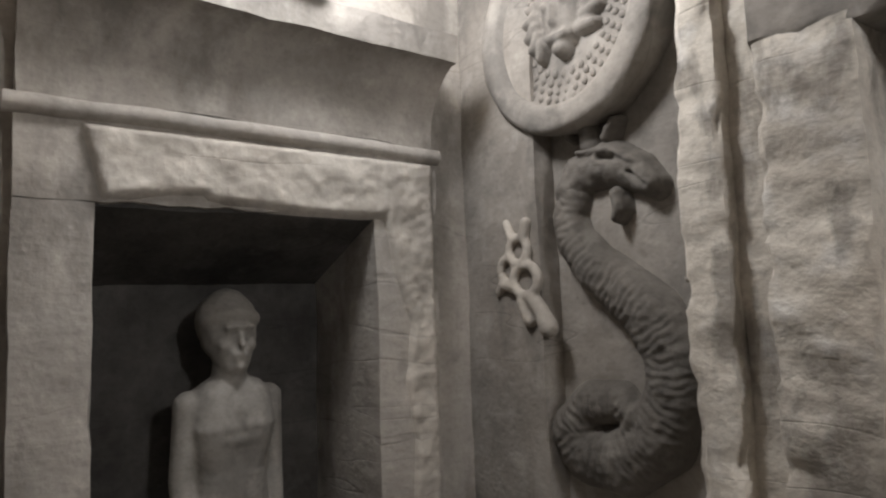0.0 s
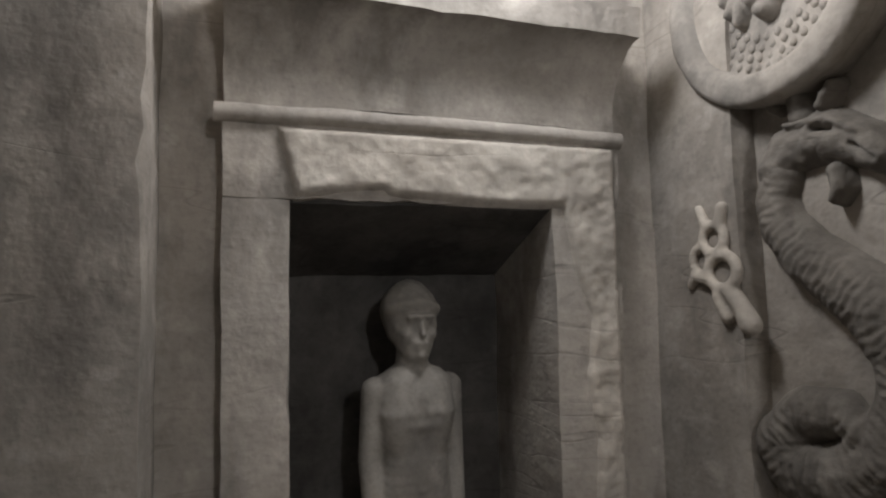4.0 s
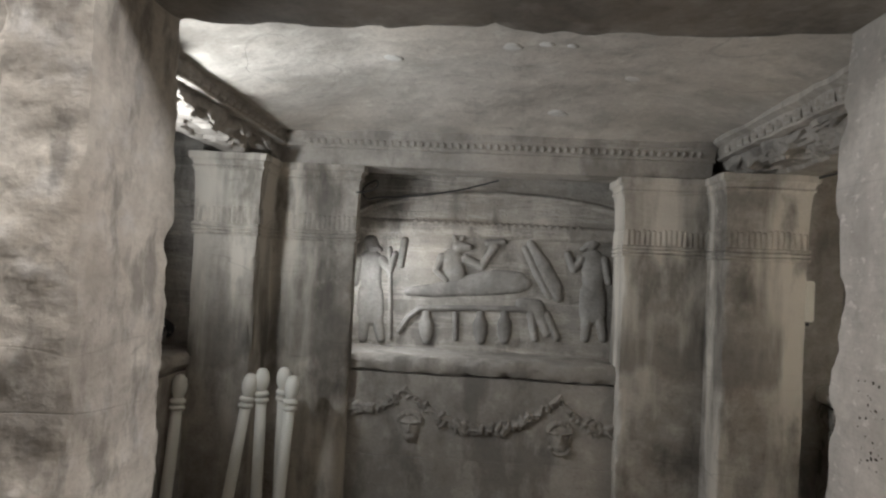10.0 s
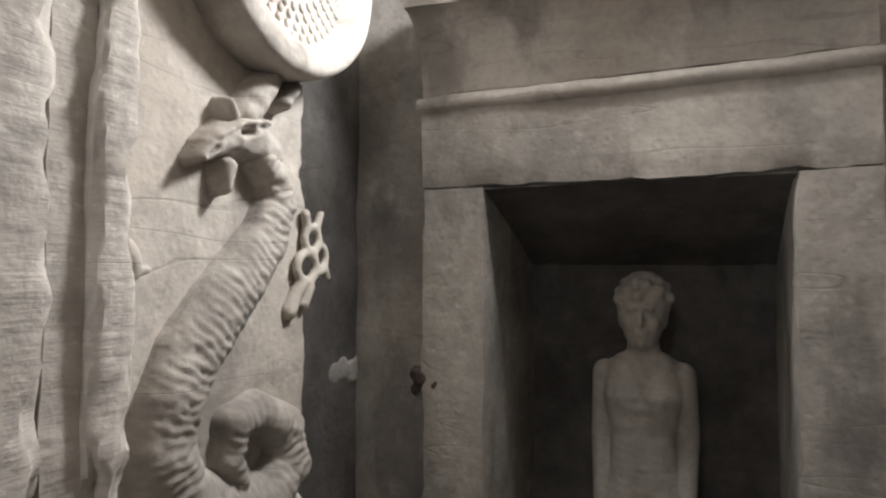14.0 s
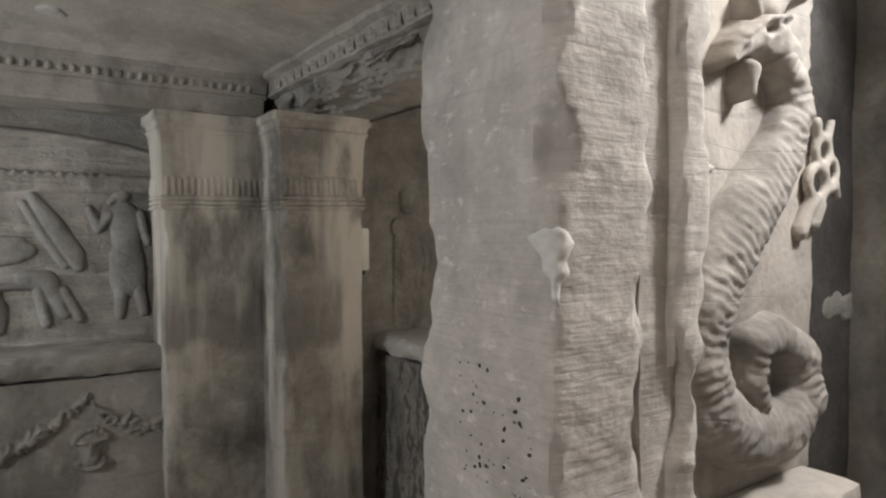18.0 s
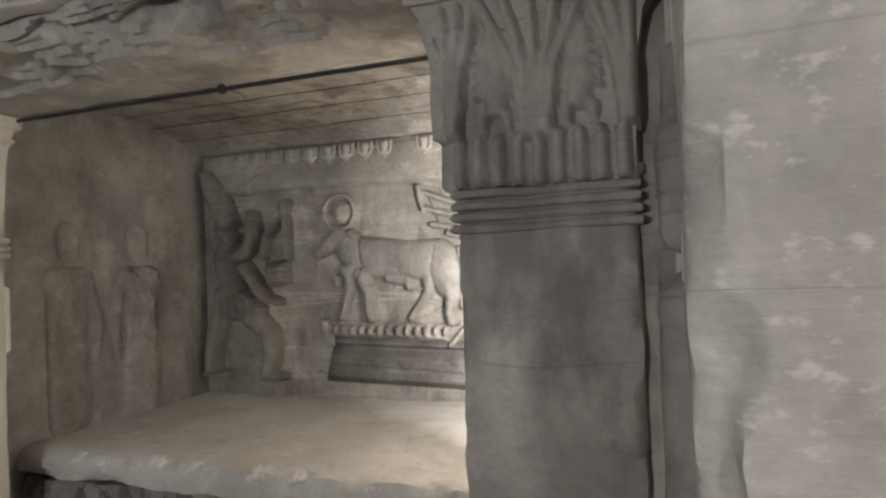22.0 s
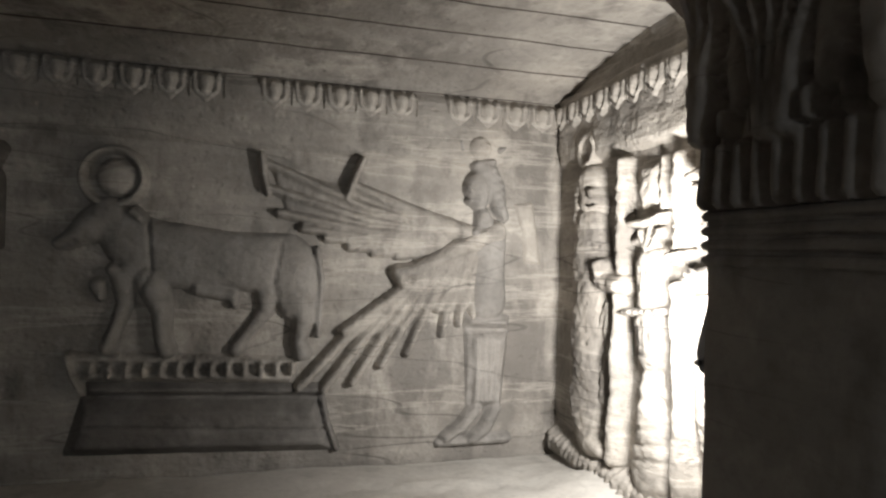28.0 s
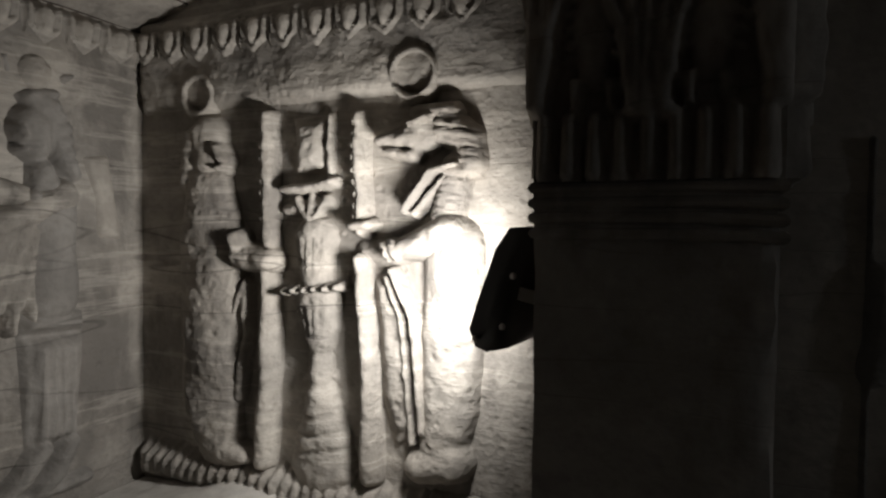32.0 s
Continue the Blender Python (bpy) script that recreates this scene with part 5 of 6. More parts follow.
for u, v in ((-0.475, 0.525), (0.363, 0.520)):
    mk = Relief(u - 0.12, u + 0.12, v - 0.16, v + 0.15, 0.006)
    mk.stroke(0.036, (u, v + 0.012, 0.058), (u, v - 0.045, 0.044)).stroke(0.052, (u, v + 0.01, 0.010), (u, v - 0.018, 0.016))
    mk.stroke(0.043, (u - 0.045, v + 0.028, 0.008), (u - 0.014, v + 0.026, 0.008)).stroke(0.043, (u + 0.045, v + 0.028, 0.008), (u + 0.014, v + 0.026, 0.008))
    mk.stroke(0.044, (u - 0.02, v - 0.052, 0.007), (u + 0.02, v - 0.052, 0.007)).stroke(0.04, (u - 0.014, v - 0.066, 0.007), (u + 0.014, v - 0.066, 0.007))
    mk.groove(0.012, (u - 0.04, v + 0.012), (u - 0.016, v + 0.012), w=0.007).groove(0.012, (u + 0.04, v + 0.012), (u + 0.016, v + 0.012), w=0.007)
    for k in range(9):                                   # hair above and curled beard below
        a_ = math.pi * k / 8
        mk.stroke(0.034, (u + 0.062 * math.cos(a_), v + 0.03 + 0.045 * math.sin(a_), 0.016))
        if u > 0:
            mk.stroke(0.034, (u + 0.05 * math.cos(a_), v - 0.065 - 0.03 * math.sin(a_), 0.013))
    mk.carve("mask_relief", LIME, chest_front, "worn carved face mask hung among garlands" if u < 0 else "worn bearded face mask carved among garlands", wear=0.003)
blocks("trim", [((-0.93, 2.352, 0), (0.88, 2.3745, 0.408), dict(chips=("y-z+",), chip=0.006, cell=0.035, amp=0.003))], LIME,
       "low stone ledge along the far sarcophagus", category="moulding")

# ---- solids grown from round lumps ----
def solid(name, chains, mat, voxel=0.01, smooth=4, ridge=0.0):
    """One skin over chains of (x, y, z, radius) points; lumps follow each other closely along a chain."""
    bm = bmesh.new()
    for chain in chains:
        pts = [Vector(c) for c in chain]
        lumps = []
        for p, q in zip(pts, pts[1:] or pts):
            n_ = max(1, round((q - p).xyz.length / max(0.006, 0.38 * min(p.w, q.w))))
            lumps += [p.lerp(q, k / n_) for k in range(n_)]
        lumps.append(pts[-1])
        for k, c in enumerate(lumps):
            r = c.w * (1.0 + (ridge if k % 2 else 0.0))
            bmesh.ops.create_icosphere(bm, subdivisions=2, radius=r, matrix=Matrix.Translation(c.xyz))
    me = bpy.data.meshes.new(name)
    bm.to_mesh(me)
    bm.free()
    ob = new(name, me)
    rm = ob.modifiers.new("skin", "REMESH")
    rm.mode, rm.voxel_size = "VOXEL", voxel
    if smooth:
        sm = ob.modifiers.new("soft", "SMOOTH")
        sm.iterations, sm.factor = smooth, 0.5
    bpy.context.view_layer.update()
    done = bpy.data.meshes.new_from_object(ob.evaluated_get(bpy.context.evaluated_depsgraph_get()))
    ob.modifiers.clear()
    ob.data = done
    done.materials.clear()
    done.materials.append(mat)
    done.polygons.foreach_set("use_smooth", [True] * len(done.polygons))
    return ob


# ---- vestibule: serpents, shields, statues ----
SERPENT = "carved limestone serpent with double crown in relief on the wall"


def serpent(body, head, beard, crown, mat, face):
    """Coiled body with ridged scales; head, beard and crown are parts of it. face: the wall plane behind it."""
    def place(u, v, h):
        return (u, face - h, v)

    def field(pts):
        us, vs, rs = zip(*pts)
        m_ = max(rs) + 0.02
        return Relief(min(us) - m_, max(us) + m_, min(vs) - m_, max(vs) + m_, 0.005)
    b = field(body).snake(0.058, 0.005, 0.019, *body)
    ob = b.carve("serpent_relief", mat, place, SERPENT, "relief", 0.004)
    tagged(ob, group="serpents by the doorway")
    hd = field(head[0] + head[1]).stroke(0.056, *head[0]).stroke(0.060, *[(u, v, r * 0.7) for u, v, r in head[1]])
    hd.groove(0.02, head[0][-1][:2], head[0][-2][:2], w=0.006)
    (u0, v0, _), (u1, v1, _) = head[1][0], head[1][1]
    hd.groove(0.03, ((u0 + 2 * u1) / 3, (v0 + 2 * v1) / 3 - 0.018), (u1, v1 - 0.022), w=0.010)
    hd.under(ob, "head", mat, place, wear=0.005)
    field(beard).stroke(0.05, *beard).under(ob, "beard", mat, place, wear=0.003)
    cr = field([p for c in crown for p in c])
    for c in crown:
        cr.stroke(0.05, *c)
    cr.under(ob, "crown", mat, place, wear=0.005)


serpent([(-1.455, 1.752, 0.045), (-1.481, 1.7, 0.05), (-1.465, 1.636, 0.053), (-1.404, 1.564, 0.06), (-1.319, 1.501, 0.067), (-1.248, 1.443, 0.074), (-1.204, 1.365, 0.077), (-1.202, 1.275, 0.078), (-1.244, 1.18, 0.078), (-1.348, 1.107, 0.079), (-1.464, 1.105, 0.074), (-1.506, 1.162, 0.067), (-1.443, 1.232, 0.057), (-1.347, 1.247, 0.047), (-1.303, 1.212, 0.036), (-1.329, 1.171, 0.029)],
        [[(-1.466, 1.76, 0.047), (-1.434, 1.803, 0.053), (-1.345, 1.815, 0.059), (-1.265, 1.776, 0.046), (-1.219, 1.736, 0.03)], [(-1.414, 1.85, 0.016), (-1.308, 1.838, 0.018), (-1.256, 1.799, 0.014)]],
        [(-1.318, 1.733, 0.024), (-1.311, 1.698, 0.022), (-1.318, 1.674, 0.013)],
        [[(-1.39, 1.87, 0.036), (-1.397, 1.932, 0.032)], [(-1.455, 1.904, 0.017), (-1.49, 1.95, 0.012)], [(-1.332, 1.873, 0.018), (-1.31, 1.911, 0.014)]],
        DARK, 0.038)
serpent([(1.286, 1.765, 0.04), (1.331, 1.732, 0.046), (1.343, 1.679, 0.05), (1.310, 1.598, 0.061), (1.240, 1.525, 0.068), (1.167, 1.449, 0.072), (1.104, 1.376, 0.071), (1.067, 1.303, 0.069), (1.048, 1.231, 0.069), (1.075, 1.14, 0.07), (1.172, 1.072, 0.069), (1.317, 1.052, 0.068), (1.398, 1.109, 0.063), (1.385, 1.19, 0.056), (1.296, 1.241, 0.045), (1.218, 1.233, 0.038), (1.205, 1.171, 0.033), (1.232, 1.117, 0.025)],
        [[(1.301, 1.786, 0.047), (1.255, 1.805, 0.051), (1.179, 1.792, 0.038), (1.125, 1.762, 0.023), (1.098, 1.739, 0.012)], [(1.273, 1.838, 0.018), (1.194, 1.824, 0.017), (1.132, 1.781, 0.01)]],
        [(1.179, 1.738, 0.022), (1.173, 1.71, 0.019), (1.170, 1.688, 0.011)],
        [[(1.228, 1.844, 0.035), (1.263, 1.888, 0.036), (1.310, 1.94, 0.029)], [(1.350, 1.901, 0.02), (1.381, 1.942, 0.014)], [(1.186, 1.838, 0.02), (1.174, 1.862, 0.011)]],
        LIME, 0.098)
def wand(s, x, y, z, k):
    """Wand with two looped snakes; k: its size."""
    def at(u, v, w, d=0.0):
        return (x + s * u * k, y + d, z + v * k, w * k)
    chains = [[at(0.012 + 0.026 * math.cos(a), 0.052 + 0.026 * math.sin(a), 0.010) for a in [math.pi * i / 7 for i in range(15)]],
              [at(-0.006 + 0.034 * math.cos(a), -0.008 + 0.03 * math.sin(a), 0.011) for a in [math.pi * i / 7 for i in range(15)]],
              [at(0.044 + 0.022 * math.cos(a), 0.014 + 0.026 * math.sin(a), 0.010) for a in [math.pi * i / 7 for i in range(15)]],
              [at(0.03, 0.08, 0.011), at(0.045, 0.11, 0.009)], [at(-0.005, 0.075, 0.011), at(-0.012, 0.105, 0.012)],
              [at(0.03, -0.02, 0.013), at(0.06, -0.012, 0.012), at(0.075, -0.03, 0.009)],
              [at(-0.02, -0.04, 0.016), at(-0.04, -0.068, 0.016, 0.005), at(-0.055, -0.10, 0.02, 0.01)], [at(0.005, -0.05, 0.014), at(-0.012, -0.085, 0.016, 0.005)]]
    return tagged(solid("herald_wand_relief", chains, PALE, 0.006, 2), "carved wand with looped ends beside the serpent", "relief", "wands beside the serpents")


wand(-1, -1.60, -0.035, 1.555, 1.35)
wand(1, 1.475, 0.09, 1.555, 1.1)
for x, lean, z in ((-1.085, -0.03, 1.53), (0.865, 0.006, 1.53)):
    w = solid("thyrsus_relief", [[(x + lean, -0.03, z - 0.17, 0.009), (x, -0.03, z, 0.01)], [(x, -0.038, z, 0.016), (x, -0.038, z + 0.02, 0.018), (x, -0.036, z + 0.04, 0.01)],
                                 [(x - 0.028, -0.038, z - 0.01, 0.009), (x + 0.03, -0.038, z + 0.005, 0.009)]], PALE, 0.006, 2)
    tagged(w, "worn carved rod tipped with a cone", "relief", "rods by the doorway")


def lathe(profile, n_=48):
    """Profile of (radius, height) pairs turned about z."""
    bm = bmesh.new()
    rings = []
    for r, z in profile:
        rings.append([bm.verts.new((r * math.cos(2 * math.pi * k / n_), r * math.sin(2 * math.pi * k / n_), z)) for k in range(n_)])
    for a_, b_ in zip(rings, rings[1:]):
        for k in range(n_):
            bm.faces.new((a_[k], a_[(k + 1) % n_], b_[(k + 1) % n_], b_[k]))
    bm.faces.new(rings[0][::-1])
    bm.faces.new(rings[-1])
    bmesh.ops.recalc_face_normals(bm, faces=bm.faces)
    return bm


def shield(x, y, z, mat, label):
    root = tagged(new("round_shield_relief"), label, "relief", "shields above the serpents")
    root.matrix_world = pose(x, y, z, 90, 0, 0)
    bm = lathe([(0.292, -0.06), (0.297, 0.03), (0.292, 0.048), (0.280, 0.056), (0.240, 0.058), (0.226, 0.05), (0.220, 0.014), (0.01, 0.012)], 64)
    for v in bm.verts:
        v.co += noise.noise_vector(v.co * 12.0 + Vector((x, 0, 0))) * 0.005
    part("rim", bm, mat, root, "", True)
    face = Relief(-0.19, 0.19, -0.19, 0.19, 0.007)
    face.stroke(0.05, (0.0, 0.03, 0.075), (0.0, -0.03, 0.06)).stroke(0.07, (0.0, 0.02, 0.014), (0.0, -0.02, 0.02)).stroke(0.062, (-0.032, 0.03, 0.017)).stroke(0.062, (0.032, 0.03, 0.017))
    face.stroke(0.06, (-0.03, -0.055, 0.012), (0.03, -0.055, 0.012)).stroke(0.055, (0.0, -0.085, 0.025))
    for k in range(15):
        a_ = radians(-40 + 260 * k / 14)
        face.stroke(0.04, (0.085 * math.cos(a_), 0.01 + 0.09 * math.sin(a_), 0.022), (0.12 * math.cos(a_ + 0.2), 0.01 + 0.125 * math.sin(a_ + 0.2), 0.014))
    ob = new("gorgon_face", face.mesh("gorgon_face", mat, lambda u, v, h: (u, v, 0.01 + h), 0.003))
    ob.parent = root
    bm = bmesh.new()
    for ring_, (r, cnt) in enumerate(((0.140, 30), (0.162, 34), (0.184, 39), (0.205, 44))):
        for k in range(cnt):
            a_ = 2 * math.pi * (k + 0.5 * (ring_ % 2)) / cnt
            bmesh.ops.create_icosphere(bm, subdivisions=1, radius=0.0125,
                                       matrix=Matrix.Translation((r * math.cos(a_), r * math.sin(a_), 0.013)) @ Matrix.Rotation(a_, 4, "Z") @ Matrix.Diagonal((1.1, 0.85, 0.5, 1)))
    ob = part("scale_field", bm, mat, root, "", True)
    ob["kind"] = "stuff"
    return root


shield(-1.425, 0.0, 2.2, PANEL, "round stone shield carved with a snake-haired face")
shield(1.318, 0.05, 2.245, LIME, "chipped round stone shield with a carved face")

for x0, x1, y in ((-1.545, -1.08, 0.04), (0.89, 1.45, 0.10)):
    blocks("pedestal", [((x0, y - 0.10, 0), (x1, y, 0.80), dict(chips=("x-y-", "x+y-"), chip=0.008, cell=0.05)),
                        ((x0 - 0.01, y - 0.15, 0.80), (x1 + 0.01, y, 0.90), dict(chips=("x-y-", "x+y-", "y-z+", "y-z-"), chip=0.016, cell=0.03)),
                        ((x0, y - 0.12, 0.90), (x1, y, 0.95), dict(chips=("x-y-", "x+y-", "y-z+"), chip=0.012, cell=0.03))],
           PALE, "limestone pedestal with worn cornice under a serpent", kind="", category="pedestal")

STATUE = stone("statue_stone", (0.33, 0.31, 0.283), (0.19, 0.178, 0.162), blotch=6.0, grain=80, bump=0.2, streak=0.15)


def statue(x, y, top, s, curly, label, turn=0.0):
    """A standing figure, head top at the given height, facing the vestibule axis; s: -1 or 1, the side of the axis."""
    k = 0.93

    def P(f, a, z, r):                     # f: towards the front, a: across, z: down from the top
        z = 0.03 + 0.885 * z if z < 0.26 else z
        f, a = f * math.cos(turn) - a * 0.8 * math.sin(turn), f * math.sin(turn) + a * 0.8 * math.cos(turn)
        return (x - s * f * k, y + a * k, top - z * k, r * k * 0.92)
    chains = [[P(-0.014, 0, 0.085, 0.086), P(0.0, 0, 0.115, 0.08)], [P(0.016, 0, 0.155, 0.062), P(0.03, 0, 0.19, 0.044)],
              [P(0.071, 0, 0.09, 0.007), P(0.080, 0, 0.125, 0.009), P(0.085, 0, 0.140, 0.011)], [P(0.068, -0.04, 0.088, 0.010), P(0.076, -0.014, 0.084, 0.009)], [P(0.068, 0.04, 0.088, 0.010), P(0.076, 0.014, 0.084, 0.009)],
              [P(0.064, -0.028, 0.102, 0.009)], [P(0.064, 0.028, 0.102, 0.009)], [P(0.05, -0.04, 0.14, 0.022)], [P(0.05, 0.04, 0.14, 0.022)],
              [P(0.074, -0.016, 0.166, 0.007), P(0.078, 0, 0.164, 0.009), P(0.074, 0.016, 0.166, 0.007)], [P(0.07, -0.012, 0.178, 0.009), P(0.07, 0.012, 0.178, 0.009)], [P(0.064, 0, 0.20, 0.016)],
              [P(0.0, -0.078, 0.12, 0.012), P(0.002, -0.076, 0.145, 0.010)], [P(0.0, 0.078, 0.12, 0.012), P(0.002, 0.076, 0.145, 0.010)],
              [P(-0.02, 0, 0.04, 0.07), P(-0.04, 0, 0.09, 0.06), P(-0.05, 0, 0.15, 0.045)],
              [P(0.0, 0, 0.20, 0.05), P(-0.005, 0, 0.27, 0.056)], [P(-0.005, -0.13, 0.315, 0.046), P(-0.005, -0.05, 0.275, 0.045), P(-0.005, 0.05, 0.275, 0.045), P(-0.005, 0.13, 0.315, 0.046)],
              [P(0.058, 0, 0.56, 0.012)], [P(0.046, -0.085, 0.36, 0.034), P(0.050, -0.05, 0.385, 0.036), P(0.050, -0.02, 0.39, 0.03)], [P(0.046, 0.085, 0.36, 0.034), P(0.050, 0.05, 0.385, 0.036), P(0.050, 0.02, 0.39, 0.03)],
              [P(0.01, -0.052, 0.30, 0.07), P(0.018, -0.055, 0.36, 0.075), P(0.008, -0.042, 0.46, 0.064), P(0, -0.05, 0.58, 0.07), P(0, -0.06, 0.66, 0.075)],
              [P(0.01, 0.052, 0.30, 0.07), P(0.018, 0.055, 0.36, 0.075), P(0.008, 0.042, 0.46, 0.064), P(0, 0.05, 0.58, 0.07), P(0, 0.06, 0.66, 0.075)],
              [P(0.015, 0, 0.32, 0.065), P(0.01, 0, 0.46, 0.06), P(0.005, 0, 0.62, 0.07)],
              [P(0.0, -0.075, 0.72, 0.075), P(0.0, -0.07, 0.95, 0.06), P(0.0, -0.07, 1.22, 0.045)],
              [P(0.02, 0.075, 0.72, 0.075), P(0.06, 0.07, 0.95, 0.06), P(0.07, 0.07, 1.22, 0.045)],
              [P(0, -0.135, 0.30, 0.042), P(-0.01, -0.15, 0.48, 0.036), P(0.02, -0.145, 0.66, 0.03), P(0.03, -0.14, 0.73, 0.034)],
              [P(0, 0.135, 0.30, 0.042), P(-0.01, 0.15, 0.48, 0.036), P(0.02, 0.145, 0.66, 0.03), P(0.03, 0.14, 0.73, 0.034)],
              [P(-0.06, -0.05, 1.27, 0.045), P(0.12, -0.05, 1.27, 0.045)], [P(-0.06, 0.06, 1.27, 0.045), P(0.12, 0.06, 1.27, 0.045)]]
    if not curly:                          # close-cropped hair, its edge raised above the brow
        chains += [[P(-0.024, 0, 0.066, 0.090)], [P(-0.045, 0, 0.12, 0.066)],
                   [P(0.045 * math.cos(a_), 0.078 * math.sin(a_), 0.045 + 0.02 * abs(math.sin(a_)), 0.024) for a_ in [radians(20 * k_ - 100) for k_ in range(11)]]]
    for i in range(26 if curly else 0):
        a_, b_ = radians(137.5 * i), radians(80 - 2.9 * i)
        chains.append([P(-0.026 + 0.09 * math.cos(b_) * math.cos(a_), 0.092 * math.cos(b_) * math.sin(a_), 0.078 - 0.09 * math.sin(b_), 0.022 if curly else 0.015)])
    ob = solid("statue", chains, STATUE, 0.005, 5)
    tagged(ob, label, "statue")
    base = top - 1.32 * k
    blocks("plinth", [((min(x - 0.17, x + 0.17), y - 0.2, 0), (max(x - 0.17, x + 0.17), y + 0.2, base + 0.012))], LIME,
           "rough limestone plinth inside the statue niche", kind="", category="plinth", cell=0.06)


statue(-1.955, -0.70, 1.55, -1, False, "smooth limestone statue of a standing man", radians(6))
statue(2.03, -0.61, 1.545, 1, True, "limestone statue of a standing woman with curled hair")

# ---- capitals ----
def collar(name, lo, hi, profile, mat, parent, seg=7, label=""):
    """Rings of (height, spread) about the rectangle lo-hi."""
    verts, faces = [], []
    for z, o in profile:
        x0, y0, x1, y1 = lo[0] - o, lo[1] - o, hi[0] + o, hi[1] + o
        ring_ = [(x0 + (x1 - x0) * k / seg, y0) for k in range(seg)] + [(x1, y0 + (y1 - y0) * k / seg) for k in range(seg)] + \
                [(x1 - (x1 - x0) * k / seg, y1) for k in range(seg)] + [(x0, y1 - (y1 - y0) * k / seg) for k in range(seg)]
        for u, v in ring_:
            p = Vector((u, v, z))
            verts.append(p + wobble(p, 0.004, 9.0))
    m_ = 4 * seg
    for j in range(len(profile) - 1):
        for k in range(m_):
            faces.append((j * m_ + k, j * m_ + (k + 1) % m_, (j + 1) * m_ + (k + 1) % m_, (j + 1) * m_ + k))
    faces.append(tuple(range(m_))[::-1])
    faces.append(tuple((len(profile) - 1) * m_ + k for k in range(m_)))
    ob = new(name, mesh_from(name, verts, faces, mat, True))
    ob.data.set_sharp_from_angle(angle=radians(35))
    ob.parent = parent
    return tagged(ob, label) if label else ob


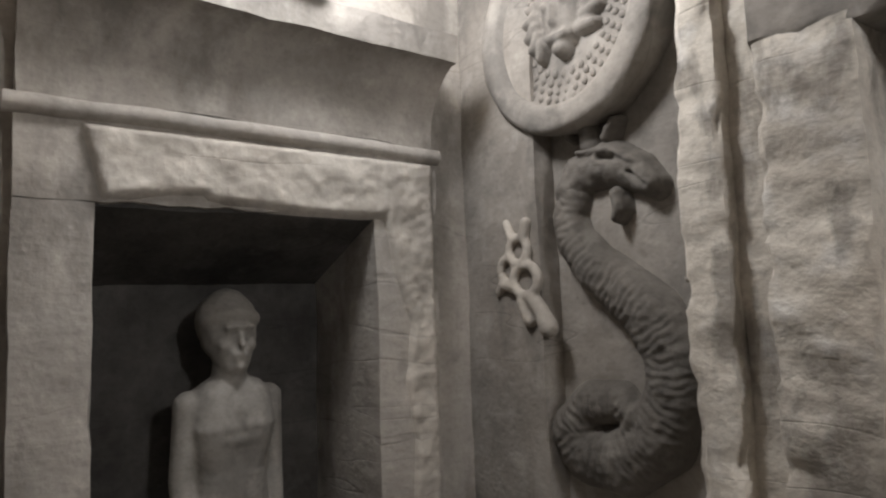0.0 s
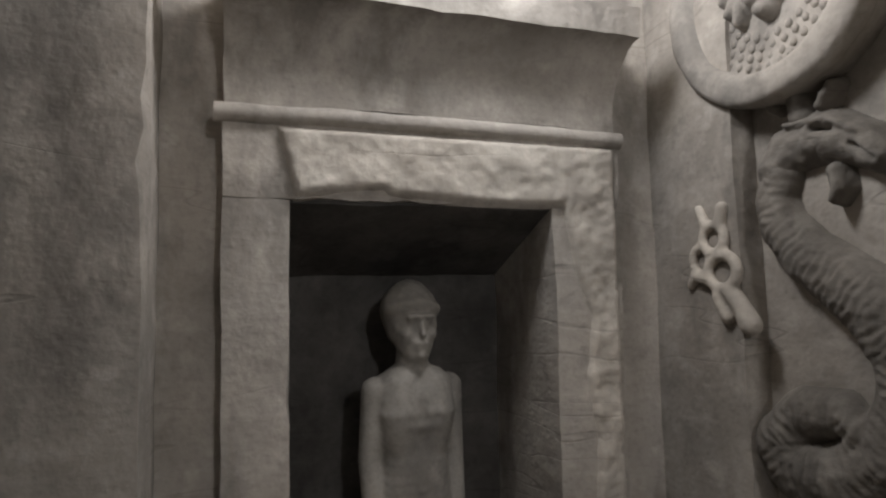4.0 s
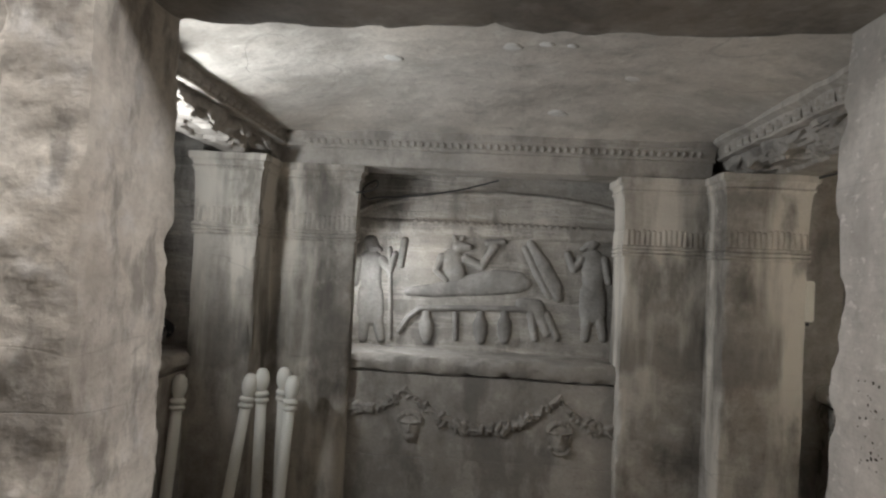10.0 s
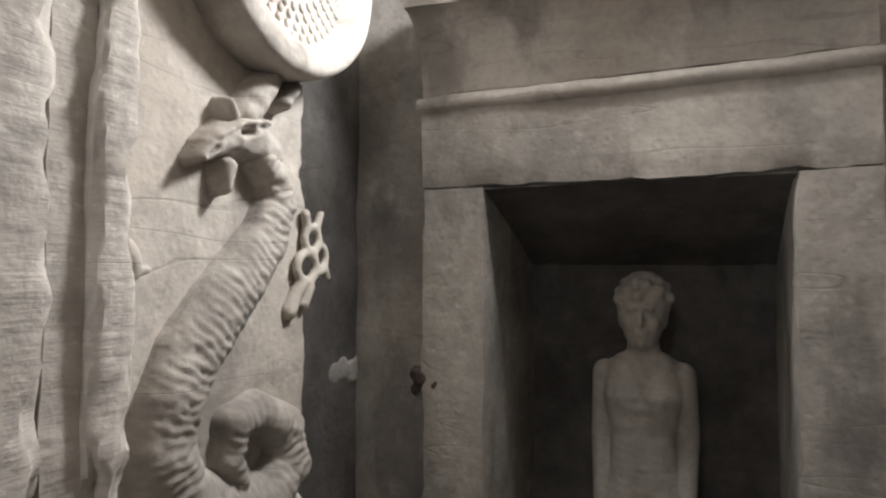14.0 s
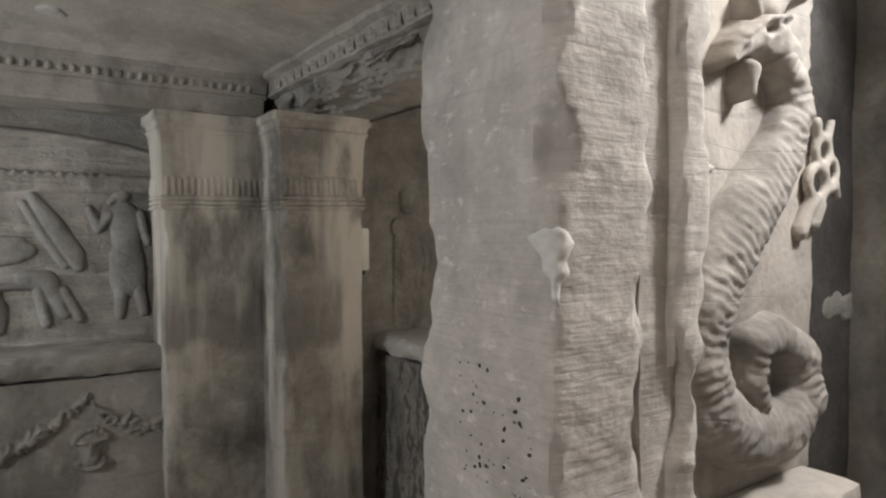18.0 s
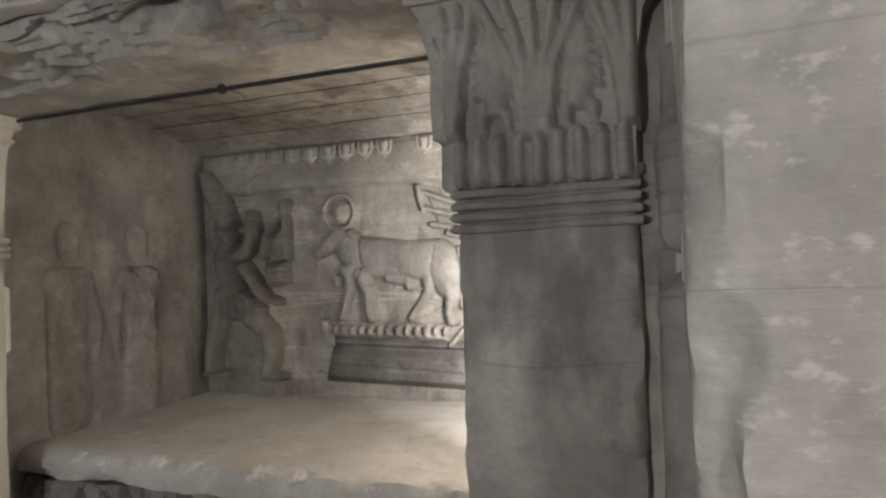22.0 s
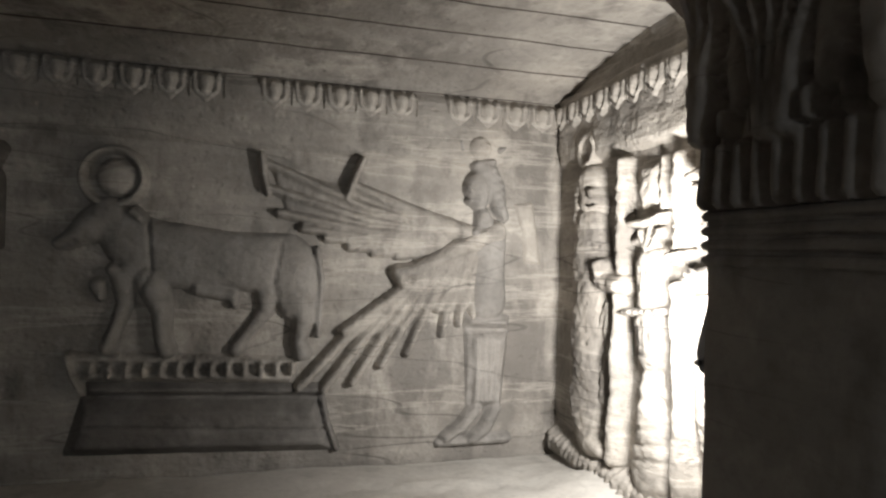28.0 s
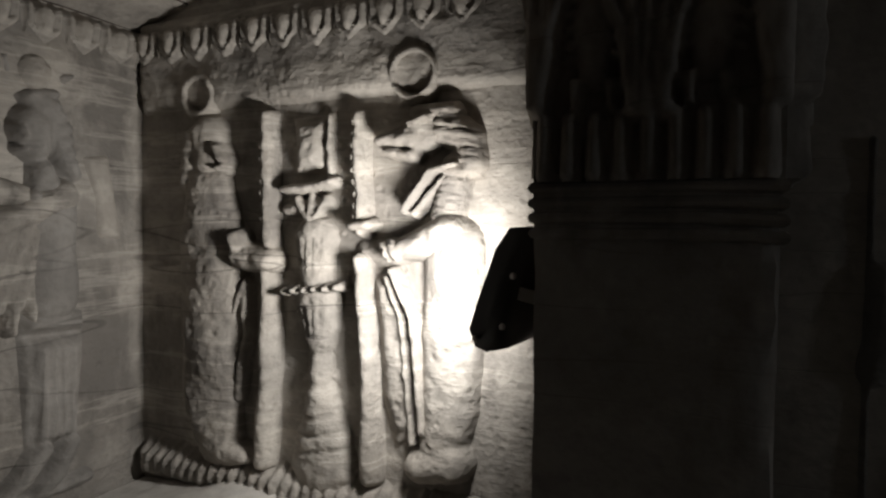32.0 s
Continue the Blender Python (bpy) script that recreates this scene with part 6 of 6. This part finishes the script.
piers = [o for o in scene.objects if o.name.split(".")[0] == "pier"]
for p in piers:
    xs, ys = [v.co.x for v in p.data.vertices], [v.co.y for v in p.data.vertices]
    lo, hi = (min(xs) + 0.004, min(ys) + 0.004), (max(xs) - 0.004, max(ys) - 0.004)
    if max(ys) < 1.0:                                   # papyrus capital by the doorway
        for k in range(4):
            z = 1.527 + 0.019 * k
            collar("ring", lo, hi, [(z, 0.001), (z + 0.003, 0.006), (z + 0.008, 0.008), (z + 0.013, 0.006), (z + 0.016, 0.001)], LIME, p)
        collar("bell", lo, hi, [(1.60, 0.002), (1.69, 0.004), (1.78, 0.008), (1.85, 0.02), (1.89, 0.045), (1.90, 0.05)], LIME, p)
        collar("abacus", lo, hi, [(1.899, 0.058), (1.935, 0.062), (1.944, 0.05)], LIME, p)
        s = 1 if min(xs) > 0 else -1
        wx, wy = hi[0] - lo[0], hi[1] - lo[1]
        for width, place in ((wy, lambda u, v, h: ((lo[0] - 0.006 - h - 0.03 * max(0, (v - 1.8) / 0.1) ** 2) if s > 0 else (hi[0] + 0.006 + h + 0.03 * max(0, (v - 1.8) / 0.1) ** 2), lo[1] + u, v)),
                             (wx, lambda u, v, h: (lo[0] + u, hi[1] + 0.006 + h + 0.03 * max(0, (v - 1.8) / 0.1) ** 2, v))):
            c = Relief(-0.01, width + 0.01, 1.60, 1.90, 0.006)
            for k in range(9):                          # stems
                c.stroke(0.015, (width * (k + 0.5) / 9, 1.61, 0.013), (width * (k + 0.5) / 9, 1.675, 0.011))
            for k in range(5):                          # middle sheaf
                f = (k - 2) / 2
                c.stroke(0.024, (width / 2 + 0.018 * f, 1.68, 0.009), (width / 2 + 0.03 * f, 1.78, 0.010), (width / 2 + 0.08 * f, 1.885, 0.012))
            for e, d in ((0.0, 1), (width, -1)):        # corner sheaves
                for k in range(3):
                    c.stroke(0.022, (e + d * 0.006 * k, 1.69, 0.009), (e + d * 0.012 * k, 1.79, 0.010), (e + d * 0.03 * k, 1.885, 0.011))
            for e in (0.27, 0.73):                      # leaves between, with toothed rims
                u = width * e
                c.stroke(0.016, (u, 1.73, 0.020), (u, 1.79, 0.028), (u, 1.84, 0.02))
                for k in range(6):
                    c.stroke(0.013, (u - 0.034, 1.745 + 0.018 * k, 0.006), (u - 0.018, 1.753 + 0.018 * k, 0.005))
                    c.stroke(0.013, (u + 0.034, 1.745 + 0.018 * k, 0.006), (u + 0.018, 1.753 + 0.018 * k, 0.005))
                c.stroke(0.013, (u - 0.02, 1.69, 0.007), (u - 0.02, 1.715, 0.011)).stroke(0.02, (u + 0.02, 1.69, 0.007), (u + 0.02, 1.715, 0.011))
            c.h = np.where(c.h > 0, c.h * 1.5, c.h)
            ob = new("leaf_carving", c.mesh("leaf_carving", LIME, place, 0.002))
            ob.parent = p
    else:
        for z in (1.535, 1.556, 1.577):
            collar("ring", lo, hi, [(z, 0.0), (z + 0.002, 0.010), (z + 0.012, 0.013), (z + 0.017, 0.010), (z + 0.019, 0.0)], DAMP, p)
        collar("bell", lo, hi, [(1.597, 0.002), (1.70, 0.005), (1.80, 0.008), (1.85, 0.012), (1.862, 0.016)], DAMP, p)
        collar("fillet", lo, hi, [(1.861, 0.014), (1.872, 0.024), (1.882, 0.020)], DAMP, p)
        collar("abacus", lo, hi, [(1.883, 0.016), (1.905, 0.024), (1.913, 0.036), (1.944, 0.038)], DAMP, p)
        left = min(xs) < 0
        faces_ = [(hi[0] - lo[0], lambda u, v, h: (lo[0] + u, lo[1] - 0.007 - h, v))]
        faces_.append((hi[1] - lo[1], (lambda u, v, h: (hi[0] + 0.007 + h, lo[1] + u, v)) if left else (lambda u, v, h: (lo[0] - 0.007 - h, lo[1] + u, v))))
        for width, place in faces_:
            c = Relief(0.0, width, 1.59, 1.72, 0.0055)
            n_ = max(3, round(width / 0.026))
            for k in range(n_):
                c.stroke(0.0045, (width * (k + 0.5) / n_, 1.602, 0.009), (width * (k + 0.5) / n_, 1.665 + 0.012 * noise.noise(Vector((k * 0.7, width, 0))), 0.009))
            ob = new("reed_band", c.mesh("reed_band", DAMP, place, 0.002))
            ob.parent = p

# ---- mouldings of the architraves ----
for s, x in ((1, 1.076), (-1, -1.216)):
    m1 = swept([(x, 2.045), (x - s * 0.018, 2.05), (x - s * 0.02, 2.058), (x - s * 0.008, 2.062), (x - s * 0.022, 2.11), (x - s * 0.05, 2.125), (x - s * 0.05, 2.2), (x + s * 0.02, 2.2), (x + s * 0.02, 2.045)],
               0.23, 2.28, "y", PALE, "trim", cell=0.03, chip=0.006)
    tagged(m1, "worn moulding along the architrave", "moulding", "", "structure")
    eggs = tagged(new("egg_moulding"), "row of worn egg carving along the architrave", "moulding")
    for k in range(24):
        ob = egg("egg", (x - s * 0.012, 0.34 + 0.079 * k, 2.085), radians(-90 if s > 0 else 90), CARVED)
        ob.scale = (0.85, 0.85, 0.7)
        ob.parent = eggs
m2 = swept([(PY, 2.035), (PY - 0.012, 2.04), (PY - 0.012, 2.055), (PY - 0.004, 2.06), (PY - 0.018, 2.085), (PY - 0.035, 2.095), (PY - 0.035, 2.2), (PY + 0.02, 2.2), (PY + 0.02, 2.035)],
           -1.22, 1.05, "x", LIME, "trim", cell=0.03, chip=0.004)
tagged(m2, "worn moulding along the far architrave", "moulding", "", "structure")
dent = Relief(-1.1, 1.02, 2.055, 2.09, 0.008)
for k in range(52):
    dent.stroke(0.014, (-1.07 + 0.04 * k, 2.078, 0.012), (-1.07 + 0.04 * k, 2.066, 0.010))
ob = dent.carve("dentil_moulding", LIME, lambda u, v, h: (u, PY - 0.012 - h, v), "row of small worn dentils over the far niche", "moulding")

# ---- loose and fitted things ----
def barrier_post(top, foot, label):
    root = tagged(new("barrier_post"), label, "barrier post", "white barrier posts")
    axis = Vector(top) - Vector(foot)
    L = axis.length
    root.matrix_world = Matrix.Translation(foot) @ axis.to_track_quat("Z", "Y").to_matrix().to_4x4()
    part("shaft", lathe([(0.034, 0.0), (0.034, 0.05), (0.027, 0.08), (0.027, L * 0.5), (0.026, L - 0.16)], 20), WHITE, root, "", True)
    for z in (L - 0.165, L - 0.135):
        part("collar", lathe([(0.026, z), (0.034, z + 0.004), (0.036, z + 0.012), (0.033, z + 0.02), (0.022, z + 0.026)], 20), WHITE, root, "", True)
    part("finial", lathe([(0.02, L - 0.112), (0.026, L - 0.10), (0.034, L - 0.075), (0.036, L - 0.05), (0.03, L - 0.02), (0.018, L - 0.004), (0.006, L)], 20), WHITE, root, "", True)
    return root


POST = "white painted turned barrier post leaning near the pier"
for top, foot in (((-1.19, 1.94, 0.875), (-1.29, 1.88, 0.0)), ((-1.145, 1.96, 0.90), (-1.15, 1.99, 0.0)), ((-1.045, 1.98, 0.905), (-1.09, 2.14, 0.0)),
                  ((-0.99, 1.95, 0.875), (-1.02, 1.86, 0.0)), ((-1.51, 1.88, 0.86), (-1.53, 1.80, 0.0))):
    barrier_post(top, foot, POST)


def cable(name, pts, r, label, mat=BLACK):
    cu = bpy.data.curves.new(name, "CURVE")
    cu.dimensions, cu.bevel_depth, cu.bevel_resolution = "3D", r, 2
    sp = cu.splines.new("BEZIER")
    sp.bezier_points.add(len(pts) - 1)
    for b_, p in zip(sp.bezier_points, pts):
        b_.co = p
        b_.handle_left_type = b_.handle_right_type = "AUTO"
    cu.materials.append(mat)
    return tagged(new(name, cu), label, "cable")


cable("electric_cable", [(1.43, 0.60, 1.936), (1.432, 0.9, 1.937), (1.432, 1.28, 1.937), (1.43, 1.7, 1.936), (1.425, 2.02, 1.934)], 0.006, "thin black cable clipped along the architrave")
clip = tagged(new("cable_clip"), "small dark clip holding the cable", "clip")
part("clip", lathe([(0.004, -0.012), (0.012, -0.008), (0.012, 0.006), (0.006, 0.012)], 12), BLACK, clip, "", True)
clip.location = (1.432, 1.28, 1.937)
cable("electric_cable", [(-0.80, 2.26, 1.80), (-0.74, 2.27, 1.81), (-0.70, 2.33, 1.85), (-0.74, 2.4, 1.88), (-0.78, 2.35, 1.80), (-0.70, 2.45, 1.80), (-0.3, 2.52, 1.86), (-0.05, 2.52, 1.93)], 0.005,
      "loose black cable looped at the far niche")


def floodlight(m, label):
    """Housing with rounded ends, bright face, stirrup and screws; it shines along its own +x."""
    root = tagged(new("floodlight"), label, "floodlight")
    root.matrix_world = m
    outline = [(0.0, 0.095), (0.035, 0.085), (0.05, 0.05), (0.062, -0.04), (0.065, -0.075), (0.05, -0.098), (0.03, -0.10), (0.0, -0.085), (-0.02, -0.05), (-0.02, 0.06)]
    bm = bmesh.new()
    rows = [[bm.verts.new((u, y, z)) for u, z in outline] for y in (-0.075, 0.075)]
    n_ = len(outline)
    for k in range(n_):
        bm.faces.new((rows[0][k], rows[0][(k + 1) % n_], rows[1][(k + 1) % n_], rows[1][k]))
    bm.faces.new(rows[0][::-1])
    bm.faces.new(rows[1])
    bmesh.ops.recalc_face_normals(bm, faces=bm.faces)
    bmesh.ops.bevel(bm, geom=[e for e in bm.edges if e.calc_face_angle(0) > 0.9], offset=0.005, segments=2, affect="EDGES")
    part("housing", bm, BLACK, root, "black housing", True)
    bm = bmesh.new()
    for y in (-0.085, 0.085):
        bmesh.ops.create_cube(bm, size=1, matrix=Matrix.Translation((-0.03, y, 0)) @ Matrix.Diagonal((0.05, 0.004, 0.018, 1)))
    bmesh.ops.create_cube(bm, size=1, matrix=Matrix.Translation((-0.056, 0, 0)) @ Matrix.Diagonal((0.004, 0.174, 0.018, 1)))
    part("stirrup", bm, STEEL, root, "steel stirrup")
    for y in (-0.077, 0.077):
        for u, z in ((0.05, -0.085), (0.012, 0.02), (0.012, -0.055)):
            bm = bmesh.new()
            bmesh.ops.create_uvsphere(bm, u_segments=8, v_segments=6, radius=0.005, matrix=Matrix.Translation((u, y, z)))
            part("screw", bm, STEEL, root, "bright screw", True)
    return root


STEEL = plain("bright_steel", (0.62, 0.60, 0.57), 0.3, 1.0)
floodlight(pose(1.437, 0.42, 1.452, 0, -12, -4), "black floodlight fixed behind the pier")
floodlight(pose(-0.925, 2.44, 1.52, 0, 0, 5), "black floodlight fixed behind the far pier")
floodlight(pose(-1.75, 2.02, 1.047, 0, -60, 90), "black floodlight lying on the sarcophagus lid by the end wall")
# unseen floodlight body added to go with the chamber fill lamp
fill_light = floodlight(pose(-1.60, 0.94, 1.58, 0, 0, 8), "added black floodlight on a stand, unseen, as chamber fill")
part("stand", lathe([(0.07, -0.632), (0.07, -0.622), (0.014, -0.616), (0.014, -0.09)], 20), BLACK, fill_light, "thin black stand", True)
floodlight(pose(1.80, -0.60, 2.396, 0, 0, 180), "black floodlight standing on the statue niche cornice")
floodlight(pose(-1.66, -0.66, 2.296, 0, 0, 0), "black floodlight standing on the statue niche cornice")

box_ = tagged(new("wall_box"), "white plastic box on the niche wall", "box")
bm = bmesh.new()
bmesh.ops.create_cube(bm, size=1, matrix=Matrix.Translation((1.462, 2.165, 1.355)) @ Matrix.Diagonal((0.07, 0.055, 0.2, 1)))
bmesh.ops.bevel(bm, geom=bm.edges[:], offset=0.006, segments=2, affect="EDGES")
part("case", bm, WHITE, box_)
bm = bmesh.new()
bmesh.ops.create_cube(bm, size=1, matrix=Matrix.Translation((1.462, 2.165, 1.245)) @ Matrix.Diagonal((0.03, 0.03, 0.02, 1)))
part("gland", bm, BLACK, box_)
cable("electric_cable", [(1.455, 2.17, 1.24), (1.45, 2.17, 1.0), (1.45, 2.17, 0.6), (1.45, 2.17, 0.0)], 0.012, "dark conduit running down the pier's back")

# plaster patches and marks
PLASTER = stone("plaster", (0.72, 0.70, 0.66), (0.60, 0.58, 0.55), blotch=9.0, bump=0.25, streak=0.1)

MARK = stone("dark_mark", (0.07, 0.05, 0.042), (0.035, 0.028, 0.025), bump=0.3)


def patch(name, place, shape, mat, label, h=0.006):
    reach = max(max(abs(u), abs(v)) + 2 * rad for u, v, rad in shape) + 0.01
    r = Relief(-reach, reach, -reach, reach, min(0.006, reach / 9))
    for u, v, rad in shape:
        r.stroke(h, (u, v, rad))
    ob = new(name, r.mesh(name, mat, place, 0.001))
    return tagged(ob, label, "patch")


jamb_tree = BVHTree.FromPolygons([v.co for v in hewn_jamb.data.vertices], [tuple(p.vertices) for p in hewn_jamb.data.polygons])


def round_corner(u, v, h):
    """u runs from the reveal (below 0) round the worn corner to the front of the jamb."""
    inward = Vector((1, 1, 0)).normalized()
    start = Vector((DR + 0.7071 * u, -0.07 - 0.7071 * u, v)) - inward * 0.2
    at, _, _, _ = jamb_tree.ray_cast(start, inward)
    return (at or start + inward * 0.2) - inward * h


mend = Relief(-0.04, 0.026, 1.355, 1.465, 0.003)
mend.plate(0.0035, (-0.036, 1.440), (-0.017, 1.449), (0.0, 1.452), (0.012, 1.446), (0.019, 1.432), (0.010, 1.415), (0.014, 1.400), (0.004, 1.385), (0.002, 1.363), (-0.006, 1.372),
           (-0.007, 1.392), (-0.016, 1.402), (-0.019, 1.420), (-0.028, 1.428))
mend.h = np.where(mend.h > 0, mend.h + 0.0012 * np.sin(mend.u * 310) * np.sin(mend.v * 270), mend.h)
mend.carve("plaster_patch", PLASTER, round_corner, "pale plaster repair round the worn corner of the door jamb", "patch", 0.001)
patch("plaster_patch", lambda u, v, h: (1.83 + u, 0.198 - h, 1.25 + v), ((-0.06, 0, 0.03), (-0.02, 0.01, 0.032), (0.03, -0.004, 0.034), (0.06, 0.0, 0.036)),
      GREY, "whitish plaster smear on the recess wall", 0.003)
# thin dark reddish patch stands in for the hole; nothing is hollowed out
patch("hole_mark", lambda u, v, h: (1.792 - h, -0.05 + u, 1.25 + v), ((0.0, 0.0, 0.018), (0.012, 0.008, 0.012), (-0.045, -0.018, 0.008), (-0.05, -0.01, 0.006), (0.015, -0.035, 0.006)),
      MARK, "thin dark reddish mark for a hole in the niche frame", 0.0008)


def reveal_x(y, z):
    at, _, _, _ = jamb_tree.ray_cast(Vector((DR - 0.2, y, z)), Vector((1, 0, 0)))
    return at.x if at else DR


rng = random.Random(5)
for k in range(48):                                 # dark raised dots that stand in for shaded pits in the reveal
    y_, z_ = -0.03 + 0.14 * rng.random(), 1.13 + 0.15 * rng.random() ** 1.4
    r_ = 0.0012 + 0.0022 * rng.random() ** 2
    patch("pit_dot", lambda u, v, h: (reveal_x(y_ + u, z_ + v) - h, y_ + u, z_ + v), ((0, 0, r_), (r_ * rng.uniform(-1.5, 1.5), r_ * rng.uniform(-1, 1), r_ * 0.7)), MARK, "small dark dot painting a pit's shade on the door jamb", 0.0012)
for x, y, r in ((0.07, 1.14, 0.03), (0.16, 1.15, 0.022), (-0.05, 1.17, 0.04), (0.45, 1.5, 0.035), (-0.5, 1.35, 0.04), (0.2, 2.0, 0.05)):
    z = 2.115 + 0.105 * min(1.0, max(0.0, min(PX - abs(x), PY - y)) / 0.55) ** 0.7 + 0.014 * noise.noise(Vector((x, y, 0)) * 2.6) + 0.006 * noise.noise(Vector((x, y, 0)) * 9.0)
    patch("plaster_patch", lambda u, v, h: (x + u, y + v, z + 0.004 - h), ((0, 0, r), (r * 0.6, 0.2 * r, r * 0.6)), PLASTER, "pale plaster patch on the chamber ceiling", 0.008)
for y_, w_ in ((0.95, 0.03), (1.18, 0.022), (1.30, 0.035), (1.52, 0.02), (1.66, 0.04), (1.83, 0.028), (1.95, 0.02)):
    patch("lid_chip", lambda u, v, h: (1.552 - h, y_ + u, 0.925 + v), ((0, 0, w_ * 0.5), (w_ * 0.6, -0.006, w_ * 0.4), (-w_ * 0.7, 0.004, w_ * 0.35)), PLASTER, "pale fresh break on the sarcophagus lid", 0.014)
fill = Relief(0.33, 0.46, 1.45, 1.72, 0.006).plate(0.006, (0.375, 1.69), (0.43, 1.68), (0.40, 1.60), (0.395, 1.515), (0.345, 1.51), (0.36, 1.60))
fill.carve("plaster_patch", PALE, lambda u, v, h: (BX - 0.004 - h, u, v), "smooth pale plaster repair behind the goddess", "patch", 0.001)
mound = Relief(0.3, 1.35, 1.6, 2.42, 0.02)
mound.h = 0.055 * np.exp(-((mound.u - 0.28) / 0.16) ** 2 - ((mound.v - 2.08) / 0.2) ** 2) + 0.02 * np.exp(-((mound.u - 0.7) / 0.3) ** 2 - ((mound.v - 2.0) / 0.25) ** 2) - 0.004
tagged(new("dust_mound", mound.mesh("dust_mound", DUST, lambda u, v, h: (v, u, 0.944 + h), 0.004)), "pale dusty rubble heap on the sarcophagus lid", "rubble")
hole = tagged(new("ceiling_hole"), "dark chipped hole in the ceiling", "hole")
part("rim", lathe([(0.055, 0.0), (0.05, -0.006), (0.03, 0.004)], 20), DAMP, hole, "", True)
hole.matrix_world = pose(-0.05, 2.2, 2.158, 0, 0, 0) @ Matrix.Diagonal((1.1, 0.5, 1, 1))

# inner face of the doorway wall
# filler blocks in a darker stone close the gap beside each near pier
blocks("trim", [((1.15, 0.20, 0), (1.41, 0.275, ARCH))], DAMP, "filler block between pier and doorway wall, in darker stone", category="wall", cell=0.05)
blocks("trim", [((-1.41, 0.20, 0), (-1.15, 0.275, ARCH))], DAMP, "filler block between pier and doorway wall, in darker stone", category="wall", cell=0.05)


def guard(u, s, label):
    g = Relief(u - 0.2, u + 0.2, 0.3, 1.75, 0.01)
    g.stroke(0.045, (u, 1.585, 0.05), (u + s * 0.015, 1.535, 0.042)).stroke(0.03, (u, 1.64, 0.03), (u - s * 0.01, 1.69, 0.02))
    g.stroke(0.05, (u + s * 0.04, 1.55, 0.012)).stroke(0.04, (u - s * 0.04, 1.60, 0.02), (u - s * 0.06, 1.50, 0.02))
    g.stroke(0.05, (u - 0.05, 1.42, 0.045), (u - 0.03, 1.28, 0.04), (u - 0.04, 1.1, 0.05)).stroke(0.05, (u + 0.05, 1.42, 0.045), (u + 0.03, 1.28, 0.04), (u + 0.04, 1.1, 0.05))
    g.stroke(0.045, (u - s * 0.09, 1.43, 0.03), (u - s * 0.13, 1.3, 0.024), (u - s * 0.11, 1.17, 0.022)).stroke(0.05, (u + s * 0.09, 1.43, 0.03), (u + s * 0.13, 1.33, 0.024), (u + s * 0.12, 1.48, 0.02))
    g.stroke(0.03, (u + s * 0.14, 1.68, 0.009), (u + s * 0.14, 0.6, 0.009))
    for k in range(5):
        g.stroke(0.055, (u - 0.07 + 0.035 * k, 1.12, 0.016), (u - 0.08 + 0.04 * k, 0.92, 0.016))
    g.stroke(0.045, (u - 0.05, 0.95, 0.045), (u - 0.05, 0.5, 0.035)).stroke(0.045, (u + 0.05, 0.95, 0.045), (u + 0.06, 0.5, 0.035))
    g.h = np.where(g.h > 0, g.h * 0.55, g.h)
    g.carve("guardian_relief", GREY, lambda a_, v, h: (a_, 0.214 + h, v), label)


guard(0.84, 1, "dim carved guardian figure inside the doorway")
guard(-1.0, -1, "dim carved guardian figure beside the doorway")

coat = Relief(-1.08, -0.19, 0.95, 1.90, 0.008)
coat.plate(0.012, (-1.05, 1.868), (-0.215, 1.868), (-0.215, 0.96), (-0.30, 0.96), (-0.285, 1.15), (-0.31, 1.30), (-0.29, 1.44), (-0.33, 1.56), (-0.36, 1.72), (-0.55, 1.716), (-0.70, 1.722), (-0.80, 1.728), (-0.815, 1.742), (-0.90, 1.735), (-1.01, 1.718))
coat.h = np.where(coat.h > 0, coat.h * (1.0 + 0.15 * np.sin(coat.u * 41 + 3 * np.sin(coat.v * 17)) * np.cos(coat.v * 33)), coat.h)
coat.carve("plaster_coat", PALE, lambda u, v, h: (-1.759 + h, u, v), "patchy pale plaster coat over the niche frame", "plaster", 0.004)
